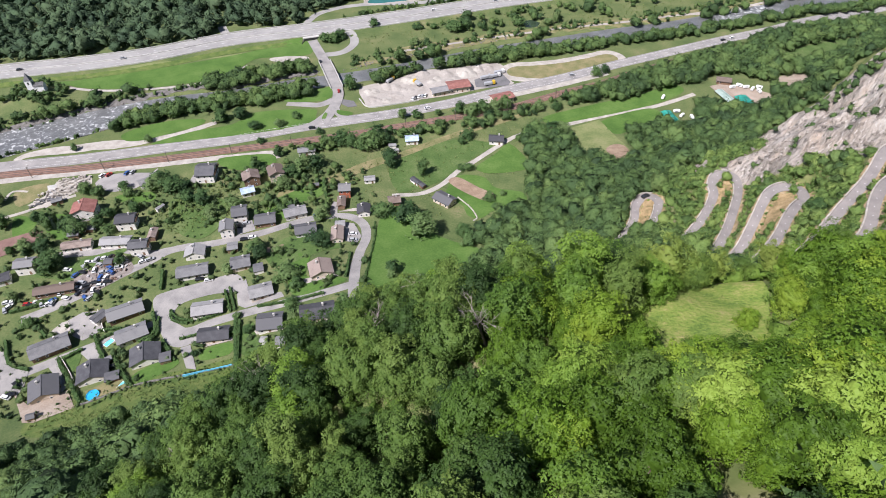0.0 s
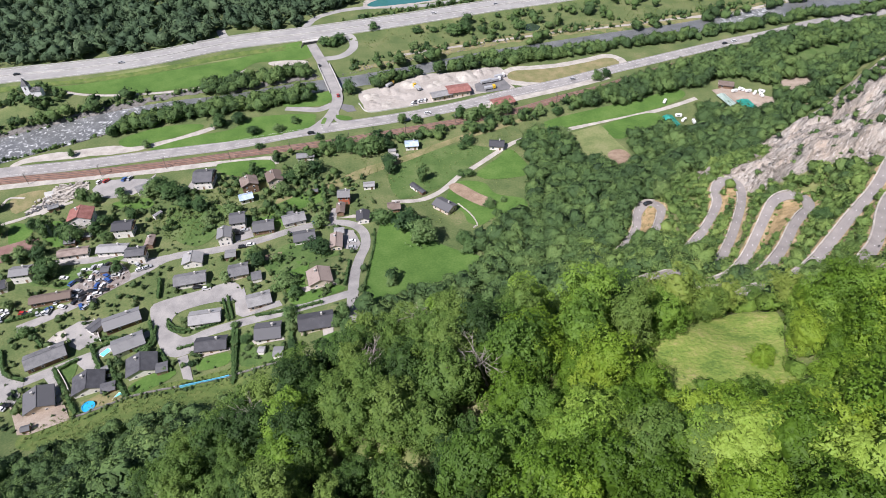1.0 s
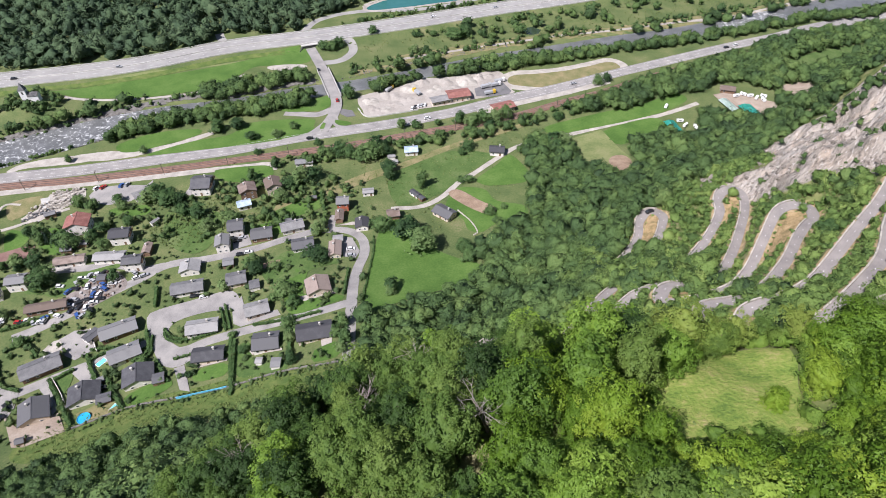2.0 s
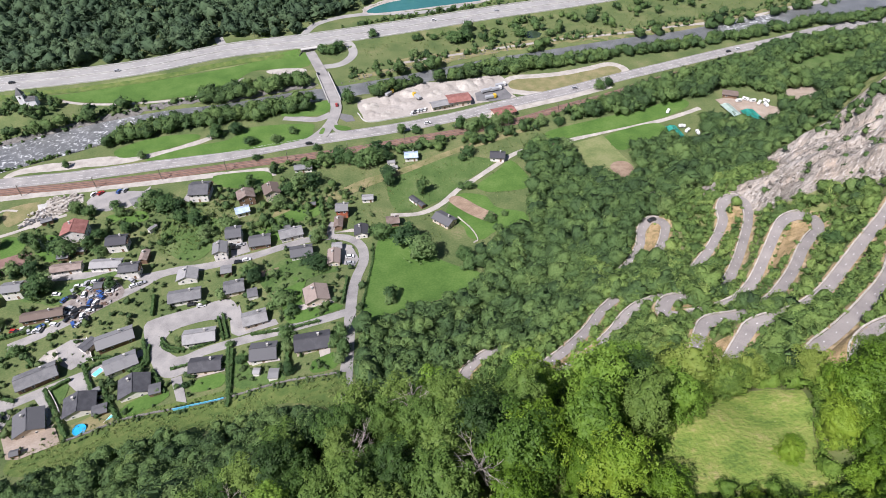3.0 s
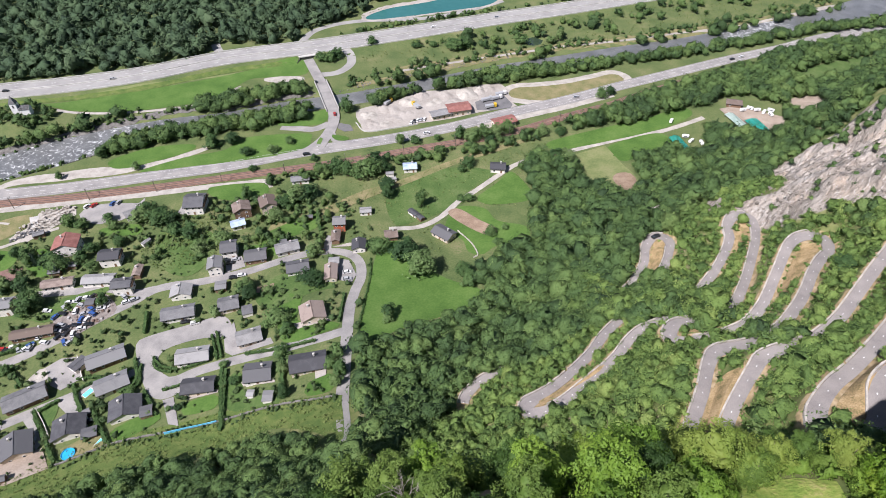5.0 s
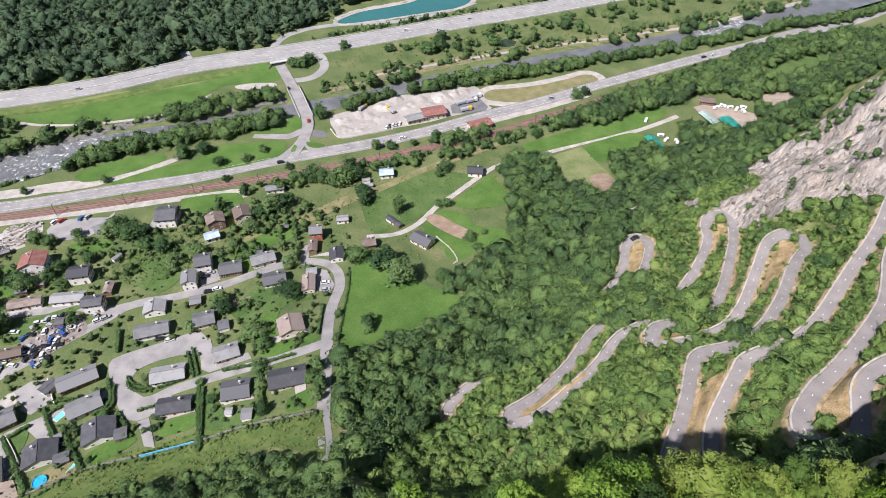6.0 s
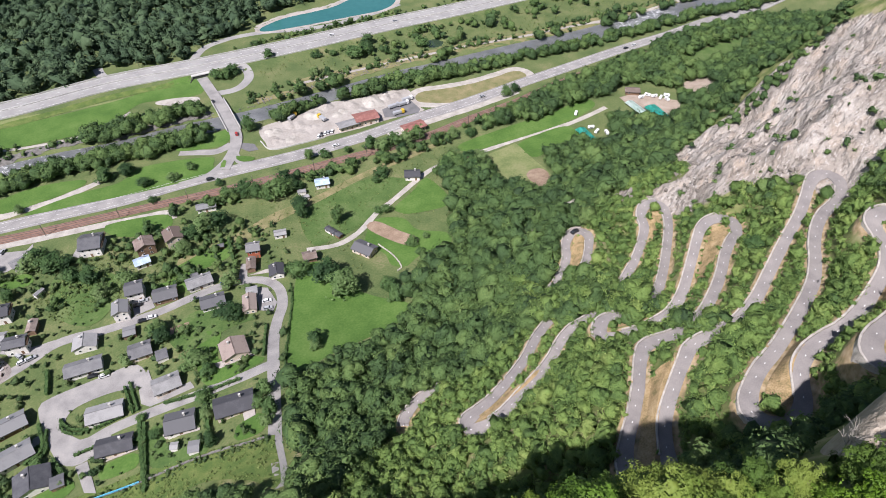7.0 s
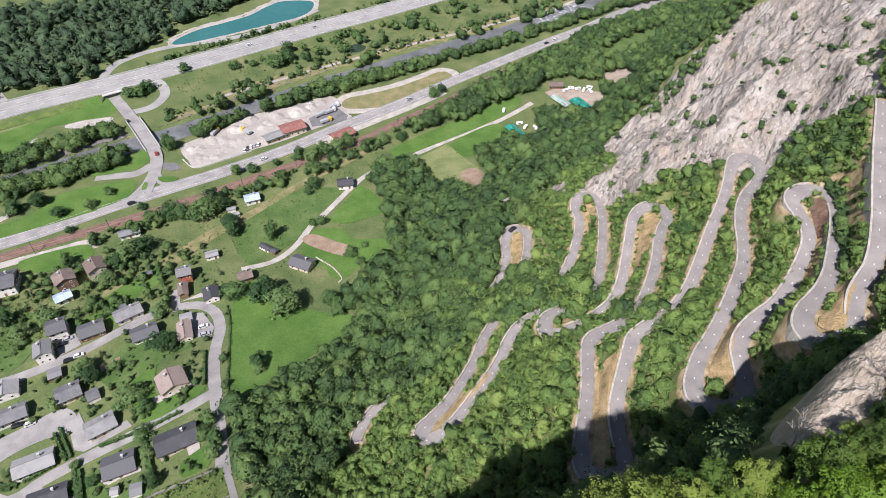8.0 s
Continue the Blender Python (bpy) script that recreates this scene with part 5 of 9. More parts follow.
OLD_VILLAGE = [
    (-138.2, 225.2, 12, 10.4, 8.0, False, ROOF_PALE, WALL_WHITE, 1, "small house with a half pale, half dark roof"),
    (-126.0, 241.5, 14, 7.6, 8.8, False, ROOF_GREY, WALL_WHITE, 2, "narrow white two-storey village house"),
    (-122.5, 253.8, 14, 8.4, 9.6, True, ROOF_DARK, WALL_WHITE, 2, "dark slate two-storey village house"),
    (-107.9, 250.2, 14, 11.4, 9.0, True, ROOF_GREY, WALL_WOOD, 1, "dark timber village house with a grey-brown roof"),
    (-93.0, 256.5, 22, 12.5, 8.0, True, ROOF_PALE, WALL_WHITE, 1, "long pale grey roofed white house"),
    (-83.8, 241.0, 15, 11.5, 8.6, True, ROOF_DARK, WALL_WHITE, 1, "dark grey roofed house with a garden terrace"),
    (-66.1, 236.1, 8, 6.6, 10.8, False, ROOF_BROWN, WALL_BUFF, 1, "narrow brown roofed house beside parked cars"),
    (-68.6, 275.5, 6, 7.2, 7.4, True, ROOF_PALE, WALL_RED, 2, "tall house with red boarded upper walls"),
    (-69.0, 265.5, 6, 5.0, 9.0, False, ROOF_BROWN, WALL_WOOD, 1, "narrow brown roofed annex"),
    (-55.6, 258.2, 8, 7.4, 8.4, False, ROOF_DARK, WALL_WHITE, 1, "small dark roofed house at the road bend"),
    (-153.4, 292.0, 6, 11.3, 13.0, True, ROOF_DARK, WALL_WHITE, 2, "tall square house with a dark slate roof"),
    (-125.4, 286.6, 24, 10.0, 8.8, False, ROOF_BROWN, WALL_WOOD, 2, "brown tiled house with a dark wooden gable"),
    (-112.1, 292.0, 24, 9.4, 10.0, False, ROOF_BROWN, WALL_BUFF, 2, "brown tiled house above the lane"),
    (-124.8, 276.0, 25, 8.0, 6.4, True, ROOF_BLUE, WALL_WHITE, 1, "small outbuilding with a pale blue metal roof"),
    (-99.6, 318.1, 12, 11.0, 5.6, True, ROOF_GREY, WALL_WHITE, 1, "low grey shed beside the railway"),
    (-35.3, 332.2, 8, 8.7, 7.2, True, ROOF_BLUE, WALL_WHITE, 1, "small house with a blue-grey roof beside the railway"),
    (-12.1, 270.4, -37, 12.0, 8.6, True, ROOF_DARK, WALL_BUFF, 1, "dark roofed house with an orange-brown terrace"),
    (-39.7, 266.1, 12, 7.2, 6.6, True, ROOF_BROWN, WALL_WOOD, 1, "brown roofed barn beside a big tree"),
    (18.0, 332.5, -4, 9.6, 7.6, True, ROOF_DARK, WALL_WHITE, 1, "blue-grey roofed cottage by the field track"),
    (-209.8, 255.4, 14, 13.0, 11.0, False, ROOF_RED, WALL_WHITE, 2, "large house with a faded red tile roof"),
    (-182.8, 247.3, 10, 10.7, 8.6, True, ROOF_DARK, WALL_WHITE, 2, "white two-storey house with a dark roof"),
    (-165.5, 238.6, 8, 4.6, 8.0, False, ROOF_BROWN, WALL_WOOD, 1, "narrow dark wooden barn"),
    (-167.8, 227.4, 10, 9.8, 7.4, True, ROOF_DARK, WALL_WHITE, 2, "white house with a dark roof beside the lane"),
    (-182.8, 232.6, 6, 16.0, 7.0, True, ROOF_PALE, WALL_WHITE, 1, "long low white house with a dormer"),
    (-202.6, 229.8, 14, 15.3, 6.4, True, ROOF_BROWN, WALL_WHITE, 1, "long low brown roofed farm building"),
    (-220.8, 213.4, 12, 9.6, 7.6, True, ROOF_GREY, WALL_WHITE, 2, "white house with a grey roof beside a dark conifer"),
    (-199.6, 199.4, 16, 19.0, 6.0, True, ROOF_BROWN, WALL_WOOD, 1, "long brown workshop beside the scrap yard"),
    (-186.0, 284.8, 40, 11.9, 7.0, True, ROOF_PALE, WALL_WHITE, 1, "pale grey workshop beside a parking yard"),
]
for group, rows in (("houses of the estate", ESTATE), ("houses of the old village", OLD_VILLAGE)):
    for x, y, turn, length, width, along, roof, wall, storeys, words in rows:
        tagged(house(x, y, turn, length, width, 2.8 if storeys == 2 else 3.0, None, along, roof, wall, words, storeys=storeys, balcony=(storeys == 2 and length > 9)), group=group)

# ---- trees ----
rng = np.random.default_rng(7)


def leaf_shell(rng, lumps, count, leaf, bunch=9):
    """Small folded leaf sprays in bunches over the outside of some round lumps: corners of triangles."""
    centre, radius = lumps[:, :3], lumps[:, 3]
    n = max(1, count // bunch)
    pick = rng.choice(len(lumps), n, p=radius ** 2 / (radius ** 2).sum())
    d = rng.normal(size=(n, 3))
    d[:, 2] = d[:, 2] * 0.9 + 0.3
    d /= np.linalg.norm(d, axis=1)[:, None]
    knot = centre[pick] + d * (radius[pick] * rng.uniform(0.7, 1.12, n))[:, None]
    k = rng.integers(0, n, count)
    spread = radius[pick][k] * 0.2 + leaf * 0.5
    pos = knot[k] + rng.normal(size=(count, 3)) * spread[:, None]
    nrm = d[k] * 0.9 + rng.normal(size=(count, 3)) * 0.4 + np.array([0, 0, 0.3])
    nrm /= np.linalg.norm(nrm, axis=1)[:, None]
    u = np.cross(nrm, rng.normal(size=(count, 3)))
    u /= np.linalg.norm(u, axis=1)[:, None] + 1e-9
    v = np.cross(nrm, u)
    s = (leaf * rng.uniform(0.5, 1.25, count))[:, None]
    bend = nrm * s * 0.25
    blade = np.stack([pos + u * s, pos + v * s * 0.62 - u * s * 0.6 + bend, pos - v * s * 0.62 - u * s * 0.6 - bend], 1)
    return blade.reshape(-1, 3)


def halved(quads):
    """Corners of quads as corners of triangles."""
    q = np.asarray(quads).reshape(-1, 4, 3)
    return q[:, (0, 1, 2, 0, 2, 3)].reshape(-1, 3)


def core_shell(lumps, cut=0.8, n=3):
    """A closed rough body inside each lump, so that no light shows through the crown's middle."""
    g = np.linspace(-1, 1, n + 1)
    quads = []
    for axis in range(3):
        for s in (-1, 1):
            for i in range(n):
                for j in range(n):
                    q = []
                    for a, b in ((g[i], g[j]), (g[i + 1], g[j]), (g[i + 1], g[j + 1]), (g[i], g[j + 1])):
                        p = [0, 0, 0]
                        p[axis], p[(axis + 1) % 3], p[(axis + 2) % 3] = s, a, b
                        q.append(p)
                    quads.append(q if s > 0 else q[::-1])
    base = np.array(quads, float)
    base /= np.linalg.norm(base, axis=2)[:, :, None]
    out = []
    for x, y, z, r in lumps:
        out.append(base * r * cut + np.array([x, y, z]))
    return halved(np.concatenate(out))


def lumps_of(rng, r, h, count, low=0.3, conic=0.0, spread=0.0):
    """The lumps of a crown of that radius and height, as centres and radii."""
    out = []
    for k in range(count):
        t = (k + rng.uniform(0.2, 0.8)) / count
        z = h * (low + (0.86 - low) * t)
        fall = math.sqrt(max(0.05, 1 - (2 * t - 0.75) ** 2 / 1.6)) * (1 - conic * t)
        a, d = rng.uniform(0, 6.283), r * fall * rng.uniform(0.25, 0.62 + 0.3 * spread)
        out.append((d * math.cos(a), d * math.sin(a), z, r * fall * rng.uniform(0.38 - 0.1 * spread, 0.58 - 0.08 * spread)))
    return np.array(out)


def trunk_mesh(bm, rng, lumps, r0, h):
    """A tapered trunk and limbs that reach into the lumps."""
    def limb(p, q, a, b, sides=6):
        ax = (q - p).normalized()
        u = ax.orthogonal().normalized()
        v = ax.cross(u)
        rings = []
        for o, rad in ((p, a), ((p + q) / 2 + u * 0.06 * (q - p).length, (a + b) / 2), (q, b)):
            rings.append([bm.verts.new(o + (u * math.cos(6.283 * k / sides) + v * math.sin(6.283 * k / sides)) * rad) for k in range(sides)])
        for c, d in zip(rings, rings[1:]):
            for k in range(sides):
                bm.faces.new((c[k], c[(k + 1) % sides], d[(k + 1) % sides], d[k]))
        bm.faces.new(rings[-1])
    top = Vector((0, 0, h * 0.72))
    limb(Vector((0, 0, -0.8)), top, r0, r0 * 0.3, 7)
    for x, y, z, r in lumps[:7]:
        limb(Vector((0, 0, z * 0.62)), Vector((x, y, z)), r0 * 0.38, r0 * 0.1, 5)


def crown_body(lumps, rings, segments, cut=0.9):
    """The closed outline of a crown: a ball pushed out to the outside of its lumps. Vertices and triangles."""
    c = np.average(lumps[:, :3], axis=0, weights=lumps[:, 3] ** 2)
    th = np.linspace(0, math.pi, rings + 2)[1:-1]
    ph = np.arange(segments) * 2 * math.pi / segments
    d = np.array([(0, 0, 1)] + [(math.sin(t) * math.cos(p + 0.5 * k), math.sin(t) * math.sin(p + 0.5 * k), math.cos(t)) for k, t in enumerate(th) for p in ph] + [(0, 0, -1)])
    q = lumps[:, :3] - c
    along_ray = d @ q.T
    reach = lumps[:, 3] ** 2 - ((q ** 2).sum(1) - along_ray ** 2)
    far = np.where(reach > 0, along_ray + np.sqrt(np.maximum(reach, 0)), 0).max(1)
    far = np.maximum(far, 0.3 * np.median(far))
    f = []
    for k in range(segments):
        k2 = (k + 1) % segments
        f.append((0, 1 + k, 1 + k2))
        for i in range(rings - 1):
            u, w = 1 + i * segments, 1 + (i + 1) * segments
            f += [(u + k, w + k, w + k2), (u + k, w + k2, u + k2)]
        u = 1 + (rings - 1) * segments
        f.append((u + k, len(d) - 1, u + k2))
    return c + d * (far * cut)[:, None], np.array(f)


def triangles(name, v, f, mat, parent=None, attrs=None):
    """A mesh of many triangles, smoothly shaded where they share corners."""
    me = bpy.data.meshes.new(name)
    me.vertices.add(len(v))
    me.vertices.foreach_set("co", np.asarray(v, np.float32).ravel())
    me.loops.add(len(f) * 3)
    me.loops.foreach_set("vertex_index", np.asarray(f, np.int32).ravel())
    me.polygons.add(len(f))
    me.polygons.foreach_set("loop_start", np.arange(len(f), dtype=np.int32) * 3)
    me.polygons.foreach_set("use_smooth", np.ones(len(f), bool))
    for key, values in (attrs or {}).items():
        me.attributes.new(key, "FLOAT", "POINT").data.foreach_set("value", np.asarray(values, np.float32))
    me.materials.append(mat)
    me.update(calc_edges=True)
    ob = new(name, me)
    if parent:
        ob.parent = parent
    return ob


def sprays(rng, lumps, centre, count, leaf):
    """Leaves that lie like shingles over the upper and outer side of each lump of a crown: corners of triangles."""
    pick = rng.choice(len(lumps), count, p=lumps[:, 3] ** 2 / (lumps[:, 3] ** 2).sum())
    out = lumps[pick, :3] - centre
    out /= np.linalg.norm(out, axis=1)[:, None] + 1e-9
    d = rng.normal(size=(count, 3)) + out * 0.75 + np.array([0, 0, 0.75])
    d /= np.linalg.norm(d, axis=1)[:, None]
    pos = lumps[pick, :3] + d * (lumps[pick, 3] * rng.uniform(0.75, 1.22, count))[:, None]
    nrm = d * 0.8 + out * 0.35 + rng.normal(size=(count, 3)) * 0.35 + np.array([0, 0, 0.35])
    nrm /= np.linalg.norm(nrm, axis=1)[:, None]
    u = d - nrm * (d * nrm).sum(1)[:, None] + out * 0.4 + rng.normal(size=(count, 3)) * 0.5 - np.array([0, 0, 0.3])
    u -= nrm * (u * nrm).sum(1)[:, None]
    u /= np.linalg.norm(u, axis=1)[:, None] + 1e-9
    v = np.cross(nrm, u)
    s = (leaf * rng.uniform(0.6, 1.3, count))[:, None]
    droop = nrm * s * 0.3
    return np.stack([pos + u * s * 1.1 - droop, pos + v * s * 0.62 - u * s * 0.55, pos - v * s * 0.62 - u * s * 0.55], 1).reshape(-1, 3)


def tree_thing(seed, r, h, leaves, leaf, mat, name="tree", lumps=9, low=0.3, conic=0.0, core=0.72, small=0.0):
    """A single tree: trunk and limbs, a closed inner crown and leaves over its lumps. small: how much smaller than usual the outer lumps are."""
    rg = np.random.default_rng(seed)
    lm = lumps_of(rg, r, h, 9, low, conic)
    if small:
        body_v, _ = crown_body(lm, 9, 13, 0.97)
        at = body_v[rg.integers(0, len(body_v), lumps * 3)] + rg.normal(size=(lumps * 3, 3)) * r * 0.07
        at = at[at[:, 2] > h * low * 0.8][:lumps]
        outer = np.column_stack([at, r * rg.uniform(0.16, 0.3, len(at)) * small])
    else:
        outer = lm
    root = new(name)
    bm = bmesh.new()
    trunk_mesh(bm, rg, lm, 0.03 * h + 0.05, h)
    part("trunk", bm, BARK, root, "grey-brown trunk", True)
    c = np.average(lm[:, :3], axis=0)
    v0, f0 = crown_body(lm, 10, 14, core)
    v1 = sprays(rg, outer, c, leaves, leaf)
    v2 = leaf_shell(rg, lm * np.array([1, 1, 1, core]), leaves // 6, leaf * 1.4)
    v1 = np.concatenate([v1, v2])
    triangles("crown", np.concatenate([v0, v1]), np.concatenate([f0, len(v0) + np.arange(len(v1)).reshape(-1, 3)]), mat, root)
    return root


def forest(name, x, y, size, protos, mat, label, sink=0.0, squash=(0.85, 1.2)):
    """A wood that nobody could count: every tree a lumpy crown with leaf sprays on a trunk, joined into one mesh."""
    rg = np.random.default_rng(len(x))
    z = height(x, y) - sink
    parts, faces, tints, base = [], [], [], 0
    for k in range(len(x)):
        p, f, own = protos[rg.integers(len(protos))]
        a, s = rg.uniform(0, 6.283), size[k]
        c, sn = math.cos(a) * s, math.sin(a) * s
        v = p @ np.array([[c, sn, 0], [-sn, c, 0], [0, 0, s * rg.uniform(*squash)]])
        parts.append(v + np.array([x[k], y[k], z[k]]))
        faces.append(f + base)
        base += len(p)
        tints.append(own + 0.5 + 0.8 * (rg.uniform() * 0.7 + 0.3 * rg.uniform() - 0.5))
    ob = triangles(name, np.concatenate(parts), np.concatenate(faces), mat, attrs={"tint": np.concatenate(tints)})
    return tagged(ob, label, "trees", kind="stuff")


def stem(h):
    w = 0.025
    v = np.array([(-w, -w, -0.15), (w, -w, -0.15), (0, w, -0.15), (0, 0, h)])
    return v, np.array([(0, 1, 3), (1, 2, 3), (2, 0, 3)])


def protos_of(seed, count, leaves, leaf, lumps=6, r=0.36, low=0.28, rings=6, segments=10, cut=0.9):
    """Crowns of unit height for a wood: corners, triangles and how far each leaf's tint lies from its tree's."""
    out = []
    for k in range(count):
        rg = np.random.default_rng(seed + k)
        lm = lumps_of(rg, r * rg.uniform(0.8, 1.25), 1.0, lumps, low, 0.0, 1.0)
        v0, f0 = crown_body(lm, rings, segments, cut)
        v1 = sprays(rg, lm, np.average(lm[:, :3], axis=0), leaves, leaf)
        v2, f2 = stem(0.6)
        n0, n1 = len(v0), len(v1)
        own = np.concatenate([np.full(n0, -0.05), np.repeat(rg.normal(size=leaves) * 0.12, 3), np.zeros(4)])
        out.append((np.concatenate([v0, v1, v2]), np.concatenate([f0, n0 + np.arange(n1).reshape(-1, 3), n0 + n1 + f2]), own))
    return out


def scattered(seed, outline, gap, keep=None, clear=(), lines=()):
    """Places about a gap apart inside an outline, clear of other outlines and of lines with a half width."""
    rg = np.random.default_rng(seed)
    q = np.array(outline)
    xs, ys = np.arange(q[:, 0].min(), q[:, 0].max(), gap), np.arange(q[:, 1].min(), q[:, 1].max(), gap * 0.87)
    x, y = np.meshgrid(xs, ys, indexing="ij")
    x = x + (np.arange(len(ys)) % 2) * gap / 2
    x, y = (x + rg.uniform(-0.38, 0.38, x.shape) * gap).ravel(), (y + rg.uniform(-0.38, 0.38, y.shape) * gap).ravel()
    ok = inside(x, y, outline)
    for o in clear:
        ok &= ~inside(x, y, o)
    for line, half in lines:
        ok &= nearest(x, y, line)[0] > half
    if keep is not None:
        ok &= keep(x, y, rg)
    return x[ok], y[ok]


def along(seed, line, lo, hi, gap, x0, x1, clear=()):
    """Places in a strip beside a line, between two offsets to its side."""
    rg = np.random.default_rng(seed)
    fine = resampled([tuple(p) for p in line[:, :2]], 2.0)
    side = sides_of(fine)
    n = int(len(fine) * 2.0 * abs(hi - lo) / gap ** 2)
    k = rg.integers(0, len(fine), n)
    o = rg.uniform(lo, hi, n)
    x, y = fine[k, 0] + side[k, 0] * o, fine[k, 1] + side[k, 1] * o
    ok = (x > x0) & (x < x1)
    for c in clear:
        ok &= ~inside(x, y, c)
    return x[ok], y[ok]


MID = protos_of(100, 18, 190, 0.055, 11, r=0.58, low=0.25, rings=6, segments=10, cut=0.84)
FAR = protos_of(200, 14, 70, 0.072, 8, r=0.6, low=0.2, rings=5, segments=8, cut=0.9)
SHRUB = protos_of(300, 16, 90, 0.085, 8, r=0.72, low=0.12, rings=4, segments=8, cut=0.8)
BUSH = protos_of(330, 14, 100, 0.08, 8, r=0.66, low=0.12, rings=5, segments=8, cut=0.84)
FINE = protos_of(150, 10, 460, 0.036, 18, r=0.5, low=0.22, rings=9, segments=13, cut=0.82)
FINE_BUSH = protos_of(370, 10, 420, 0.045, 8, r=0.62, low=0.12, rings=5, segments=8, cut=0.8)
TUFT = protos_of(350, 10, 24, 0.2, 2, r=0.75, low=0.1, rings=2, segments=5, cut=0.6)

NORTH_WOOD = [(-520, 378), (-420, 410), (-347, 438), (-300, 447), (-250, 465), (-212, 488), (-204, 505), (-170, 500), (-142, 512), (-138, 530), (-112, 556), (-100, 566), (-90, 590), (-50, 612), (-20, 640), (10, 655), (-520, 655)]
x, y = scattered(11, NORTH_WOOD, 7.6, keep=lambda x, y, r: (r.uniform(size=x.shape) < 0.93) & (np.sin(x * 0.045 + 2.0) * np.sin(y * 0.06 - x * 0.02) < 0.93))
forest("wood", x, y, 7.5 + 7 * rng.uniform(size=len(x)) ** 1.5, FAR, LEAF_FAR_HAZE, "dense dark green broadleaf wood beyond the motorway")
# the wooded foot of the hill
x, y = scattered(12, WOOD_SLOPE, 4.3, clear=(PADDOCK, MEADOW, MOWN_B, ROCK_B, ROCK_C, ROCK_D, *CAMP_GROUNDS), lines=[(resampled(VILLAGE_ROAD, 3), 6), (HILL_LINE, 2.4), (OPEN_LINE, 4.8), (rounded(PADDOCK), 2.6), (rounded(MEADOW), 2.4), (rounded(MOWN_B), 3), (rounded(MEADOW_C), 2.5), (rounded(MOWN_C), 2.5)])
forest("wood", x, y, 4.6 + 6.0 * rng.uniform(size=len(x)) ** 1.6, MID, LEAF_FOREST, "dense green broadleaf wood at the foot of the hill")
HILLSIDE = [(-30, 128), (-6, 140), (10, 158), (40, 186), (60, 205), (66, 250), (95, 268), (140, 262), (150, 235), (165, 215), (190, 190), (240, 200), (260, 150), (230, 80), (150, 55), (110, 66), (100, 80), (80, 84), (60, 80), (20, 92), (-20, 110)]
rock_clear = (ROCK_B, ROCK_C, ROCK_D, WOOD_SLOPE, ROCK_CLIFF, ROCK_SPUR)
hill_bend = bend_of(HILL_LINE, 13)


def wall_foot(x, y):
    """Where the ground falls away outside a hairpin bend: the foot of its wall stays bare."""
    d, k = nearest(x, y, HILL_LINE)
    return (hill_bend[k] > 0.4) & (d < 4.0) & (height(x, y) - HILL_Z[k] < -0.5)


x, y = scattered(13, HILLSIDE, 2.65, keep=lambda x, y, r: (r.uniform(size=x.shape) < 0.88) & ~wall_foot(x, y), clear=rock_clear + tuple(HAIRPIN_ISLANDS) + (SCORCHED,), lines=[(HILL_LINE, 2.3), (OPEN_LINE, 2.6)])
forest("scrub", x, y, np.minimum(rng.uniform(1.8, 4.6, len(x)), 1.25 * nearest(x, y, OPEN_LINE)[0] - 1.6), SHRUB, LEAF_SCRUB, "green scrub and small oaks between the hairpin bends")
x, y = scattered(34, HILLSIDE, 1.7, keep=lambda x, y, r: (r.uniform(size=x.shape) < 0.62) & (nearest(x, y, HILL_LINE)[0] < 5.4) & ~wall_foot(x, y), clear=rock_clear + tuple(HAIRPIN_ISLANDS) + (SCORCHED,), lines=[(HILL_LINE, 2.4), (OPEN_LINE, 2.5)])
forest("verge_bushes", x, y, np.minimum(rng.uniform(0.7, 1.9, len(x)), 1.2 * nearest(x, y, OPEN_LINE)[0] - 1.9), SHRUB, LEAF_SCRUB, "low green bushes on the banks of the hill road")
x, y = scattered(59, HILLSIDE, 1.15, keep=lambda x, y, r: (r.uniform(size=x.shape) < 0.5 * eased(nearest(x, y, HILL_LINE)[0], 1.8, 4.2)) & (nearest(x, y, HILL_LINE)[0] < 6.0), clear=tuple(HAIRPIN_ISLANDS) + (SCORCHED, ROCK_CLIFF), lines=[(HILL_LINE, 2.25)])
forest("verge_bushes", x, y, rng.uniform(0.5, 1.15, len(x)), TUFT, LEAF_SCRUB, "low weeds and brambles on the steep banks of the hill road")
x, y = scattered(31, HILLSIDE, 4.6, keep=lambda x, y, r: (r.uniform(size=x.shape) < 0.72) & ~wall_foot(x, y), clear=rock_clear + tuple(HAIRPIN_ISLANDS) + (SCORCHED,), lines=[(HILL_LINE, 2.6), (OPEN_LINE, 3.4)])
forest("hillside_trees", x, y, np.minimum(rng.uniform(3.2, 6.0, len(x)), 1.7 * nearest(x, y, OPEN_LINE)[0] - 2.0), MID, LEAF_SCRUB, "small broadleaf trees on the slope between the bends")
x, y = scattered(71, [(84, 96), (100, 88), (118, 100), (150, 140), (152, 168), (128, 168), (116, 150), (96, 122)], 1.25, clear=tuple(HAIRPIN_ISLANDS) + (SCORCHED,), lines=[(HILL_LINE, 1.75)])
d, k = nearest(x, y, HILL_LINE)
rise = height(x, y) - HILL_Z[k]
size = np.where(rise < -0.8, np.minimum(2.6, 0.5 - 0.8 * rise), np.where(rise > 0.5, 1.9, 0)) * rng.uniform(0.7, 1.1, len(x))
ok = (size > 0.6) & (d < 4.5) & ~wall_foot(x, y)
forest("verge_bushes", x[ok], y[ok], size[ok], BUSH, LEAF_SCRUB, "dense green bushes on the steep banks between the highest bends")
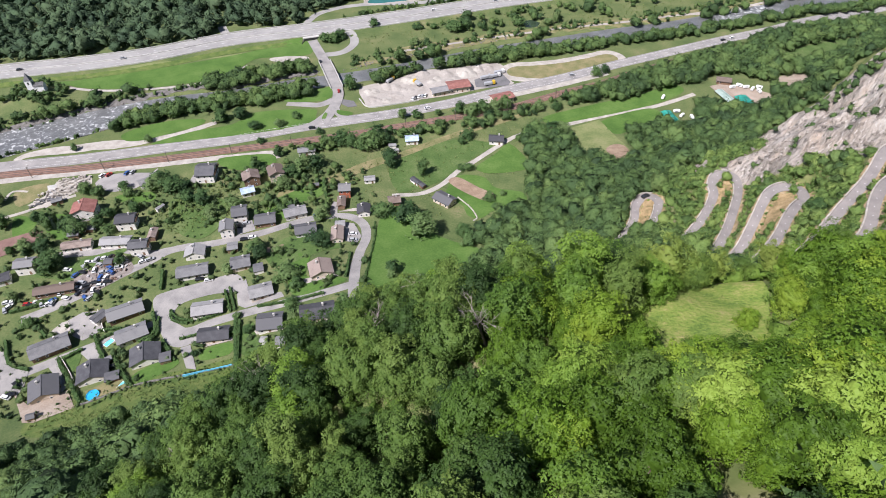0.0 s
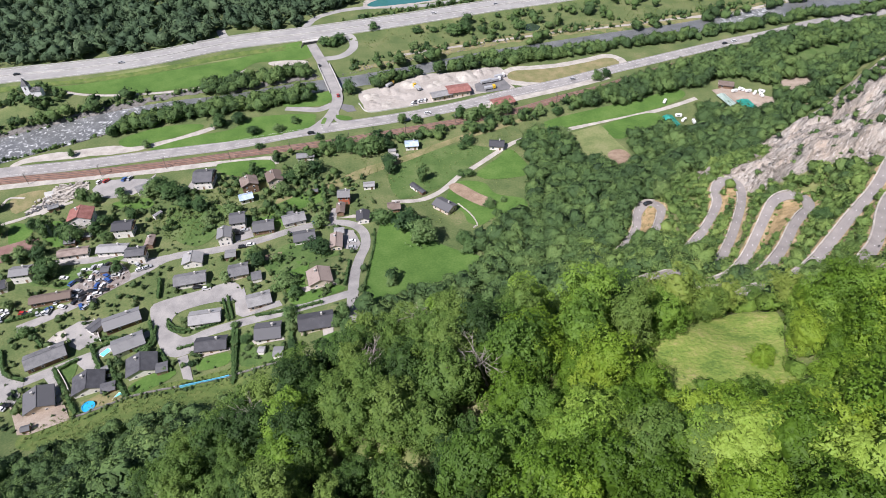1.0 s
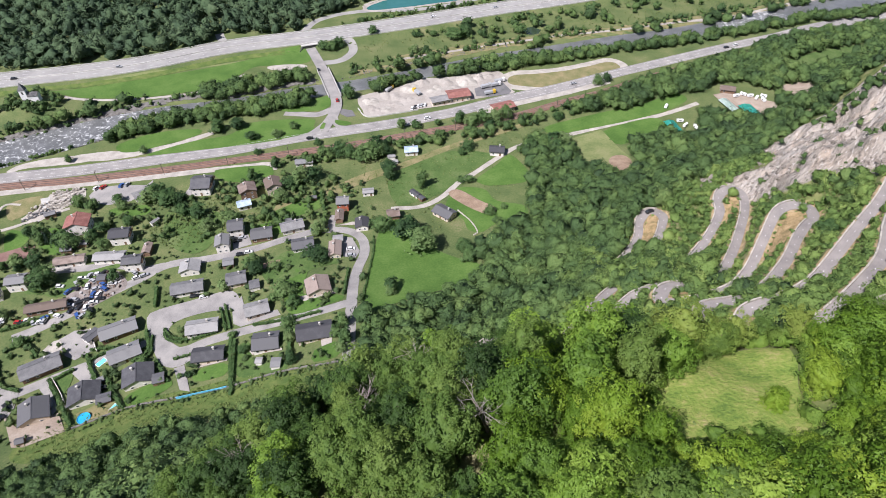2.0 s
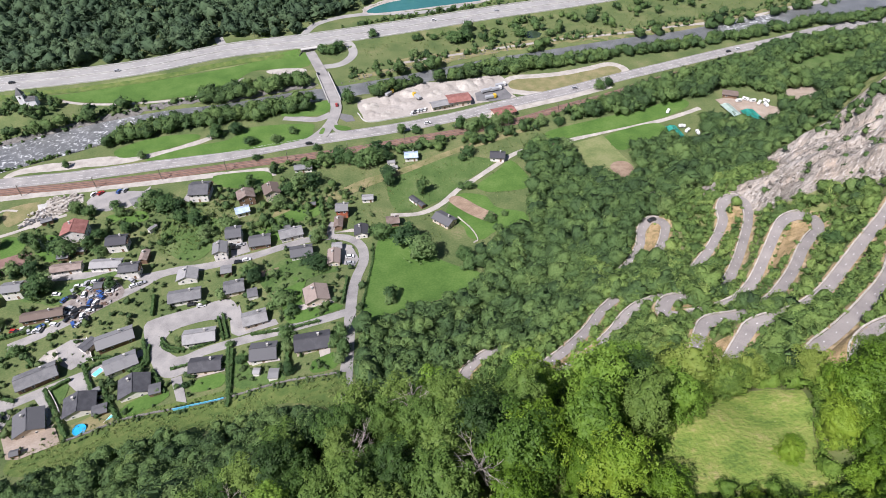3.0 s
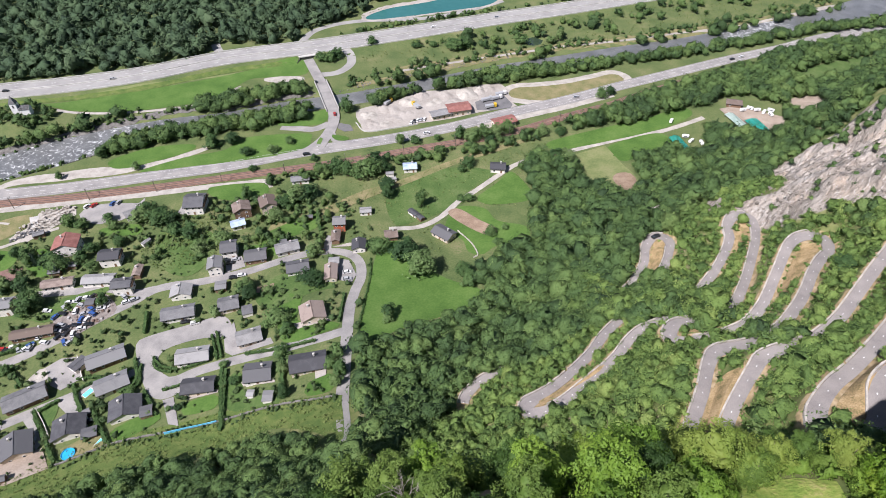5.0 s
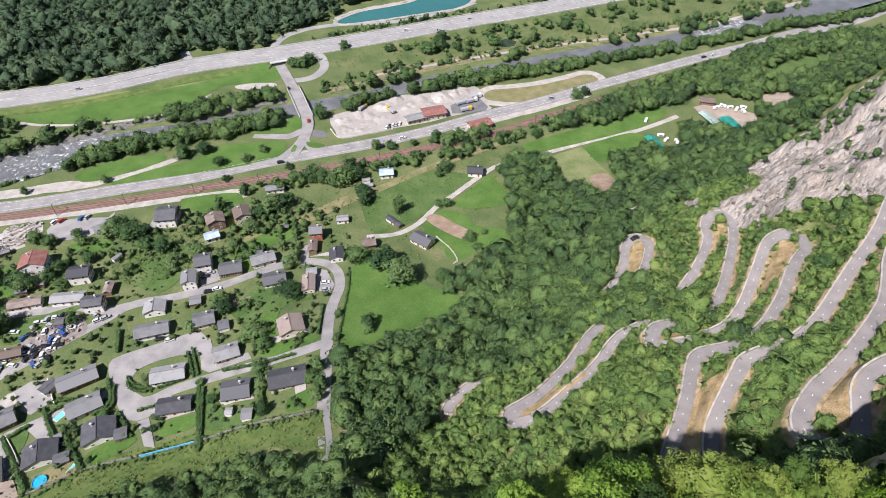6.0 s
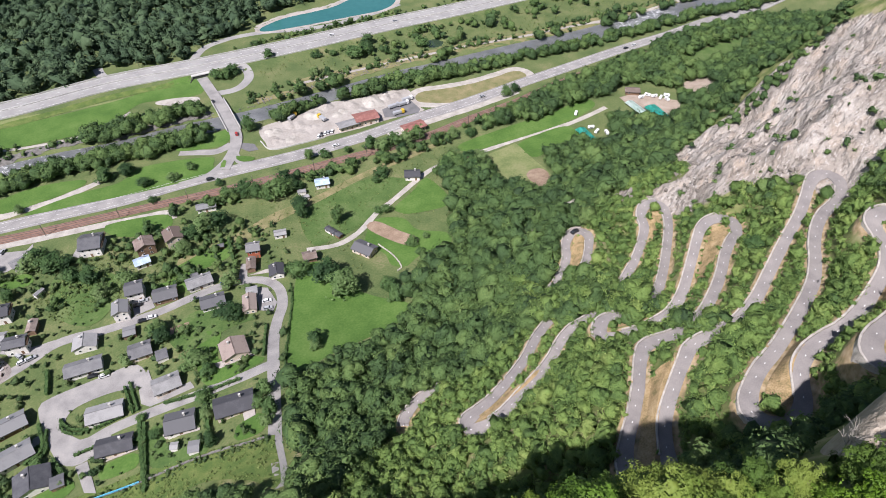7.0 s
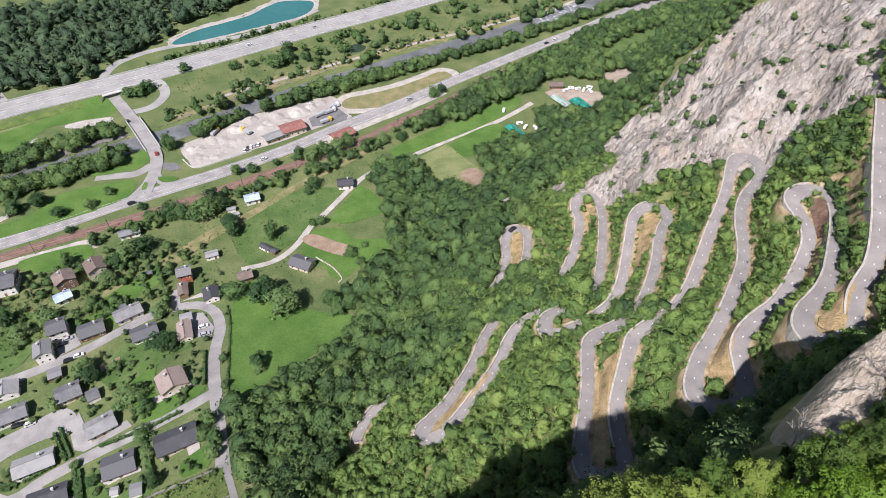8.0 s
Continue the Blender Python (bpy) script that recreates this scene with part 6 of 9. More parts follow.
bank = resampled([(141, 149), (139.5, 142), (137.5, 136.5), (131.5, 130), (127, 124.6), (122.5, 119), (116.5, 112.4)], 1.3)
forest("thicket", bank[:, 0] + rng.uniform(-0.5, 0.5, len(bank)), bank[:, 1] + rng.uniform(-0.5, 0.5, len(bank)), rng.uniform(2.6, 3.8, len(bank)), MID, LEAF_FOREST, "row of dark green oaks on the bank below the highest leg")
UPPER_WOOD = [(118, 205), (150, 196), (172, 205), (190, 186), (230, 190), (250, 140), (200, 70), (140, 60), (128, 100), (134, 130), (140, 165), (128, 180)]
x, y = scattered(32, UPPER_WOOD, 4.0, clear=(ROCK_CLIFF,), lines=[(OPEN_LINE, 5.6)])
forest("wood", x, y, rng.uniform(4.0, 6.5, len(x)), MID, LEAF_FOREST, "bright green broadleaf wood above the road")
x, y = scattered(33, ROCK_CLIFF, 4.6, keep=lambda x, y, r: r.uniform(size=x.shape) < 0.1 + 0.3 * (y < 215) + 0.35 * (np.sin(x * 0.09) * np.sin(y * 0.11 + 1) > 0.55), lines=[(HILL_LINE, 5)])
forest("crag_shrubs", x, y, rng.uniform(1.2, 3.6, len(x)), SHRUB, LEAF_FOREST, "small dark shrubs rooted in the pale crags")
# the shaded face of the ridge and the trees at its foot
OVERGROWN = [[(-38.1, 126.8), (-29.0, 138.2), (-14.4, 152.3), (2.5, 166.5), (19.5, 182.2), (12.8, 161.9), (-4.5, 146.5), (-18.9, 127.0), (-24.7, 119.2)],
             [(60.3, 224.1), (81.7, 197.3), (74.7, 165.9), (55.1, 175.1), (40.9, 187.5), (50.1, 210.5)],
             [(52.3, 219.5), (67.5, 204.3), (64.1, 180.7), (56.6, 184.4), (44.0, 188.1)],
             [(72.3, 204.8), (88.2, 189.0), (87.9, 170.1), (77.6, 153.0), (71.6, 168.1), (65.8, 182.5)],
             [(94.6, 203.6), (99.0, 191.6), (89.9, 172.3), (78.6, 170.9), (75.1, 159.1), (80.2, 147.9), (88.2, 154.9), (88.0, 166.6)],
             [(85.5, 148.3), (89.9, 132.3), (97.5, 133.9), (109.4, 142.5), (102.8, 130.5), (93.3, 125.0), (83.9, 120.1), (78.2, 129.7)],
             [(79.0, 128.5), (99.1, 126.6), (92.9, 115.2), (77.3, 107.8), (73.3, 113.9)],
             [(109.6, 135.5), (124.9, 139.5), (110.2, 121.1), (95.8, 113.4)],
             [(56.8, 178.1), (66.7, 138.7), (58.4, 121.6), (37.7, 138.7)],
             [(28.9, 183.9), (54.2, 226.8), (74.8, 242.1), (82.2, 247.9), (72.1, 211.0), (51.1, 188.7), (31.3, 173.9)],
             [(146.5, 153.2), (141.2, 139.4), (121.7, 119.8), (106.4, 107.6), (118.0, 122.2), (124.7, 133.8)],
             [(7.2, 161.8), (20.3, 164.7), (36.5, 170.9), (55.0, 183.4), (63.3, 189.6), (59.1, 198.4), (44.0, 193.5), (23.4, 183.5), (8.7, 175.3)],
             [(93.4, 110.1), (100.3, 110.6), (102.2, 108.6), (93.4, 101.6), (84.6, 89.6), (81.8, 92.4)]]
for k, outline in enumerate(OVERGROWN):
    x, y = scattered(60 + k, outline, 3.3, keep=lambda x, y, r: (nearest(x, y, OPEN_LINE)[0] > 4.9) & ~wall_foot(x, y), clear=tuple(HAIRPIN_ISLANDS) + (SCORCHED,), lines=[(HILL_LINE, 1.9), (OPEN_LINE, 4.3)])
    forest("thicket", x, y, rng.uniform(3.6, 6.4, len(x)) * (1.35 if k in (0, 1, 2, 3, 9, 11) else 1.0), MID, LEAF_FOREST if k in (0, 1, 9, 11) else LEAF_SCRUB, "thick growth of oak and hazel that overhangs the hill road")
x, y = scattered(57, HILLSIDE + [(-40, 110)], 2.5, keep=lambda x, y, r: (nearest(x, y, HILL_LINE[closed])[0] < 4.4) & ~wall_foot(x, y), clear=tuple(HAIRPIN_ISLANDS), lines=[(HILL_LINE, 1.7), (OPEN_LINE, 4.6)])
forest("thicket", x, y, rng.uniform(3.6, 5.6, len(x)), MID, LEAF_FOREST, "oak and hazel that close over the hill road")
SPUR_FOOT = [(40, 62), (47, 68), (56, 74), (66, 81), (78, 88), (90, 91), (95, 86), (88, 84), (76, 81), (66, 77), (57, 72), (48, 66), (43, 62)]
x, y = scattered(58, SPUR_FOOT, 2.6, lines=[(HILL_LINE, 4.6)])
forest("thicket", x, y, rng.uniform(3.0, 5.4, len(x)), MID, LEAF_FOREST, "dark thicket in the shade below the rocky spur")
x, y = scattered(39, ROCK_SPUR, 2.6, keep=lambda x, y, r: r.uniform(size=x.shape) < 0.16)
forest("thicket", x, y, rng.uniform(1.0, 2.4, len(x)), MID, LEAF_FOREST, "dark bushes on the shaded side of the rocky spur")
DARK_SLOPE = [(56, 80), (62, 98), (75, 98), (90, 92), (98, 90), (88, 86), (78, 84), (66, 79)]
x, y = scattered(36, DARK_SLOPE, 3.2, lines=[(HILL_LINE, 3.6)])
forest("wood", x, y, rng.uniform(2.6, 5.0, len(x)), MID, LEAF_FOREST, "shady thicket below the rocky spur")
CRAG_EDGE = [(140, 268), (150, 284), (154, 293), (170, 298), (186, 301), (201, 305), (212, 298), (226, 296), (262, 340), (250, 376), (205, 322), (186, 311), (150, 302), (136, 280)]
x, y = scattered(37, CRAG_EDGE, 3.8, keep=lambda x, y, r: r.uniform(size=x.shape) < 0.9, clear=(ROCK_CLIFF,))
forest("wood", x, y, rng.uniform(3.5, 7.0, len(x)), MID, LEAF_FOREST, "young wood pressed against the crags")
CRAG_RIM = [(176.7, 292.9), (188.6, 298.4), (205.0, 295.2), (220.7, 294.6), (223.2, 291.2), (203.6, 284.8), (186.0, 282.7), (174.7, 281.3)]
x, y = scattered(38, CRAG_RIM, 3.4)
forest("wood", x, y, rng.uniform(2.5, 5.0, len(x)), MID, LEAF_FOREST, "low oaks along the edge of the crags")
RIDGE_FACE = [(-200, 60), (-190, 104), (-150, 112), (-115, 126), (-90, 128), (-60, 134), (-45, 124), (-28, 112), (10, 92), (40, 82), (56, 78), (46, 66), (10, 62), (-20, 58), (-44, 44), (-60, 10), (-150, 0)]
x, y = scattered(14, RIDGE_FACE, 5.2, lines=[(resampled(VILLAGE_ROAD, 3), 6)])
forest("wood", x, y, rng.uniform(5.5, 10.5, len(x)), FINE, LEAF_FOREST, "steep broadleaf wood below the ridge")
# the woods that go on behind and beside the ridge
for seed, outline in ((91, [(-70, -70), (150, -70), (175, 50), (62, 44), (56, 13), (-52, 13)]), (92, [(-370, -60), (-70, -70), (-60, 0), (-150, -2), (-200, 60), (-330, 75)])):
    x, y = scattered(seed, outline, 6.0)
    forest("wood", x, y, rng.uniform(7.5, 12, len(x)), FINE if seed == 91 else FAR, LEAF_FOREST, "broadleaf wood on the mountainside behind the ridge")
# river banks and the woods in the east
for seed, lo, hi, gap, x0, x1, words in ((15, -23, -12, 3.0, -232, -112, "row of broadleaf trees on the river bank"), (16, -23, -12, 3.2, -70, 60, "belt of trees between river and road"), (23, -24, -15, 3.2, 60, 400, "low belt of trees beside the dark river"),
                                         (17, 10, 24, 3.4, -190, -118, "clump of trees on the stony river bank"), (18, 8, 12, 7, -80, 330, "thin bushes along the river dyke"), (22, 17, 25, 7.5, -335, -235, "thin trees above the stony river bank")):
    x, y = along(seed, RIVER_LINE, lo, hi, gap, x0, x1, clear=(YARD,))
    forest("riverside_trees", x, y, rng.uniform(5.5, 10.5, len(x)) * (0.8 if seed == 23 else 1), MID, LEAF_FOREST, words)
x, y = scattered(19, WOOD_EAST, 4.6, clear=(FIELD_EAST, QUARRY_EAST, HARD_EAST, *CAMP_GROUNDS), lines=[(resampled(MAIN_ROAD, 4), 8), (resampled(RAIL, 4), 5)])
forest("wood", x, y, rng.uniform(6, 10.5, len(x)), MID, LEAF_FOREST, "dark broadleaf wood between the road and the crags")

CRAG_FOOT = [(150, 300), (186, 309), (205, 320), (250, 376), (330, 446), (420, 526), (345, 545), (295, 440), (258, 414), (230, 394), (216, 378), (200, 368), (178, 352), (150, 334)]
x, y = scattered(21, CRAG_FOOT, 4.6, clear=(HARD_EAST, QUARRY_EAST, ROCK_CLIFF, WOOD_SLOPE, *CAMP_GROUNDS))
forest("wood", x, y, rng.uniform(5, 9.5, len(x)), MID, LEAF_FOREST, "broadleaf wood along the foot of the crags")

# trees that stand alone or in gardens
KINDS = [tree_thing(400 + k, 0.42, 1.0, 1000, 0.042, LEAF_TREE, "garden_tree", 40, 0.2, core=0.86, small=1.25) for k in range(5)]
for k in KINDS:
    tagged(k, "leafy green broadleaf tree in rough grass", "tree", "trees of the valley")
for n, (x, y, r, h) in enumerate(TREES_A + TREES_B + TREES_C + TREES_D + TREES_E):
    z = float(height(np.array([x]), np.array([y]))[0])
    k = KINDS[n % 5]
    m = Matrix.LocRotScale((x, y, z), Euler((0, 0, n * 1.9)), (r / 0.46, r / 0.46, h))
    ob = k if n < 5 else copy_thing(k, Matrix.Identity(4))
    ob.matrix_basis = m

# trees beside the hill road
HILL_TREES_A = [(80.4, 155.1, 4, 5), (77.3, 159.7, 3.5, 5), (79.7, 137.2, 3, 4), (73.7, 135.9, 2, 3), (84.2, 136.1, 3, 5), (85.8, 135.0, 3, 5), (110.2, 120.4, 5, 8), (109.6, 123.2, 5, 7), (102.2, 129.6, 4, 5), (137.7, 168.1, 3, 5), (119.1, 183.7, 2.2, 3), (82.1, 137.9, 3, 4), (78.4, 196.8, 3, 6), (73.0, 203.6, 3, 5), (118.1, 166.8, 4, 6), (117.4, 160.6, 3.5, 5), (47.3, 159.2, 2, 3), (40.9, 154.8, 2, 3), (40.1, 140.9, 2, 3), (58.2, 176.1, 2, 3), (70.7, 175.9, 3, 5)]
HILL_TREES_B = [(96.6, 172.3, 2.5, 3), (91.0, 181.1, 4, 6), (85.8, 174.0, 3.5, 5), (109.5, 201.3, 2.5, 4), (105.7, 185.3, 3, 5), (96.5, 138.7, 3, 4), (98.8, 147.1, 3, 5), (112.7, 134.8, 4, 5), (107.6, 124.4, 4, 6), (108.6, 107.2, 5, 8), (119.1, 120.1, 5, 8), (127.3, 127.0, 4, 7), (88.7, 102.5, 3, 3), (86.9, 92.2, 4, 4), (87.0, 96.0, 3, 3), (93.4, 111.4, 2.5, 3), (85.5, 87.1, 3.5, 3), (82, 88, 3, 4), (80, 86, 3, 3)]
for n, (x, y, r, h) in enumerate(HILL_TREES_A + HILL_TREES_B):
    if nearest(x, y, OPEN_LINE)[0][0] < r + 1.2:
        continue
    ob = copy_thing(KINDS[n % 5], Matrix.Identity(4))
    ob.matrix_basis = Matrix.LocRotScale((x, y, float(height(np.array([x]), np.array([y]))[0])), Euler((0, 0, n * 2.3)), (r / 0.46, r / 0.46, h))
    tagged(ob, "bushy green oak beside the hill road", group="trees beside the hill road")

# the trees of the ridge
RIDGE_WOOD = [(-52, 18), (-44, 42), (-26, 51), (-10, 57), (6, 60), (24, 62), (44, 63), (49, 58), (54, 51), (62, 44), (56, 16), (30, 14), (-30, 14)]
RIDGE_KINDS = []
for k in range(8):
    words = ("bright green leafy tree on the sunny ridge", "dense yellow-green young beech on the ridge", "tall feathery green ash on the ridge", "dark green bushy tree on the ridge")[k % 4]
    mat = (LEAF_RIDGE, LEAF_BEECH, LEAF_RIDGE, LEAF_SHADE_DARK if k < 4 else LEAF_SHADY)[k % 4]
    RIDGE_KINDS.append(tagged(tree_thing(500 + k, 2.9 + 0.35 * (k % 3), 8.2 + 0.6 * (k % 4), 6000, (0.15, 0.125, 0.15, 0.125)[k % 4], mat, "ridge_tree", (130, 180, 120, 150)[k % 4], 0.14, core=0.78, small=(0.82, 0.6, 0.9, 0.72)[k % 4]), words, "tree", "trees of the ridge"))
MEADOW_FOOT = [(9, 30), (45, 30), (45, 41), (38.5, 44.5), (35.2, 42.6), (33.4, 40.2), (28.8, 41.2), (23.2, 41.2), (17, 40.4), (9, 40.5)]
x, y = scattered(20, RIDGE_WOOD, 4.6, keep=lambda x, y, r: ~((x > 47) & (y > 52)), clear=(RIDGE_MEADOW, MEADOW_FOOT, [(9.5, 48), (11, 53), (16, 53), (17, 47)], [(1.5, 51), (1.5, 57), (6, 57), (6, 51)]))
crest = [(25.3, 58.2), (21, 59.5), (17, 57), (13.2, 58.5), (9.5, 56), (7, 58.5), (0.2, 57), (-3.4, 58), (-7, 55.5), (-11.5, 56.5), (29.5, 60.5), (33.5, 60), (23, 62.5), (15, 62), (7.5, 62), (0, 61.5), (-8, 60), (37.5, 60.5),
         (8, 52.5), (-1.5, 52), (-15.5, 53), (-19, 50.5), (27.5, 62.8), (19.5, 63.5), (-22.5, 47), (-26, 44)]
x, y = np.append([p[0] for p in crest], x), np.append([p[1] for p in crest], y)
x, y = np.append(x, (40.4, 41.3, 42, 40.6, 43, 38.5, 43, 32.4, 31.0, 19.8, 21.4)), np.append(y, (42.5, 46.5, 51, 51.8, 45.5, 57, 56, 47.4, 45.9, 47.2, 49.6))
z = height(x, y)
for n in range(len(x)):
    # towards the left, shade is put in by choosing darker leaf kinds
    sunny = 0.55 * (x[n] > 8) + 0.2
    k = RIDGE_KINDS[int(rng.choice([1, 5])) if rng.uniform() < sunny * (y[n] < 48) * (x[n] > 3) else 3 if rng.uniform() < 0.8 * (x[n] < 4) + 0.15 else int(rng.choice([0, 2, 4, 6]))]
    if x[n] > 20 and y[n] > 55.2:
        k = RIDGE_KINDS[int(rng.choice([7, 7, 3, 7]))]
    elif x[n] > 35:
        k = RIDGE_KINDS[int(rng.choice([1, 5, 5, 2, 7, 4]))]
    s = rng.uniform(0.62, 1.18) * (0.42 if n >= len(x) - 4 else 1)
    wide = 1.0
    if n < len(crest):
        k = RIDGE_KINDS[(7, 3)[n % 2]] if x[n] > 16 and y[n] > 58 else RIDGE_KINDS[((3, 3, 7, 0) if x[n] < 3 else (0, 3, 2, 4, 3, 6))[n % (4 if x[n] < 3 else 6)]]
        top = np.interp(x[n], (-26, -19, -13, -8, -2, 6, 16, 24, 34, 42), (157.5, 160, 159.3, 160.5, 162, 163, 166.5, 169.3, 167, 164.5))
        top -= (1.7 if x[n] > 28 else 2.6) * max(0, y[n] - 57.5)
        s = float(np.clip((top + rng.uniform(-1.2, 0.4) - z[n]) / 8.3, 0.6, 2.0))
        wide = 1.15 / max(s, 0.9) ** 0.5
    elif y[n] > 57:
        s = float(np.clip((np.interp(x[n], (16, 21, 26, 30, 38, 46, 58), (155, 157, 160.5, 166, 165.5, 162.5, 161)) - z[n]) / 8.8, 0.35, s))
    m = Matrix.LocRotScale((x[n], y[n], z[n] - 0.5), Euler((0, 0, rng.uniform(0, 6.28))), (s * wide, s * wide, s * (rng.uniform(0.85, 1.12) if n >= len(crest) else 1)))
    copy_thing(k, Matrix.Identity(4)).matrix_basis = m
for k, (x, y) in zip(RIDGE_KINDS, ((-34, 30), (44, 30), (-18, 40), (50, 50), (30, 12), (38, 22), (2, 30), (-8, 20))):
    k.matrix_basis = pose(x, y, float(height(np.array([x]), np.array([y]))[0]) - 0.5)


# low trees between the crest and the bare spur, and along the side of the clearing
for n, (x, y, s) in enumerate(((46.5, 58.5, 0.42), (49, 56.5, 0.5), (50.5, 59.4, 0.36), (53, 57.6, 0.46), (54.6, 60.2, 0.34), (56.5, 58, 0.48), (59.5, 60, 0.4), (47.5, 54.6, 0.55), (62, 61.4, 0.38), (65.5, 62, 0.42), (52, 55, 0.52), (68.5, 64, 0.34), (38.9, 49.6, 0.55), (38.2, 46.4, 0.5), (37.5, 43.4, 0.42), (39.3, 52.2, 0.6), (40.2, 48, 0.6), (38.6, 54.6, 0.5))):
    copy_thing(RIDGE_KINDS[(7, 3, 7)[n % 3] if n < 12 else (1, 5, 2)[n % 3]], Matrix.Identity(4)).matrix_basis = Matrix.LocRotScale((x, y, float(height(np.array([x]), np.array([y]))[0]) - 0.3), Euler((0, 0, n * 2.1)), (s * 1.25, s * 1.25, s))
# young trees that grow up to the lower edge of the clearing, lower towards it
x, y = scattered(41, MEADOW_FOOT, 2.7)
z = height(x, y)
for n in range(len(x)):
    tall = np.interp(y[n], (30, 34, 37, 40, 42), (10.5, 8.0, 5.0, 2.3, 1.6)) + 3.2 * (x[n] > 33.5)
    s = float(min(tall, 9.5)) / 9.2 * rng.uniform(0.8, 1.08)
    wide = s * rng.uniform(1.0, 1.25) + 0.08
    k = RIDGE_KINDS[int(rng.choice([1, 5, 1, 5, 0, 2, 4, 3]))]
    copy_thing(k, Matrix.Identity(4)).matrix_basis = Matrix.LocRotScale((x[n], y[n], z[n] - 0.3), Euler((0, 0, rng.uniform(0, 6.28))), (wide, wide, s))
x, y = scattered(35, RIDGE_WOOD, 2.0, keep=lambda x, y, r: (r.uniform(size=x.shape) < np.where(x < 9, 0.5, 0.75)) & (y > 24), clear=(RIDGE_MEADOW,))
forest("ridge_bushes", x, y, np.where(inside(x, y, MEADOW_FOOT), np.interp(y, (36, 41), (2.2, 1.0)), rng.uniform(1.2, 2.8, len(x))), FINE_BUSH, LEAF_UNDERGROWTH, "low bushes under the trees and round the clearing on the ridge")

x, y = scattered(40, RIDGE_MEADOW, 0.75, keep=lambda x, y, r: r.uniform(size=x.shape) < 0.3 + 0.4 * (np.sin(x * 0.9 + y * 0.4) * np.sin(y * 1.1 - x * 0.3) > 0.2))
forest("tall_grass", x, y, rng.uniform(0.15, 0.42, len(x)), TUFT, LEAF_TUSSOCK, "uneven tufts of grass in the clearing on the ridge")
for outline in ([(10.6, 49.6), (12.2, 51.6), (14.4, 51), (14, 49.4), (12, 48.8)], [(2.4, 53), (3.2, 55.4), (4.9, 55.6), (4.8, 53.6), (3.7, 52.6)]):
    structure(drape("bare_patch", outline, DIRT, 0.3, 1.0), "bare tan earth on the crest of the ridge", "ground cover")


def bare_tree(seed, h):
    """A dead tree: a bleached trunk that forks again and again into thin twigs."""
    rg = np.random.default_rng(seed)
    root = new("dead_tree")
    stems, twigs = bmesh.new(), bmesh.new()

    def grow(bm, p, way, length, r, depth):
        q = p + way * length
        u = way.orthogonal().normalized()
        v = way.cross(u)
        rings = [[bm.verts.new(o + (u * math.cos(k * 1.571) + v * math.sin(k * 1.571)) * rad) for k in range(4)] for o, rad in ((p, r), (q, r * 0.6))]
        for k in range(4):
            bm.faces.new((rings[0][k], rings[0][(k + 1) % 4], rings[1][(k + 1) % 4], rings[1][k]))
        if depth:
            for _ in range(3 if depth > 1 else 4):
                w = (way + Vector(rg.normal(size=3)) * 0.5 + Vector((0, 0, 0.12))).normalized()
                grow(stems if depth > 2 else twigs, p + (q - p) * rg.uniform(0.55, 1), w, length * rg.uniform(0.55, 0.8), r * 0.55, depth - 1)
    grow(stems, Vector((0, 0, -0.6)), Vector((0.1, 0.05, 1)).normalized(), h * 0.42, 0.16, 4)
    part("trunk", stems, DEADWOOD, root)
    tagged(part("branchwork", twigs, DEADWOOD, root), "bleached bare twigs", kind="stuff")
    return tagged(root, "bleached leafless dead tree among green crowns", "tree", "dead trees of the ridge")


dead = bare_tree(71, 8.5)
for k, (x, y, s) in enumerate(((-11, 46, 1.0), (-22, 41, 1.05), (3, 42, 1.1), (52, 57, 0.95), (57, 60, 1.0), (-30, 36, 0.9), (46, 61, 0.8), (-4, 51, 0.9))):
    m = Matrix.LocRotScale((x, y, float(height(np.array([x]), np.array([y]))[0])), Euler((0.1 * (k % 3), 0.08, k * 2.1)), (s, s, s))
    (dead if k == 0 else copy_thing(dead, Matrix.Identity(4))).matrix_basis = m

# ---- village details ----


def ground_z(x, y):
    return float(height(np.array([float(x)]), np.array([float(y)]))[0])


def hedge(points, wide=1.2, tall=1.8, label="clipped dark green garden hedge"):
    """A hedge: a rough body along a line, covered in leaf sprays."""
    rg = np.random.default_rng(int(abs(points[0][0] * 10)))
    line = resampled(points, 0.9)
    z = height(line[:, 0], line[:, 1])
    lumps = np.column_stack([line + rg.normal(size=line.shape) * 0.12, z + tall * 0.55, np.full(len(line), wide * 0.75)])
    v = np.concatenate([leaf_shell(rg, lumps, len(line) * 30, 0.24), core_shell(lumps, 0.85, 1), core_shell(np.column_stack([line, z + 0.25, np.full(len(line), wide * 0.6)]), 0.85, 1)])
    ob = mesh_object("hedge", v, np.arange(len(v)).reshape(-1, 3), HEDGE)
    return tagged(ob, label, "hedge", "garden hedges")


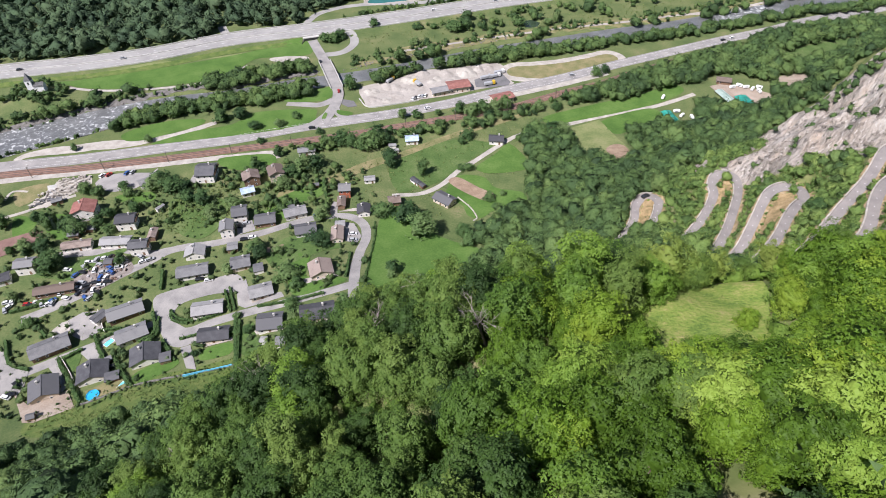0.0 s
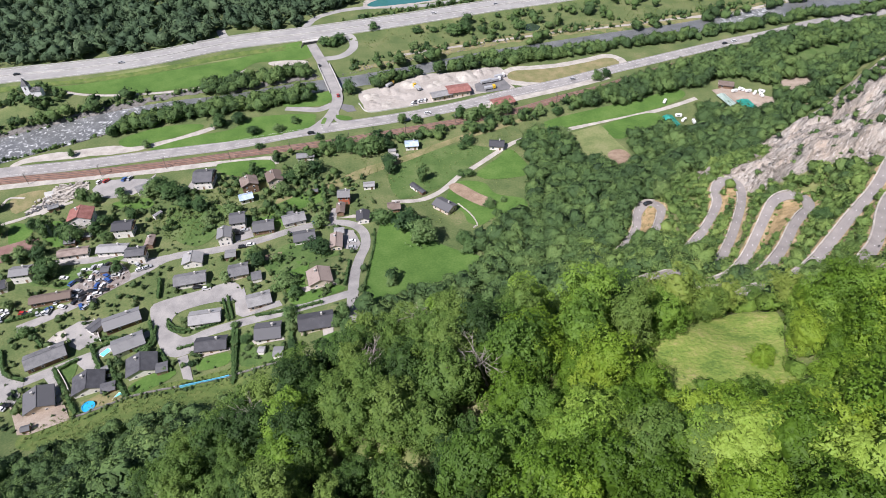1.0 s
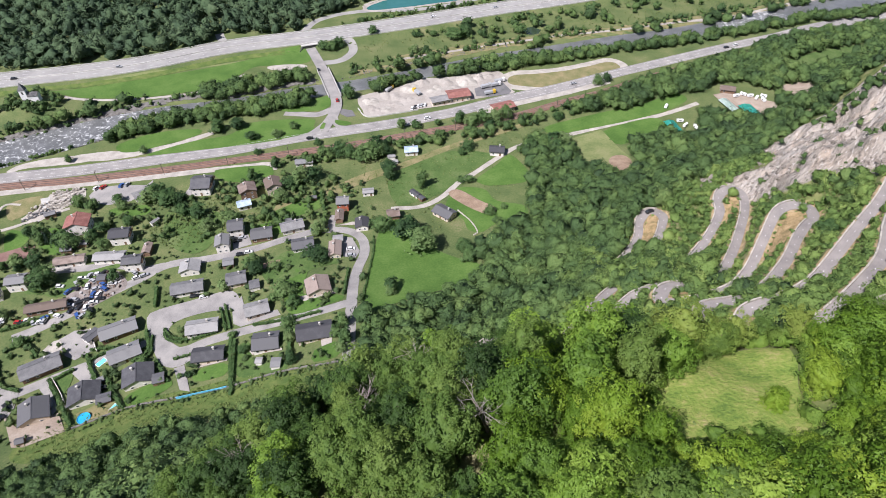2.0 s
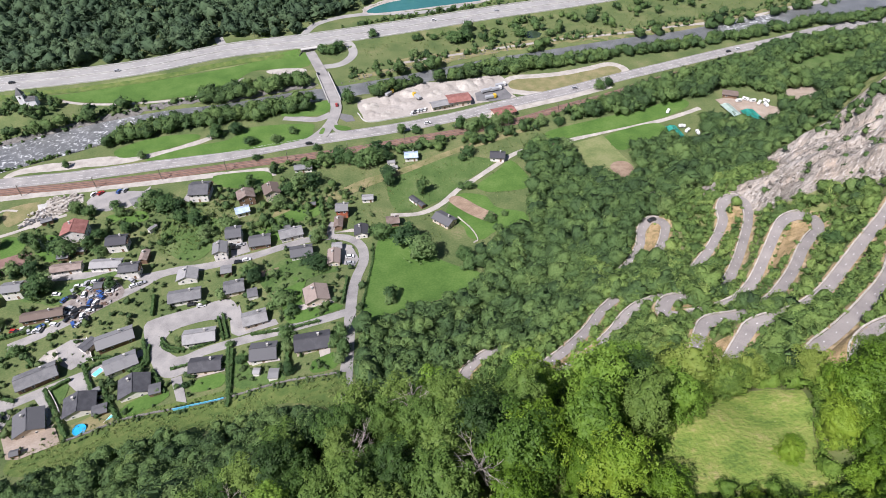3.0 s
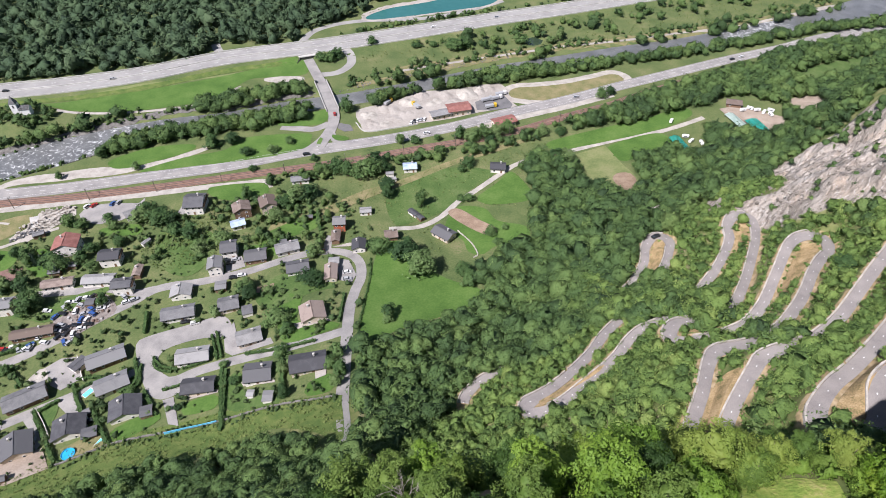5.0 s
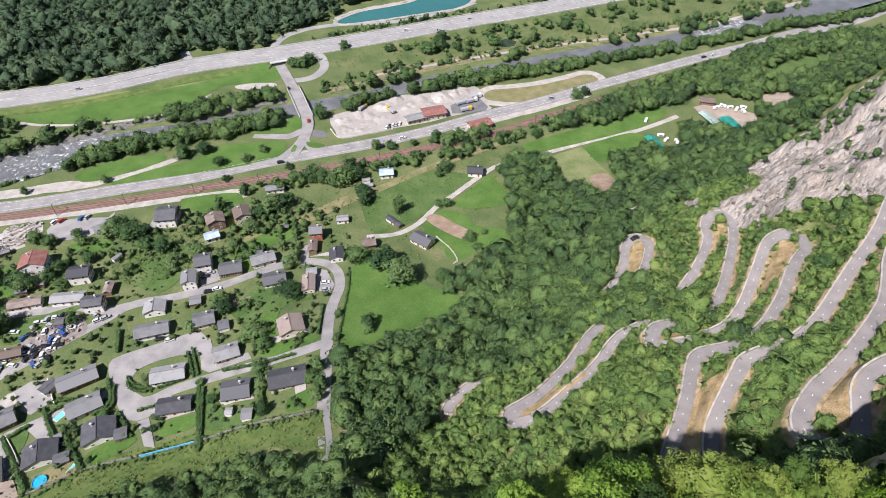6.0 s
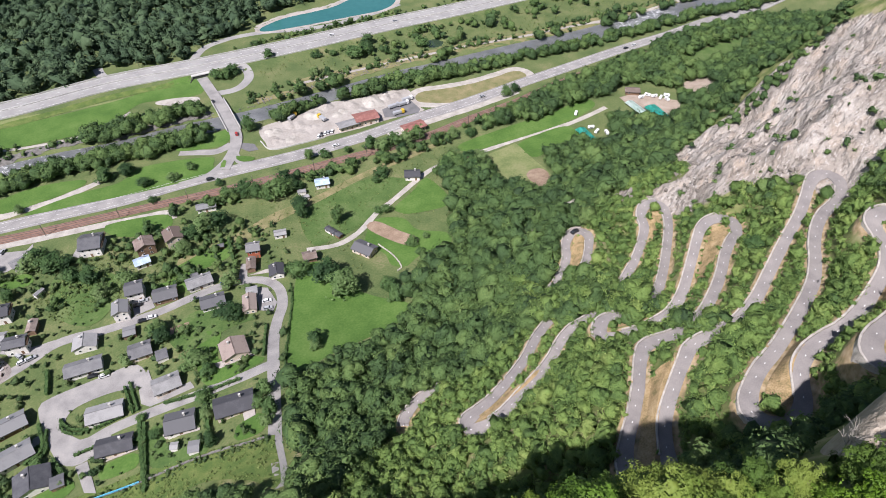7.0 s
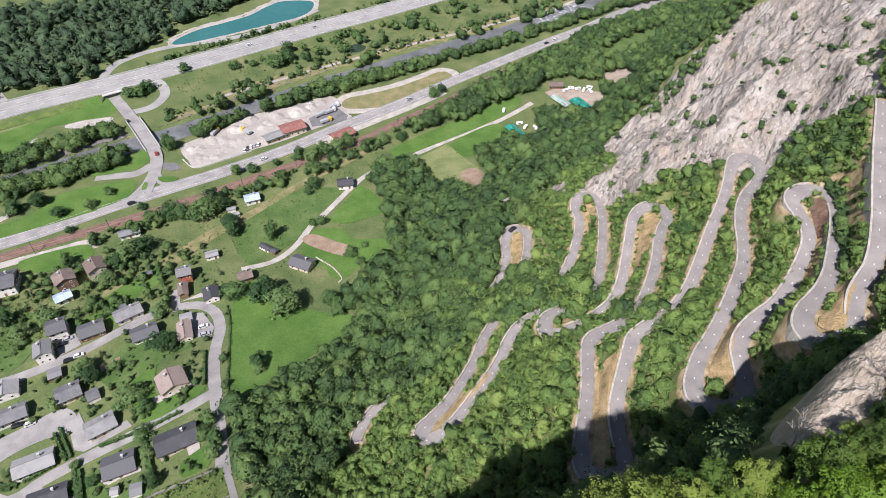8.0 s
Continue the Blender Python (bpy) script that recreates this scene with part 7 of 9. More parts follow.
HEDGES = [[(-178.4, 159.3), (-168.6, 149.6), (-155.3, 135.4)],
          [(-152.9, 160.2), (-145.0, 151.4), (-137.3, 143.3)],
          [(-165.1, 168.4), (-164.0, 171.3), (-156.3, 176.8)],
          [(-103.1, 179.5), (-94.6, 153.2)],
          [(-76.5, 180.2), (-69.9, 158.6)],
          [(-137.3, 186.5), (-132.4, 182.2), (-124.1, 179.8)],
          [(-114.3, 198.3), (-107.3, 184.4)],
          [(-57.0, 221.2), (-55.6, 201.1)],
          [(-83.8, 289.1), (-78.9, 272.4)],
          [(-134.1, 168.9), (-126.0, 159.9)],
          [(-141.7, 182.9), (-139.0, 173.0)],
          [(-145.9, 173.9), (-140.3, 177.3)],
          [(-205.2, 176.1), (-197.7, 181.4)],
          [(-121.1, 180.2), (-111.2, 183.5)],
          [(-94.0, 185.4), (-81.2, 186.1)],
          [(-77.3, 186.2), (-64.0, 189.0)],
          [(-137.6, 187.0), (-134.0, 180.9), (-126.5, 178.5)],
          [(-112.6, 200.0), (-105.5, 185.2)],
          [(-143.5, 182.6), (-138.5, 173.5), (-142.8, 168.7)],
          [(-167.2, 171.7), (-158.4, 159.6)],
          [(-152.9, 160.1), (-145.5, 150.9)],
          [(-178.8, 159.8), (-171.5, 151.6)],
          [(-134.0, 168.3), (-123.6, 156.6)],
          [(-150.9, 212.6), (-147.7, 201.4)],
          [(-167.7, 176.0), (-157.4, 177.2)],
          [(-125.8, 168.9), (-119.1, 170.9)],
          [(-48.6, 249.8), (-46.8, 237), (-46.7, 219.1), (-46.3, 202), (-45.5, 186.6)]]
for n, pts in enumerate(HEDGES):
    hedge(pts, 1.6 if n in (3, 4, 8, 23) else 0.8 if n == len(HEDGES) - 1 else 1.15, 2.5 if n in (3, 4, 8, 23) else 0.8 if n == len(HEDGES) - 1 else 1.7, "tall dark green hedge between two gardens" if n in (3, 4, 8, 23) else "clipped green garden hedge")

DRIVES = [[(-181.0, 155.1), (-178.9, 159.3), (-166.9, 144.7), (-167.0, 141.2), (-176.0, 151.0)],
    [(-170.6, 163.3), (-164.1, 169.0), (-156.4, 159.2), (-162.5, 157.6)],
    [(-109.0, 198.8), (-106.5, 206.3), (-98.8, 190.6), (-85.5, 194.2), (-82.9, 190.4), (-100.6, 185.6), (-104.9, 188.0)],
    [(-66.3, 250.1), (-59.6, 248.8), (-53.9, 237.1), (-55.1, 230.7), (-61.6, 232.5)],
    [(-125.0, 251.3), (-116.2, 252.1), (-112.1, 244.3), (-120.6, 239.9)],
    [(-124.0, 163.8), (-119.8, 165.3), (-111.3, 150.2), (-116.1, 151.3)],
    [(-162.7, 296.2), (-163.5, 287.5), (-156.9, 284.6), (-155.4, 289.6)]]
LAWNS = [[(-176.7, 159.3), (-171.3, 164.7), (-168.5, 158.5), (-169.2, 152.7)],
    [(-139.3, 149.9), (-126.0, 158.2), (-121.0, 153.6), (-133.5, 143.9)],
    [(-61.9, 164.2), (-52.6, 169.4), (-50.2, 160.3), (-59.6, 157.8)],
    [(-98.0, 171.9), (-93.7, 175.9), (-87.2, 163.2), (-74.2, 160.9), (-71.2, 156.5), (-92.2, 156.1)],
    [(-112.5, 161.5), (-101.4, 165.0), (-98.7, 158.5), (-111.4, 155.6)],
    [(-87.2, 218.7), (-77.8, 223.3), (-75.1, 203.4), (-58.9, 201.2), (-55.6, 197.1), (-78.4, 190.4)],
    [(-101.7, 225.1), (-92.2, 237.9), (-78.9, 236.5), (-61.6, 228.0), (-71.8, 223.8), (-91.9, 213.3)],
    [(-215.2, 254.1), (-210.0, 237.6), (-221.8, 237.4), (-233.8, 253.9)],
    [(-153.9, 310.0), (-131.8, 316.2), (-119.6, 315.5), (-118.4, 304.4), (-140.4, 299.4)],
    [(-175.6, 230.4), (-195.5, 208.6), (-206.6, 208.3), (-216.7, 211.5)],
    [(-200.6, 272.9), (-181.6, 277.2), (-178.2, 268.7), (-196.5, 267.3)],
    [(-112.2, 266.2), (-102.4, 276.2), (-85.1, 289.5), (-81.5, 276.4), (-94.2, 267.8), (-108.0, 261.0)],
    [(-167.6, 270.5), (-153.4, 275.5), (-135.1, 268.5), (-132.4, 250.1), (-140.2, 237.5), (-158.2, 245.7)],
    [(-116.7, 259.1), (-105.0, 261.5), (-93.3, 263.9), (-97.1, 254.4), (-111.1, 249.9)],
    [(-250.4, 252.7), (-242.1, 253.7), (-236, 251), (-235, 243), (-241.2, 235.8)]]
TERRACES = [[(-59.9, 170.7), (-55.7, 173.5), (-54.7, 168.7), (-58.6, 166.8)],
    [(-91.9, 170.3), (-76.9, 170.3), (-76.2, 167.8), (-89.8, 167.7)],
    [(-115.3, 165.5), (-101.1, 167.8), (-100.5, 166.0), (-113.1, 163.0)],
    [(-77.2, 201.1), (-61.0, 204.9), (-59.1, 202.0), (-73.7, 197.7)],
    [(-55.4, 260.1), (-54.2, 262.4), (-61.8, 262.7), (-70.3, 259.4)]]
for n, outline in enumerate(DRIVES):
    structure(drape("drive", outline, ASPHALT, 0.24 + 0.005 * n, soft=False), "grey paved drive beside a house", "drive")
for n, outline in enumerate(LAWNS):
    structure(drape("lawn", outline, MOWN if n % 3 else MEADOW_MAT, 0.19 + 0.004 * n), "green garden lawn", "lawn")
for n, outline in enumerate(TERRACES):
    structure(drape("terrace", outline, SAND_MAT, 0.3 + 0.004 * n, soft=False), "pale paved terrace beside a house", "terrace")

# low annexes, sheds and carports
for x, y, turn, l, w, h, roof, wall, words in (
        (-101.2, 211.6, 20, 5.0, 6.0, 2.4, ROOF_GREY, WALL_WHITE, "low grey annex beside a house"), (-84.6, 162.2, 0, 3.0, 3.2, 2.2, ROOF_PALE, WALL_WHITE, "small white garden shed"),
        (-76.2, 159.2, 5, 4.2, 5.0, 2.3, ROOF_GREY, WALL_WHITE, "grey garden shed with a white wall"), (-119.8, 229.2, 14, 5.6, 6.0, 2.4, ROOF_GREY, WALL_WOOD, "low grey garage by the lane"),
        (-29.6, 288.0, -47, 7.0, 3.4, 2.3, ROOF_DARK, WALL_WHITE, "long narrow field shed with a dark roof"), (-25.5, 284.0, -47, 4.0, 3.2, 2.0, ROOF_DARK, WALL_WOOD, "small dark field shed"),
        (-56.5, 289.1, 8, 6.6, 5.0, 2.4, ROOF_PALE, WALL_WHITE, "allotment hut with a pale sheet roof"), (-170.5, 261.2, 62, 5.5, 2.4, 2.2, ROOF_PALE, WALL_WHITE, "small white caravan shed"),
        (-203.0, 243.0, 8, 7.0, 3.6, 2.2, ROOF_GREY, WALL_WOOD, "grey lean-to shed behind the farm"), (-181.0, 218.2, 10, 4.5, 4.5, 2.3, ROOF_DARK, WALL_WOOD, "dark wooden shed in the yard"),
        (-86.8, 283.5, 12, 3.4, 3.0, 2.0, ROOF_GREY, WALL_WOOD, "small grey wooden garden hut"), (-170.0, 183.0, 62, 7.5, 5.5, 2.6, ROOF_DARK, WALL_WHITE, "dark roofed garage wing"),
        (-147.4, 148.0, 22, 6.0, 5.0, 2.4, ROOF_DARK, WALL_WOOD, "dark roofed side wing of a house"), (-127.5, 157.2, 20, 5.0, 5.4, 2.4, ROOF_DARK, WALL_WOOD, "dark roofed side wing of a house"),
        (-232.0, 266.0, 30, 6.0, 4.0, 2.4, ROOF_GREY, WALL_WOOD, "grey hut in the stone yard"), (-96.5, 262.0, 20, 4.0, 3.0, 2.2, ROOF_GREY, WALL_WOOD, "small hut behind a house"),
        (-66.5, 246.0, 8, 5.5, 5.0, 2.3, ROOF_PALE, WALL_WHITE, "pale flat garage beside parked cars"), (-47.0, 326.0, 10, 5.0, 3.2, 2.1, ROOF_PALE, WALL_WHITE, "small white hut on an allotment"), (-44.5, 320.5, 25, 4.0, 3.0, 2.0, ROOF_PALE, WALL_WHITE, "small white hut on an allotment")):
    house(x, y, turn, l, w, h, 0.5, True, roof, wall, words, "shed", False, 1, "shed", 0.25)


def pool(x, y, round_one, size, turn=0):
    """A garden pool: a rim and the water in it."""
    root = new("garden_pool")
    root.matrix_basis = pose(x, y, ground_z(x, y) + 0.1, 0, 0, turn)
    bm = bmesh.new()
    n = 28
    shape = [(math.cos(6.283 * k / n), math.sin(6.283 * k / n)) for k in range(n)] if round_one else [(-1, -0.6), (1, -0.6), (1, 0.6), (-1, 0.6)]
    rings = []
    for f, z in ((1.0, -0.3), (1.0, 0.9 if round_one else 0.25), (0.93, 0.9 if round_one else 0.25), (0.93, -0.1)):
        rings.append([bm.verts.new((a * size * f, b * size * f, z)) for a, b in shape])
    for c, d in zip(rings, rings[1:]):
        for k in range(len(shape)):
            bm.faces.new((c[k], c[(k + 1) % len(shape)], d[(k + 1) % len(shape)], d[k]))
    part("rim", bm, POOL_BLUE if round_one else WHITE, root)
    bm = bmesh.new()
    bm.faces.new([bm.verts.new((a * size * 0.93, b * size * 0.93, 0.62 if round_one else 0.1)) for a, b in shape])
    part("water", bm, POOL_BLUE if round_one else POOL_WATER, root)
    return tagged(root, "round blue above-ground garden pool" if round_one else "small pale blue garden pool", "pool")


pool(-151.6, 138.8, True, 2.6), pool(-141.4, 143.6, False, 2.0, 70), pool(-159.9, 169.2, False, 2.3, 60)


def wall_run(name, points, thick, tall, below, mat, label, category, parent=None, z=None, step=1.4, uneven=0.0):
    """A wall along a line, with a coping that follows the ground."""
    line = resampled(points, step) if not isinstance(points, np.ndarray) else points
    side = sides_of(line)
    g = height(line[:, 0], line[:, 1]) if z is None else z
    top = g + tall + uneven * np.sin(np.arange(len(line)) * 2.3) * np.cos(np.arange(len(line)) * 0.7)
    rows = [np.column_stack([line[:, :2] + side * o, h]) for o, h in ((-thick / 2, g - below), (-thick / 2, top), (thick / 2, top), (thick / 2, g - below))]
    verts = np.stack(rows, 1).reshape(-1, 3)
    n = len(line)
    i, j = np.meshgrid(np.arange(n - 1), np.arange(4), indexing="ij")
    a, b = (i * 4 + j).ravel(), (i * 4 + (j + 1) % 4).ravel()
    faces = np.stack([a, a + 4, b + 4, b], 1).tolist() + [[0, 1, 2, 3], [4 * n - 1, 4 * n - 2, 4 * n - 3, 4 * n - 4]]
    return tagged(mesh_object(name, verts, faces, mat, parent), label, category)


wall_run("garden_wall", [(-154.7, 133.4), (-147.5, 137.1), (-136.3, 142.4), (-125.7, 145.0), (-115.0, 147.0), (-93.4, 151.6), (-81.8, 153.7), (-70.2, 155.0), (-56.4, 155.4), (-48.5, 156.4)], 0.8, 0.7, 1.5, RIVER_STONE,
         "rough stone boundary wall below the gardens", "wall", uneven=0.25)
wall_run("tarpaulin_fence", [(-115.3, 146.2), (-106.4, 148.6), (-95.6, 151.0)], 0.2, 1.5, 0.2, TARP, "long bright blue tarpaulin on a garden fence", "fence")
wall_run("garden_wall", [(-178.0, 160.6), (-167.5, 150.0), (-157.0, 136.5)], 0.25, 1.1, 0.5, WALL_WHITE, "white rendered garden wall beside a hedge", "wall")
wall_run("garden_wall", [(-173.5, 187.8), (-166.5, 177.5), (-164.5, 175.0)], 0.3, 1.4, 0.6, WALL_WHITE, "white terrace wall round a paved court", "wall")
structure(drape("court", [(-187, 181), (-181, 187), (-173.8, 188), (-166.5, 176.5), (-173, 170.5), (-179, 173)], ASPHALT, 0.26, soft=False), "grey paved court beside a long house", "court")

# ---- cars ----
CAR_PAINTS = {}
for tone, c in (("white", (0.7, 0.7, 0.69)), ("black", (0.02, 0.02, 0.022)), ("red", (0.4, 0.03, 0.025)), ("silver", (0.38, 0.39, 0.4)), ("blue", (0.04, 0.1, 0.3)), ("yellow", (0.65, 0.42, 0.03))):
    CAR_PAINTS[tone] = material(tone + "_car_paint", [tuple(v * 0.85 for v in c), c], 1.0, 0.3, spec=0.5)


def car(tone, van=False):
    root = new("van" if van else "car")
    h = 1.0 if van else 0.72
    bm = bmesh.new()
    prof = [(-2.15, 0.32), (2.1, 0.32), (2.2, 0.55), (2.1, 0.78), (1.2, 0.92), (-2.0, 0.98), (-2.2, 0.7)]
    a = [bm.verts.new((x, -0.86, z)) for x, z in prof]
    b = [bm.verts.new((x, 0.86, z)) for x, z in prof]
    bm.faces.new(a), bm.faces.new(b[::-1])
    for k in range(len(prof)):
        bm.faces.new((a[k], b[k], b[(k + 1) % len(prof)], a[(k + 1) % len(prof)]))
    bmesh.ops.recalc_face_normals(bm, faces=bm.faces)
    part("body", bm, CAR_PAINTS[tone], root)
    for nm, base, top, mat in (("glazing", 0.93, 0.93 + h * 0.68, GLASS), ("roof", 0.93 + h * 0.68, 0.93 + h * 0.76, CAR_PAINTS[tone])):
        bm = bmesh.new()
        f0, f1 = (1.15, 0.82), (0.55, 0.68)
        lo = f0 if nm == "glazing" else f1
        rear0, rear1 = (-2.0, -2.0) if van else (-1.9, -1.45)
        x1, x0, w0 = (lo[0], rear0, lo[1]) if nm == "glazing" else (f1[0], rear1, f1[1])
        v = [bm.verts.new(p) for p in ((x0, -w0, base), (x1, -w0, base), (x1, w0, base), (x0, w0, base))]
        u = [bm.verts.new(p) for p in ((rear1, -0.68, top), (f1[0], -0.68, top), (f1[0], 0.68, top), (rear1, 0.68, top))]
        bm.faces.new(v[::-1]), bm.faces.new(u)
        for k in range(4):
            bm.faces.new((v[k], v[(k + 1) % 4], u[(k + 1) % 4], u[k]))
        part(nm, bm, mat, root)
    for x in (-1.35, 1.35):
        for y in (-0.82, 0.82):
            bm = bmesh.new()
            bmesh.ops.create_cone(bm, cap_ends=True, segments=12, radius1=0.32, radius2=0.32, depth=0.2, matrix=pose(x, y, 0.32, 90))
            part("wheel", bm, RUBBER, root)
    return tagged(root, f"{tone} {'delivery van' if van else 'car'} parked on the yard", "van" if van else "car", "parked cars")


CARS = {}


def park(tone, x, y, turn, z=None, label="", van=False):
    m = pose(x, y, (ground_z(x, y) + 0.2) if z is None else z, 0, 0, turn)
    key = (tone, van)
    if key in CARS:
        ob = copy_thing(CARS[key], m)
    else:
        ob = CARS[key] = car(tone, van)
        ob.matrix_basis = m
    if label:
        tagged(ob, label)
    return ob


tones = ("white", "silver", "black", "white", "red", "blue", "silver", "black")
for n, (x, y, turn) in enumerate(((-58.7, 238.5, 10), (-57.7, 233.0, 10), (-130.6, 207.7, 15), (-125.5, 206.8, 15), (-75.6, 255.7, 5), (-80.9, 255.2, 8), (-118.5, 249.0, 20), (-120.5, 246.5, 15), (-163.9, 219.4, 35), (-160.7, 221.0, 35),
                                  (-207.9, 190.3, 35), (-205.9, 192.6, 30), (-214.0, 292.6, 60), (-203.8, 294.4, 80), (-200.9, 295.5, 80), (-115.9, 236.0, 15), (-112.0, 237.5, 15), (-172.0, 146.0, 20), (-151.0, 155.0, 30))):
    park(tones[n % 8], x, y, turn, ground_z(x, y) + 0.26, f"{tones[n % 8]} car parked beside a village house")
park("white", -217.5, 291.5, 70, None, "white van parked by a workshop", True)
SCRAP_CARS = [(-200.9, 213.7), (-195.0, 210.3), (-193.3, 215.5), (-192.2, 219.1), (-188.7, 220.9), (-185.6, 217.4), (-186.2, 203.6), (-181.8, 200.4), (-182.8, 205.3), (-187.9, 198.7), (-183.6, 195.5), (-179.2, 203.6), (-178.7, 208.6), (-177.5, 212.1), (-181.7, 212.1), (-186.8, 213.8), (-189.7, 205.3), (-180.9, 195.5), (-178.3, 198.7), (-184.9, 222.1), (-182.4, 222.8), (-193.6, 204.5), (-202.3, 200.1), (-197.4, 198.6), (-193.1, 195.4), (-199.0, 193.7), (-203.1, 191.4), (-174.8, 215.5), (-173.5, 219.1), (-166.5, 222.8)]
for n, (x, y) in enumerate(SCRAP_CARS):
    tone = ("white", "silver", "blue", "white", "black", "blue", "black", "white", "silver", "black", "silver", "white")[(n * 5) % 12]
    ob = park(tone, x, y, (n * 67) % 180, ground_z(x, y) + 0.22, f"old {tone} wreck in the crowded scrap yard", n % 9 == 4)
    tagged(ob, group="wrecks of the scrap yard")
rs = np.random.default_rng(77)
extra = [(x, y) for x, y in zip(rs.uniform(-203, -176, 150), rs.uniform(194, 223, 150)) if inside(np.array([x]), np.array([y]), SCRAP)[0]]
taken = list(SCRAP_CARS)
for x, y in extra:
    if len(taken) < 55 and min(math.hypot(x - p, y - q) for p, q in taken) > 2.9:
        taken.append((x, y))
        tone = ("white", "black", "blue", "silver", "black", "white")[len(taken) % 6]
        tagged(park(tone, x, y, rs.uniform(0, 180), ground_z(x, y) + 0.22, f"old {tone} wreck in the crowded scrap yard"), group="wrecks of the scrap yard")
clutter = bmesh.new()
for x, y in zip(rs.uniform(-206, -170, 320), rs.uniform(190, 224, 320)):
    if inside(np.array([x]), np.array([y]), SCRAP)[0]:
        s = rs.uniform(0.3, 1.1, 3)
        bmesh.ops.create_cube(clutter, size=1, matrix=Matrix.LocRotScale((x, y, ground_z(x, y) + 0.15 + s[2] * 0.4), Euler((rs.uniform(-0.3, 0.3), 0, rs.uniform(0, 3))), (s[0] * 1.6, s[1], s[2] * 0.8)))
tagged(part("scrap_metal", clutter, SCRAP_PILE), "loose rusty scrap and tyres between the wrecks", "scrap", kind="stuff")
for n, (x, y, turn, z) in enumerate(((-36.8, 386.0, 80, 0.3), (-38.6, 384.5, 80, 0.3), (-34.6, 387.5, 80, 0.3), (-32.4, 388.2, 80, 0.3), (-30.1, 389.0, 80, 0.3), (-102.0, 346.2, 20, 0.3), (-27.5, 371.9, 20, 0.3), (75.1, 420.5, 24, 0.3), (200.6, 479.8, 25, 0.3), (209.0, 484.0, 25, 0.3),
                                     (-266.4, 438.0, 18, 2.7), (-337.7, 418.4, 18, 2.7), (-31.6, 532.0, 20, 2.7), (22.2, 552.0, 20, 2.7), (-113.6, 438.5, 115, 0.75))):
    tone = ("black", "white", "white", "silver", "white")[n] if n < 5 else ("white", "silver", "black")[n % 3]
    park(tone, x, y, turn, z, f"{tone} car on the valley road" if n > 4 else f"{tone} car parked by the gravel works")
park("red", -91.9, 393.1, 105, 1.05, "red car leaving the river bridge")
park("black", 84.0, 232.9, 30, float(HILL_Z[np.argmin(np.hypot(HILL_LINE[:, 0] - 84, HILL_LINE[:, 1] - 232.9))]) + 0.02, "black car rounding a hairpin bend")

# ---- the railway's rails and masts ----
rail_line = resampled(RAIL, 5)
for off in (-2.55, -1.1, 1.1, 2.55):
    l2 = rail_line[:, :2] + sides_of(rail_line) * off
    structure(ribbon("rail", l2, 0.16, STEEL, 0.48, depth=0.2, across=2), "rusty steel rail", "rail")
for n, (x, y) in enumerate(((-259.8, 289.4), (-219.3, 298.0), (-182.8, 306.5), (-146.0, 315.5), (-110.6, 325.6), (-75.0, 335.5), (-40.2, 346.3), (-8.2, 357.1), (26, 369), (60, 386))):
    root = tagged(new("catenary_mast"), "slim grey steel mast beside the railway", "mast", "railway masts")
    root.matrix_basis = pose(x, y, 0.1, 0, 0, 16)
    bm = bmesh.new()
    box(bm, -0.14, 0.14, -0.14, 0.14, -0.5, 7.6)
    part("pole", bm, STEEL, root)
    bm = bmesh.new()
    box(bm, -0.06, 0.06, 0.14, 3.6, 6.3, 6.42)
    box(bm, -0.05, 0.05, 0.14, 2.6, 7.0, 7.08)
    part("arm", bm, STEEL, root)


def dashes(name, line, off, length, gap, wide, z, mat, label, parent=None):
    """Painted dashes along a road, laid just over it, in one mesh."""
    fine = resampled([tuple(p) for p in line[:, :2]], 0.5)
    side = sides_of(fine)
    k = np.clip(np.searchsorted(np.arange(len(line)), np.linspace(0, len(line) - 1, len(fine))), 0, len(line) - 1)
    p = fine + side * off
    zz = height(p[:, 0], p[:, 1]) + 0.2 if z is None else np.interp(np.linspace(0, 1, len(fine)), np.linspace(0, 1, len(z)), z) + 0.02
    verts, n, step = [], int(length / 0.5), int((length + gap) / 0.5)
    for i in range(0, len(fine) - n - 1, step):
        for j, s in ((i, -1), (i + n, -1), (i + n, 1), (i, 1)):
            verts.append((p[j, 0] + side[j, 0] * wide / 2 * s, p[j, 1] + side[j, 1] * wide / 2 * s, zz[j]))
    v = np.array(verts)
    ob = mesh_object(name, v, np.arange(len(v)).reshape(-1, 4), mat)
    return tagged(ob, label, "road marking", kind="stuff")


main_line = resampled(MAIN_ROAD, 5)
dashes("road_marking", main_line, 0.0, 3.0, 6.0, 0.16, None, PAINT, "white dashed centre line of the main road")
for off in (-3.6, 3.6):
    dashes("road_marking", main_line, off, 38.0, 0.5, 0.15, None, PAINT, "white edge line of the main road")
for off in (-10.4, -1.2, 1.2, 10.4):
    dashes("road_marking", MOTORWAY_LINE, off, 38.0, 0.5, 0.17, None, PAINT, "white edge line of the motorway")
for off in (-5.8, 5.8):
    dashes("road_marking", MOTORWAY_LINE, off, 3.0, 10.0, 0.25, None, PAINT, "white dashed lane line of the motorway")
dashes("road_marking", HILL_LINE, 0.0, 0.5, 5.0, 0.2, HILL_Z, PAINT, "short white dashes along the hill road")
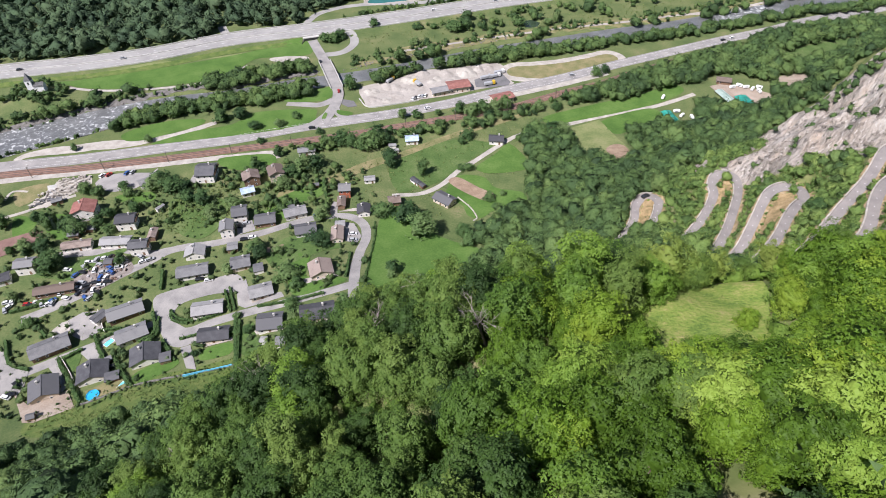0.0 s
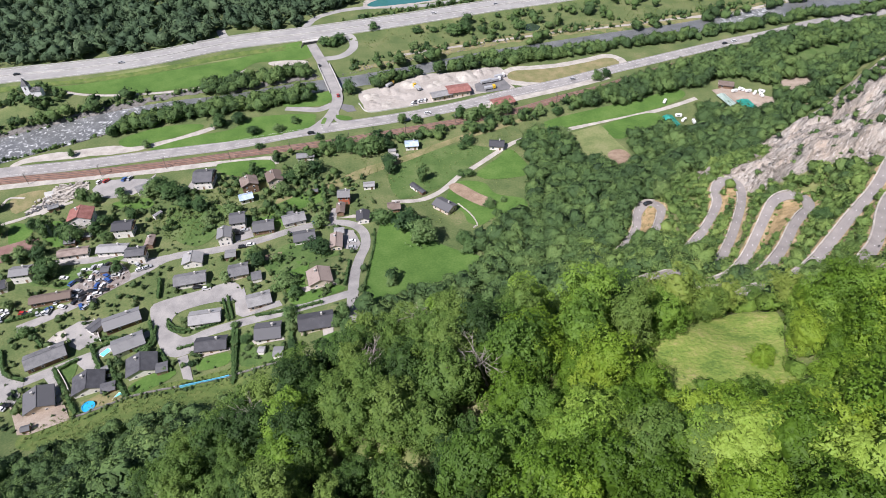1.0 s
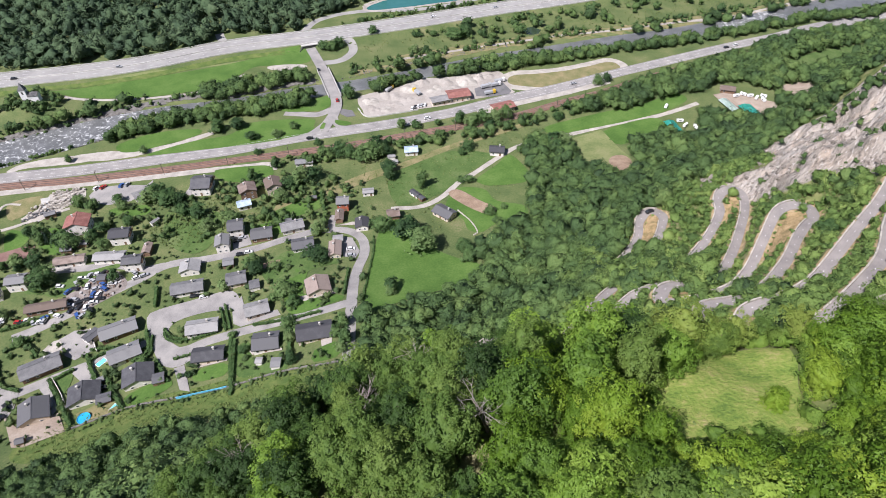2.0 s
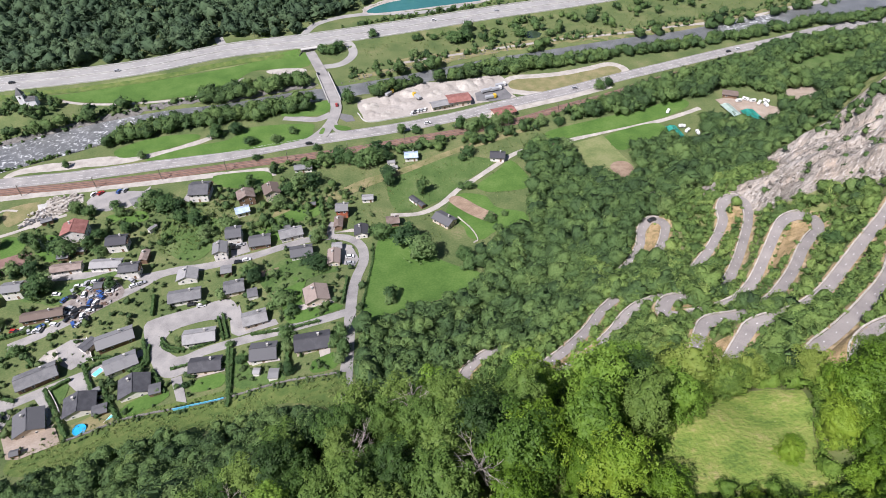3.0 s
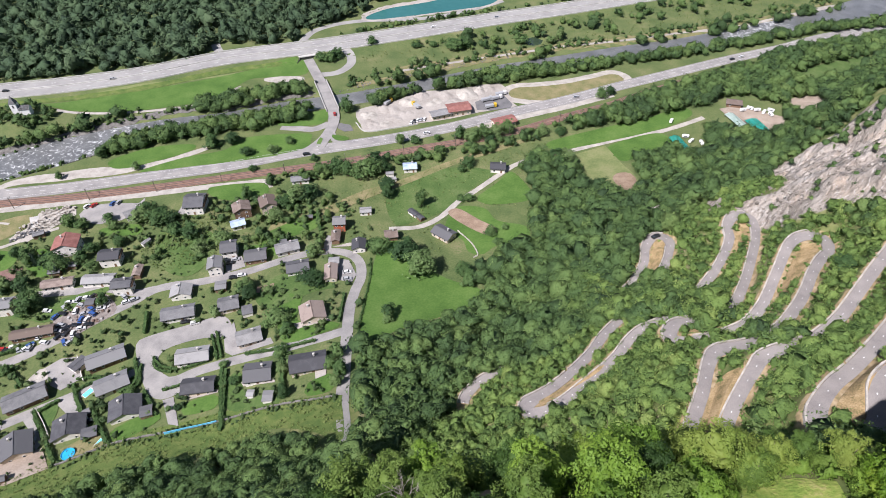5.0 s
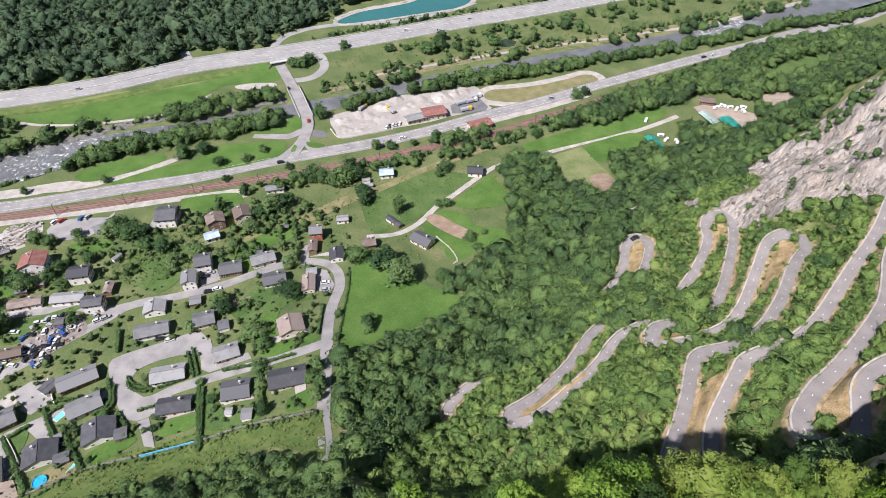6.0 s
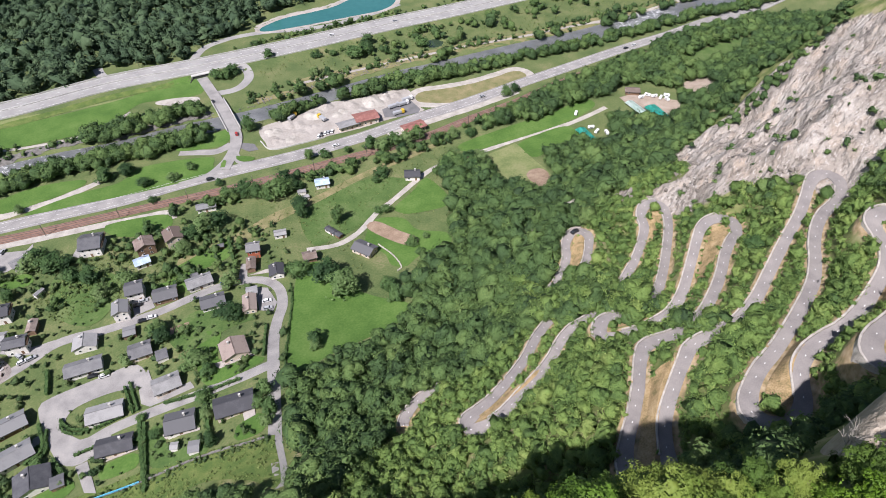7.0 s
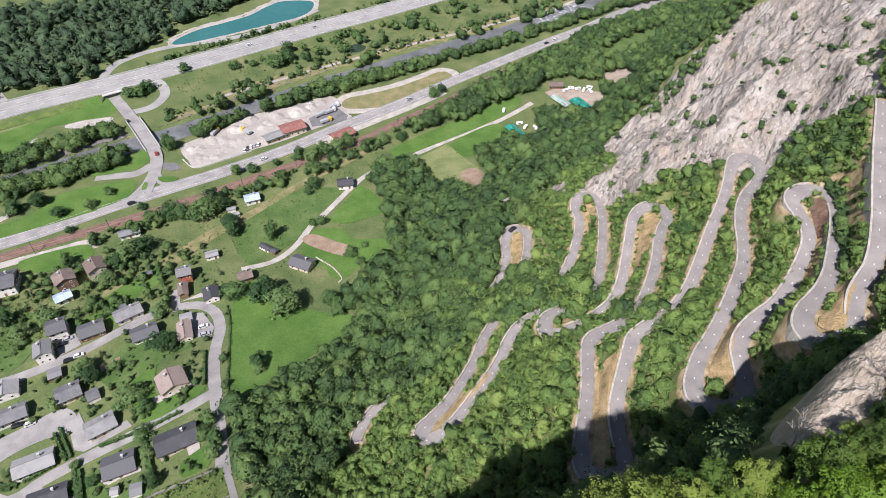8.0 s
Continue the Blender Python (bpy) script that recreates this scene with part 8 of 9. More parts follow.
for off, words in ((-12.2, "grey steel guard rail along the motorway"), (12.2, "grey steel guard rail along the motorway"), (0.0, "concrete barrier between the carriageways")):
    l2 = resampled([tuple(p) for p in (MOTORWAY_LINE[:, :2] + sides_of(MOTORWAY_LINE) * off)], 6)
    wall_run("guard_rail", l2, 0.3 if off else 0.5, 0.85, 0.3, CONCRETE, words, "barrier")

# ---- the bridge ----
bridge = tagged(new("river_bridge"), "plain concrete road bridge over the grey river", "bridge")
bline = resampled(BRIDGE_ROAD, 2)
keep = (bline[:, 1] > 398) & (bline[:, 1] < 441)
bline = bline[keep]
ribbon("deck", bline, 9.0, CONCRETE, 0.0, np.full(len(bline), 0.55), 1.1, parent=bridge)
for off in (-4.35, 4.35):
    l2 = bline[:, :2] + sides_of(bline) * off
    ob = wall_run("parapet", l2, 0.3, 1.0, 0.3, CONCRETE, "pale concrete parapet", "", bridge, np.full(len(l2), 1.0))
for x, y in ((-105.2, 427.5), (-100.5, 414.5)):
    bm = bmesh.new()
    box(bm, -3.2, 3.2, -0.6, 0.6, -5.0, -0.4, 0.1)
    p = part("pier", bm, CONCRETE, bridge)
    p.matrix_basis = pose(x, y, 0, 0, 0, 21)
# the underpass below the motorway
under = tagged(new("underpass"), "dark concrete underpass below the motorway", "underpass")
under.matrix_basis = pose(-127.8, 478.5, 0, 0, 0, 21)
bm = bmesh.new()
for x0, x1, z0, z1 in ((-7.0, -6.2, -1, 2.5), (6.2, 7.0, -1, 2.5), (-6.2, 6.2, 1.95, 2.5)):
    box(bm, x0, x1, -0.8, 2.0, z0, z1)
part("portal", bm, CONCRETE, under)
# a solid dark block stands for the shade inside the underpass
bm = bmesh.new()
box(bm, -6.2, 6.2, -0.5, 0.5, -0.5, 1.95)
part("interior", bm, DARK, under, "dark block for the shade inside")
for s in (-1, 1):
    bm = bmesh.new()
    v = [bm.verts.new(p) for p in ((s * 6.6, -0.8, -1), (s * 6.6, -0.8, 2.4), (s * 9.5, -6.0, 0.9), (s * 9.5, -6.0, -1))]
    f = bm.faces.new(v)
    bmesh.ops.solidify(bm, geom=[f], thickness=0.4)
    part("wing_wall", bm, CONCRETE, under)

# ---- the chapel on its knoll ----
chapel = tagged(new("chapel"), "small white chapel with a grey pointed spire", "chapel")
kx, ky = KNOLL
chapel.matrix_basis = pose(kx, ky - 1, ground_z(kx, ky - 1), 0, 0, 12) @ Matrix.Scale(0.74, 4)
bm = bmesh.new()
box(bm, -2.8, 2.8, -2.8, 2.8, -2, 10.5)
tower = part("tower", bm, WHITE, chapel)
bm = bmesh.new()
bmesh.ops.create_cone(bm, cap_ends=True, segments=4, radius1=4.3, radius2=0.06, depth=7.0, matrix=pose(0, 0, 14.0, 0, 0, 45))
part("spire", bm, ROOF_GREY, chapel)
# no holes are cut: thin dark boxes paint the shade of belfry openings
for turn in (0, 90, 180, 270):
    bm = bmesh.new()
    box(bm, -0.7, 0.7, -2.87, -2.75, 6.6, 9.2)
    part("belfry_shade_panel", bm, DARK, tower).matrix_basis = pose(0, 0, 0, 0, 0, turn)
bm = bmesh.new()
prof = [(-3.4, -2), (3.4, -2), (3.4, 5), (0, 7.6), (-3.4, 5)]
a, b = [bm.verts.new((2.8, y, z)) for y, z in prof], [bm.verts.new((12.0, y, z)) for y, z in prof]
bm.faces.new(a), bm.faces.new(b[::-1])
for k in range(5):
    bm.faces.new((a[k], b[k], b[(k + 1) % 5], a[(k + 1) % 5]))
bmesh.ops.recalc_face_normals(bm, faces=bm.faces)
part("nave", bm, WHITE, chapel)
bm = bmesh.new()
for s in (-1, 1):
    v = [bm.verts.new(p) for p in ((2.85, 0, 7.75), (12.4, 0, 7.75), (12.4, s * 3.9, 4.75), (2.85, s * 3.9, 4.75))]
    bmesh.ops.solidify(bm, geom=[bm.faces.new(v)], thickness=0.15)
part("nave_roof", bm, ROOF_GREY, chapel)

# ---- the gravel works ----
for x, y, turn, l, w, h, roof, words in ((-7.5, 399.5, 16, 16.5, 11.5, 4.0, ROOF_RED, "open works hall with a red tile roof"), (23.0, 384.0, 24, 16.0, 9.5, 3.4, ROOF_RED, "long hall with a red tile roof beside the main road"),
                                         (-19.5, 393.0, 22, 15.0, 8.0, 3.4, ROOF_PALE, "pale flat works shed beside the hall")):
    house(x, y, turn, l, w, h, 1.2, True, roof, WALL_BUFF, words, "hall", False, 1, "works_hall", 0.8)


def heap(x, y, r, h, mat, label):
    """A tipped heap: several loads run into each other, with an uneven foot and soft crests."""
    rg = np.random.default_rng(int(abs(x * 7 + y)))
    n, rings = 30, 10
    tips = [(rg.uniform(-0.5, 0.5) * r, rg.uniform(-0.35, 0.35) * r, rg.uniform(0.35, 0.6) * r, rg.uniform(0.6, 1.0) * h) for _ in range(5)]
    turn, base = rg.uniform(0, 3.14), ground_z(x, y) - 0.3
    verts, faces = [], []
    for i in range(rings + 1):
        for k in range(n):
            a = 6.283 * k / n
            rr = r * 1.25 * (1 - i / rings * 0.98) * (1 + 0.16 * math.sin(2 * a + x) + 0.1 * math.sin(5 * a + y))
            px, py = rr * math.cos(a) * 1.2, rr * math.sin(a) * 0.85
            z = max(th * max(0.0, 1 - math.hypot(px - tx, py - ty) / (tr * 1.7)) ** 1.1 for tx, ty, tr, th in tips)
            verts.append((x + px * math.cos(turn) - py * math.sin(turn), y + px * math.sin(turn) + py * math.cos(turn), base + z + 0.06 * h * noise.noise(Vector((px, py, x)))))
    for i in range(rings):
        for k in range(n):
            faces.append([i * n + k, i * n + (k + 1) % n, (i + 1) * n + (k + 1) % n, (i + 1) * n + k])
    faces.append([rings * n + k for k in range(n)])
    return tagged(mesh_object("sand_mound", verts, faces, mat, smooth=True), label, "mound", "mounds of the gravel works")


for n, (x, y, r, h) in enumerate(((-68.6, 394.9, 6, 3.5), (-50.8, 389.6, 6, 2), (-55.8, 402.7, 8, 4), (-41.0, 412.7, 7, 4.5), (-33.5, 420.8, 6, 5), (-17.1, 419.1, 7, 4), (-3.0, 424.8, 8, 5.5), (7.1, 429.7, 6, 4.5), (14.3, 431.4, 5, 3), (-57.7, 383.2, 6, 2), (-43.4, 397.4, 5, 2), (-64.8, 383.5, 6, 2.5), (-24.8, 412.6, 6, 3), (-10.8, 413.0, 6, 3))):
    heap(x, y, r * 1.1, h * 0.62, (SAND_MAT, GRAVEL_MAT)[n % 3 == 0], "tipped heap of grey gravel" if n % 3 == 0 else "tipped heap of pale sand")


def lorry(x, y, turn, tone, label):
    root = tagged(new("lorry"), label, "lorry", "lorries of the gravel works")
    root.matrix_basis = pose(x, y, ground_z(x, y) + 0.25, 0, 0, turn)
    bm = bmesh.new()
    box(bm, 2.2, 4.0, -1.2, 1.2, 0.6, 3.0, 0.15)
    part("cab", bm, CAR_PAINTS[tone], root)
    bm = bmesh.new()
    box(bm, 3.5, 4.05, -1.05, 1.05, 1.8, 2.7)
    part("windscreen", bm, GLASS, root)
    bm = bmesh.new()
    box(bm, -4.0, 1.9, -1.2, 1.2, 0.9, 2.5, 0.08)
    part("tipper", bm, CAR_PAINTS["silver"], root)
    for px in (-3.0, -1.8, 3.0):
        for py in (-1.0, 1.0):
            bm = bmesh.new()
            bmesh.ops.create_cone(bm, cap_ends=True, segments=12, radius1=0.5, radius2=0.5, depth=0.35, matrix=pose(px, py, 0.5, 90))
            part("wheel", bm, RUBBER, root)


for x, y, turn, tone, words in ((14.9, 405.5, 20, "yellow", "yellow tipper lorry parked at the gravel works"), (19.1, 417.0, 25, "white", "white lorry parked at the gravel works"), (12.1, 414.5, 25, "silver", "grey lorry parked at the gravel works"),
                                (22.2, 422.7, 25, "white", "white lorry parked at the gravel works"), (-56.9, 409.8, 60, "yellow", "yellow loader beside a sand heap"), (-37.0, 405.4, 130, "yellow", "yellow loader on the pale yard")):
    lorry(x, y, turn, tone, words)
wall_run("kerb_wall", [(-76, 384), (-68, 373.5), (-50, 377.8), (-34.5, 383)], 0.4, 0.9, 0.3, CONCRETE, "low concrete wall round the gravel yard", "wall")

# ---- the campsite under the crags ----


def canopy(x, y, turn, l, w, mat, label):
    """An open shelter: a ridged canvas roof on six posts."""
    root = tagged(new("canopy"), label, "shelter", "campsite shelters")
    root.matrix_basis = pose(x, y, ground_z(x, y), 0, 0, turn)
    bm = bmesh.new()
    for s in (-1, 1):
        v = [bm.verts.new(p) for p in ((-l / 2, 0, 3.6), (l / 2, 0, 3.6), (l / 2, s * w / 2, 2.7), (-l / 2, s * w / 2, 2.7))]
        bmesh.ops.solidify(bm, geom=[bm.faces.new(v)], thickness=0.12)
    part("roof", bm, mat, root)
    for px in (-l / 2 + 0.4, 0, l / 2 - 0.4):
        for py in (-w / 2 + 0.3, w / 2 - 0.3):
            bm = bmesh.new()
            box(bm, px - 0.08, px + 0.08, py - 0.08, py + 0.08, -0.5, 2.8)
            part("post", bm, STEEL, root)


canopy(132.8, 359.0, -75, 18.5, 7.2, ROOF_TEAL, "long teal canvas shelter beside the field track")
canopy(189.4, 380.8, -75, 22, 9, ROOF_TEAL, "long teal canvas shelter on the campsite")
canopy(177.5, 386.5, -72, 24, 6.5, ROOF_MINT, "long pale mint canvas shelter on the campsite")
house(181.3, 411.5, -14, 10.5, 7.5, 2.6, 1.2, True, ROOF_BROWN, WALL_WOOD, "brown wooden campsite hut", "hut", False, 1, "hut", 0.6)


def caravan(x, y, turn):
    root = tagged(new("caravan"), "white touring caravan on the gravel", "caravan", "caravans")
    root.matrix_basis = pose(x, y, ground_z(x, y) + 0.2, 0, 0, turn) @ Matrix.Scale(0.82, 4)
    bm = bmesh.new()
    box(bm, -2.6, 2.6, -1.1, 1.1, 0.5, 2.6, 0.3)
    part("body", bm, WHITE, root)
    for py in (-1.12, 1.12):
        bm = bmesh.new()
        box(bm, -1.4, 1.0, py - 0.02, py + 0.02, 1.4, 2.1)
        part("window", bm, GLASS, root)
        bm = bmesh.new()
        bmesh.ops.create_cone(bm, cap_ends=True, segments=12, radius1=0.33, radius2=0.33, depth=0.2, matrix=pose(0, py * 0.85, 0.33, 90))
        part("wheel", bm, RUBBER, root)


for n, (x, y) in enumerate(((139.5, 371.9), (141.5, 366.0), (147.2, 363.1), (190.6, 405.9), (194.7, 403.7), (198.6, 401.6), (202.5, 399.4), (204.0, 404.0), (185.2, 403.5), (134.1, 389.1))):
    caravan(x, y, (n * 47) % 180)

# ---- the stone yard ----
blocks = bmesh.new()
rb = np.random.default_rng(5)
for x, y in zip(rb.uniform(-246, -224, 130), rb.uniform(264, 292, 130)):
    if abs((y - 266) - (x + 246) * 1.1) < 7:
        s = rb.uniform(0.4, 1.3, 3)
        bmesh.ops.create_cube(blocks, size=1, matrix=Matrix.LocRotScale((x, y, 0.2 + s[2] * 0.5), Euler((0, 0, rb.uniform(0, 3))), (s[0] * 1.6, s[1] * 1.3, s[2])))
tagged(part("stone_blocks", blocks, STONE), "stacked pale stone blocks in the mason's yard", "stone", kind="stuff")

# ---- walls of the hill road ----
hill_side = sides_of(HILL_LINE)
left, right = HILL_LINE + hill_side * 7, HILL_LINE - hill_side * 7
fall = np.convolve(np.pad(landform(right[:, 0], right[:, 1]) - landform(left[:, 0], left[:, 1]), 4, mode="edge"), np.ones(9) / 9, "valid")
down = np.where(fall > 0, 1, -1)
steep = np.abs(fall) > 3.0
# outside a hairpin bend the wall stands on the outer side wherever the ground falls away there
inward = np.gradient(np.gradient(HILL_LINE[:, :2], axis=0), axis=0)
outer = np.where((inward * hill_side).sum(1) > 0, -1, 1)
beyond = HILL_LINE[:, :2] + hill_side * (outer * 6.0)[:, None]
drop = HILL_Z - landform(beyond[:, 0], beyond[:, 1])
turning = (hill_bend > 0.4) & (drop > 0.8)
down = np.where(turning, outer, down)
steep = (steep & ~((hill_bend > 0.4) & (down != outer))) | turning
run = []
for k in range(len(HILL_LINE) + 1):
    same = k < len(HILL_LINE) and steep[k] and (not run or down[run[-1]] == down[k]) and len(run) < 60
    if same:
        run.append(k)
        continue
    if len(run) > 5:
        idx = np.array(run)
        l2 = HILL_LINE[idx] + hill_side[idx] * (down[idx] * (HILL_HALVES[idx] + 0.28))[:, None]
        wall_run("retaining_wall", l2, 0.45, 0.42, 3.8, STONE, "pale dry-stone retaining wall below the hill road", "wall", None, HILL_Z[idx], uneven=0.08)
    run = [k] if k < len(HILL_LINE) and steep[k] else []

# ---- bushes of the gardens and stones of the river ----
VILLAGE_GREEN = [(-235, 165), (-180, 125), (-110, 145), (-50, 158), (-46, 200), (-50, 235), (-45, 262), (-60, 300), (-120, 305), (-180, 280), (-240, 260)]
roads = [(resampled(p, 3), 4.0) for p in (VILLAGE_ROAD, LANE_WEST, LANE_CRESCENT, LANE_LOWER, LANE_YARD)]
plots = np.array([(r[0], r[1]) for r in ESTATE + OLD_VILLAGE])
away = lambda x, y, r: (nearest(x, y, plots)[0] > 7.2) & (r.uniform(size=x.shape) < 0.42)
x, y = scattered(41, VILLAGE_GREEN, 3.6, keep=away, clear=(PLAZA, SCRAP, MEADOW, WALL_GRASS) + tuple(LAWNS[:1]) + tuple(DRIVES), lines=roads)
forest("garden_bushes", x, y, 1.0 + 2.6 * rng.uniform(size=len(x)) ** 1.5, BUSH, LEAF_GARDEN, "green garden bushes and low shrubs between the houses")
x, y = scattered(42, [(-175, 232), (-60, 262), (-65, 300), (-110, 310), (-175, 285)], 4.5, keep=lambda x, y, r: (nearest(x, y, plots)[0] > 8.0) & (r.uniform(size=x.shape) < np.where((x < -118) & (y < 280), 0.14, 0.5)), lines=roads)
forest("orchard_trees", x, y, rng.uniform(2.5, 5.5, len(x)), MID, LEAF_FOREST, "orchard trees and thicket behind the old village")
ROUGH = [(-172.7, 255.2), (-163.4, 271.4), (-154.2, 286.1), (-140, 290), (-118, 280), (-100, 268), (-105, 255), (-137.6, 250.2), (-143.8, 242.9), (-157.0, 241)]
x, y = scattered(47, ROUGH, 1.5, keep=lambda x, y, r: (nearest(x, y, plots)[0] > 7.5) & (r.uniform(size=x.shape) < 0.7), lines=roads)
forest("tall_grass", x, y, rng.uniform(0.5, 1.5, len(x)), TUFT, LEAF_TUSSOCK, "tall rough grass and weeds on a waste meadow")
MARGIN = [(-235, 165), (-180, 125), (-110, 145), (-50, 158), (-46, 200), (-50, 235), (-45, 262), (-60, 300), (-20, 330), (-30, 350), (-120, 322), (-240, 290)]
x, y = scattered(48, MARGIN, 2.6, keep=lambda x, y, r: (nearest(x, y, plots)[0] > 6.5) & (r.uniform(size=x.shape) < 0.12 + 0.3 * (np.sin(x * 0.11) * np.sin(y * 0.13) > 0.1)), clear=(PLAZA, SCRAP, STONE_YARD, PARKING_WEST, COURT, HOUSE_YARD) + tuple(DRIVES) + tuple(LAWNS) + tuple(TERRACES), lines=roads + [(resampled(RAIL, 4), 9), (resampled(MAIN_ROAD, 4), 9), (resampled(SERVICE, 4), 4), (resampled(TRACK_FIELDS, 4), 3)])
forest("tall_grass", x, y, rng.uniform(0.25, 0.6, len(x)), TUFT, LEAF_TUSSOCK, "rough grass tufts between the gardens")
rail_bank = resampled(RAIL, 4)
x, y = along(43, rail_bank, -16, -6, 4.3, -120, 110)
forest("railway_bushes", x, y, rng.uniform(2.2, 7.0, len(x)), MID, LEAF_FOREST, "bushes and young trees along the railway")
x, y = scattered(44, [(-325, 372), (-290, 370), (-285, 392), (-300, 398), (-326, 398)], 4.5, clear=([(-313, 378), (-294, 380), (-294, 392), (-313, 392)],))
forest("knoll_trees", x, y, rng.uniform(3.0, 6.0, len(x)), MID, LEAF_FOREST, "trees and bushes round the chapel knoll")
x, y = scattered(45, [(-40, 500), (60, 480), (140, 505), (330, 585), (380, 640), (250, 630), (120, 575), (30, 545), (-60, 510)], 9.0, keep=lambda x, y, r: (np.sin(x * 0.07 + 1.0) * np.sin(y * 0.09 + x * 0.03) > 0.1) & (r.uniform(size=x.shape) < 0.75) & (nearest(x, y, resampled(TRACK_RIVER, 4))[0] > 4) & (nearest(x, y, MOTORWAY_LINE)[0] > 20) & (nearest(x, y, RIVER_LINE)[0] > 14), clear=(POND,))
forest("meadow_thicket", x, y, rng.uniform(4, 9.5, len(x)), MID, LEAF_FOREST, "thickets in the rough meadow beyond the river")
x, y = along(46, resampled(RAMP, 4), -11, -5, 7, -90, 40)
forest("roadside_bushes", x, y, rng.uniform(2, 4, len(x)), SHRUB, LEAF_FOREST, "bushes between motorway and lake road")


def boulders(name, x, y, size, label, mat, sink=0.3):
    """Angular stones lying on the ground, joined."""
    rg = np.random.default_rng(len(x) + 3)
    base = np.array([(1, 1, 1), (1, 1, -1), (1, -1, 1), (1, -1, -1), (-1, 1, 1), (-1, 1, -1), (-1, -1, 1), (-1, -1, -1)], float)
    q = np.array([(0, 2, 3, 1), (4, 5, 7, 6), (0, 1, 5, 4), (2, 6, 7, 3), (0, 4, 6, 2), (1, 3, 7, 5)])
    verts, faces = [], []
    z = height(x, y)
    for k in range(len(x)):
        v = base * rg.uniform(0.5, 1.1, (8, 1)) * rg.uniform(0.6, 1.2, 3) * size[k]
        a = rg.uniform(0, 6.283)
        v = v @ np.array([[math.cos(a), math.sin(a), 0], [-math.sin(a), math.cos(a), 0], [0, 0, 0.7]]) + np.array([x[k], y[k], z[k] + size[k] * sink])
        verts.append(v)
        faces.append(q + 8 * k)
    return tagged(mesh_object(name, np.concatenate(verts), np.concatenate(faces), mat), label, "stones", kind="stuff")


for seed, lo, hi, x0, x1 in ((51, 13, 19, -330, -200), (52, 6, 12, -165, -60), (53, -19, -14, -300, -220), (54, 7, 9, 60, 200)):
    x, y = along(seed, RIVER_LINE, lo, hi, 3.2, x0, x1)
    boulders("river_stones", x, y, rng.uniform(0.2, 0.6, len(x)), "grey boulders on the river bank", RIVER_STONE)
x, y = scattered(55, [(100, 235), (118, 245), (140, 232), (160, 215), (150, 200), (132, 205), (120, 218), (105, 225)], 1.8, keep=lambda x, y, r: r.uniform(size=x.shape) < 0.45, lines=[(HILL_LINE, 4)])
boulders("scree", x, y, rng.uniform(0.15, 0.5, len(x)), "pale scree below the crags", STONE)
x, y = scattered(56, [(130.2, 257.6), (149.3, 224.5), (151.8, 189.7), (146.5, 180.6), (136.1, 201.9), (122.6, 210.6), (112, 228)], 1.9, keep=lambda x, y, r: r.uniform(size=x.shape) < 0.6, lines=[(HILL_LINE, 4)])
boulders("rubble", x, y, 0.25 + 0.9 * rng.uniform(size=len(x)) ** 3, "broken pale rock at the foot of the crags", CRAG_STONE, 0.6)


def outcrop(x, y, turn, l, w, top, label):
    """A shelf of bare rock: a rough top with a steep broken edge that falls to the ground."""
    verts, faces, n, rings = [], [], 150, 44
    c, s = math.cos(radians(turn)), math.sin(radians(turn))
    for i in range(rings + 1):
        for k in range(n):
            a = 6.283185 * k / n
            u, v = math.cos(a) * (1 - i / rings), math.sin(a) * (1 - i / rings)
            px, py = u * l, v * w
            gx, gy = x + px * c - py * s, y + px * s + py * c
            r = 1 - i / rings
            crag = noise.ridged_multi_fractal(Vector((px * 0.12, py * 0.18, 3.0)), 0.9, 2.1, 6, 0.9, 2.0)
            f = 1 - r ** 5
            z = top + 0.12 * px - 0.1 * py + 1.9 * (crag - 1.0) + 0.5 * noise.noise(Vector((px * 0.9, py * 0.9, 1.0))) + 0.22 * noise.noise(Vector((px * 2.4, py * 2.4, 5.0)))
            g = ground_z(gx, gy)
            verts.append((gx, gy, (g - 1.5) * (1 - f) + max(z, g - 0.6) * f))
    for i in range(rings):
        for k in range(n):
            faces.append([i * n + k, i * n + (k + 1) % n, (i + 1) * n + (k + 1) % n, (i + 1) * n + k])
    faces.append([rings * n + k for k in range(n)])
    return tagged(mesh_object("rock_outcrop", verts, faces, SPUR_STONE), label, "rock")


outcrop(62, 65, 24, 16.5, 6.6, 163.6, "pale bare rock spur jutting from the ridge")

# ---- the western edge of the village ----
structure(drape("yard", [(-222.0, 166.9), (-207.4, 165.5), (-199.4, 157.2), (-189.2, 153.9), (-185.9, 144.1), (-186.2, 139.8), (-193.3, 139.2), (-199.9, 132.9)], ASPHALT, 0.27, soft=False), "wide grey asphalt yard with parked cars", "yard")
structure(drape("court", [(-256.1, 229.6), (-235.9, 240.6), (-228.5, 242.0), (-225.4, 234.2), (-241.0, 222.0), (-249.4, 218.4)], COURT_CLAY, 0.31, soft=False), "reddish clay sports court", "court")
structure(drape("yard", [(-187.6, 140.4), (-173.6, 125.0), (-168.6, 125.0), (-156.0, 132.5), (-165.2, 142.5), (-177.9, 134.8)], PALE_EARTH, 0.34, soft=False), "bare sandy yard below a new house", "yard")
structure(drape("lawn", [(-157.1, 141.6), (-145.2, 150.3), (-137.4, 141.1), (-152.9, 137.1)], DRY, 0.33, soft=False), "worn brownish lawn beside a pool", "lawn")
structure(drape("rockery", [(-190.8, 174.3), (-186.6, 182.3), (-181.8, 175.7), (-187.3, 171.7)], GRAVEL_MAT, 0.35), "pale stone rockery beside a terrace", "rockery")
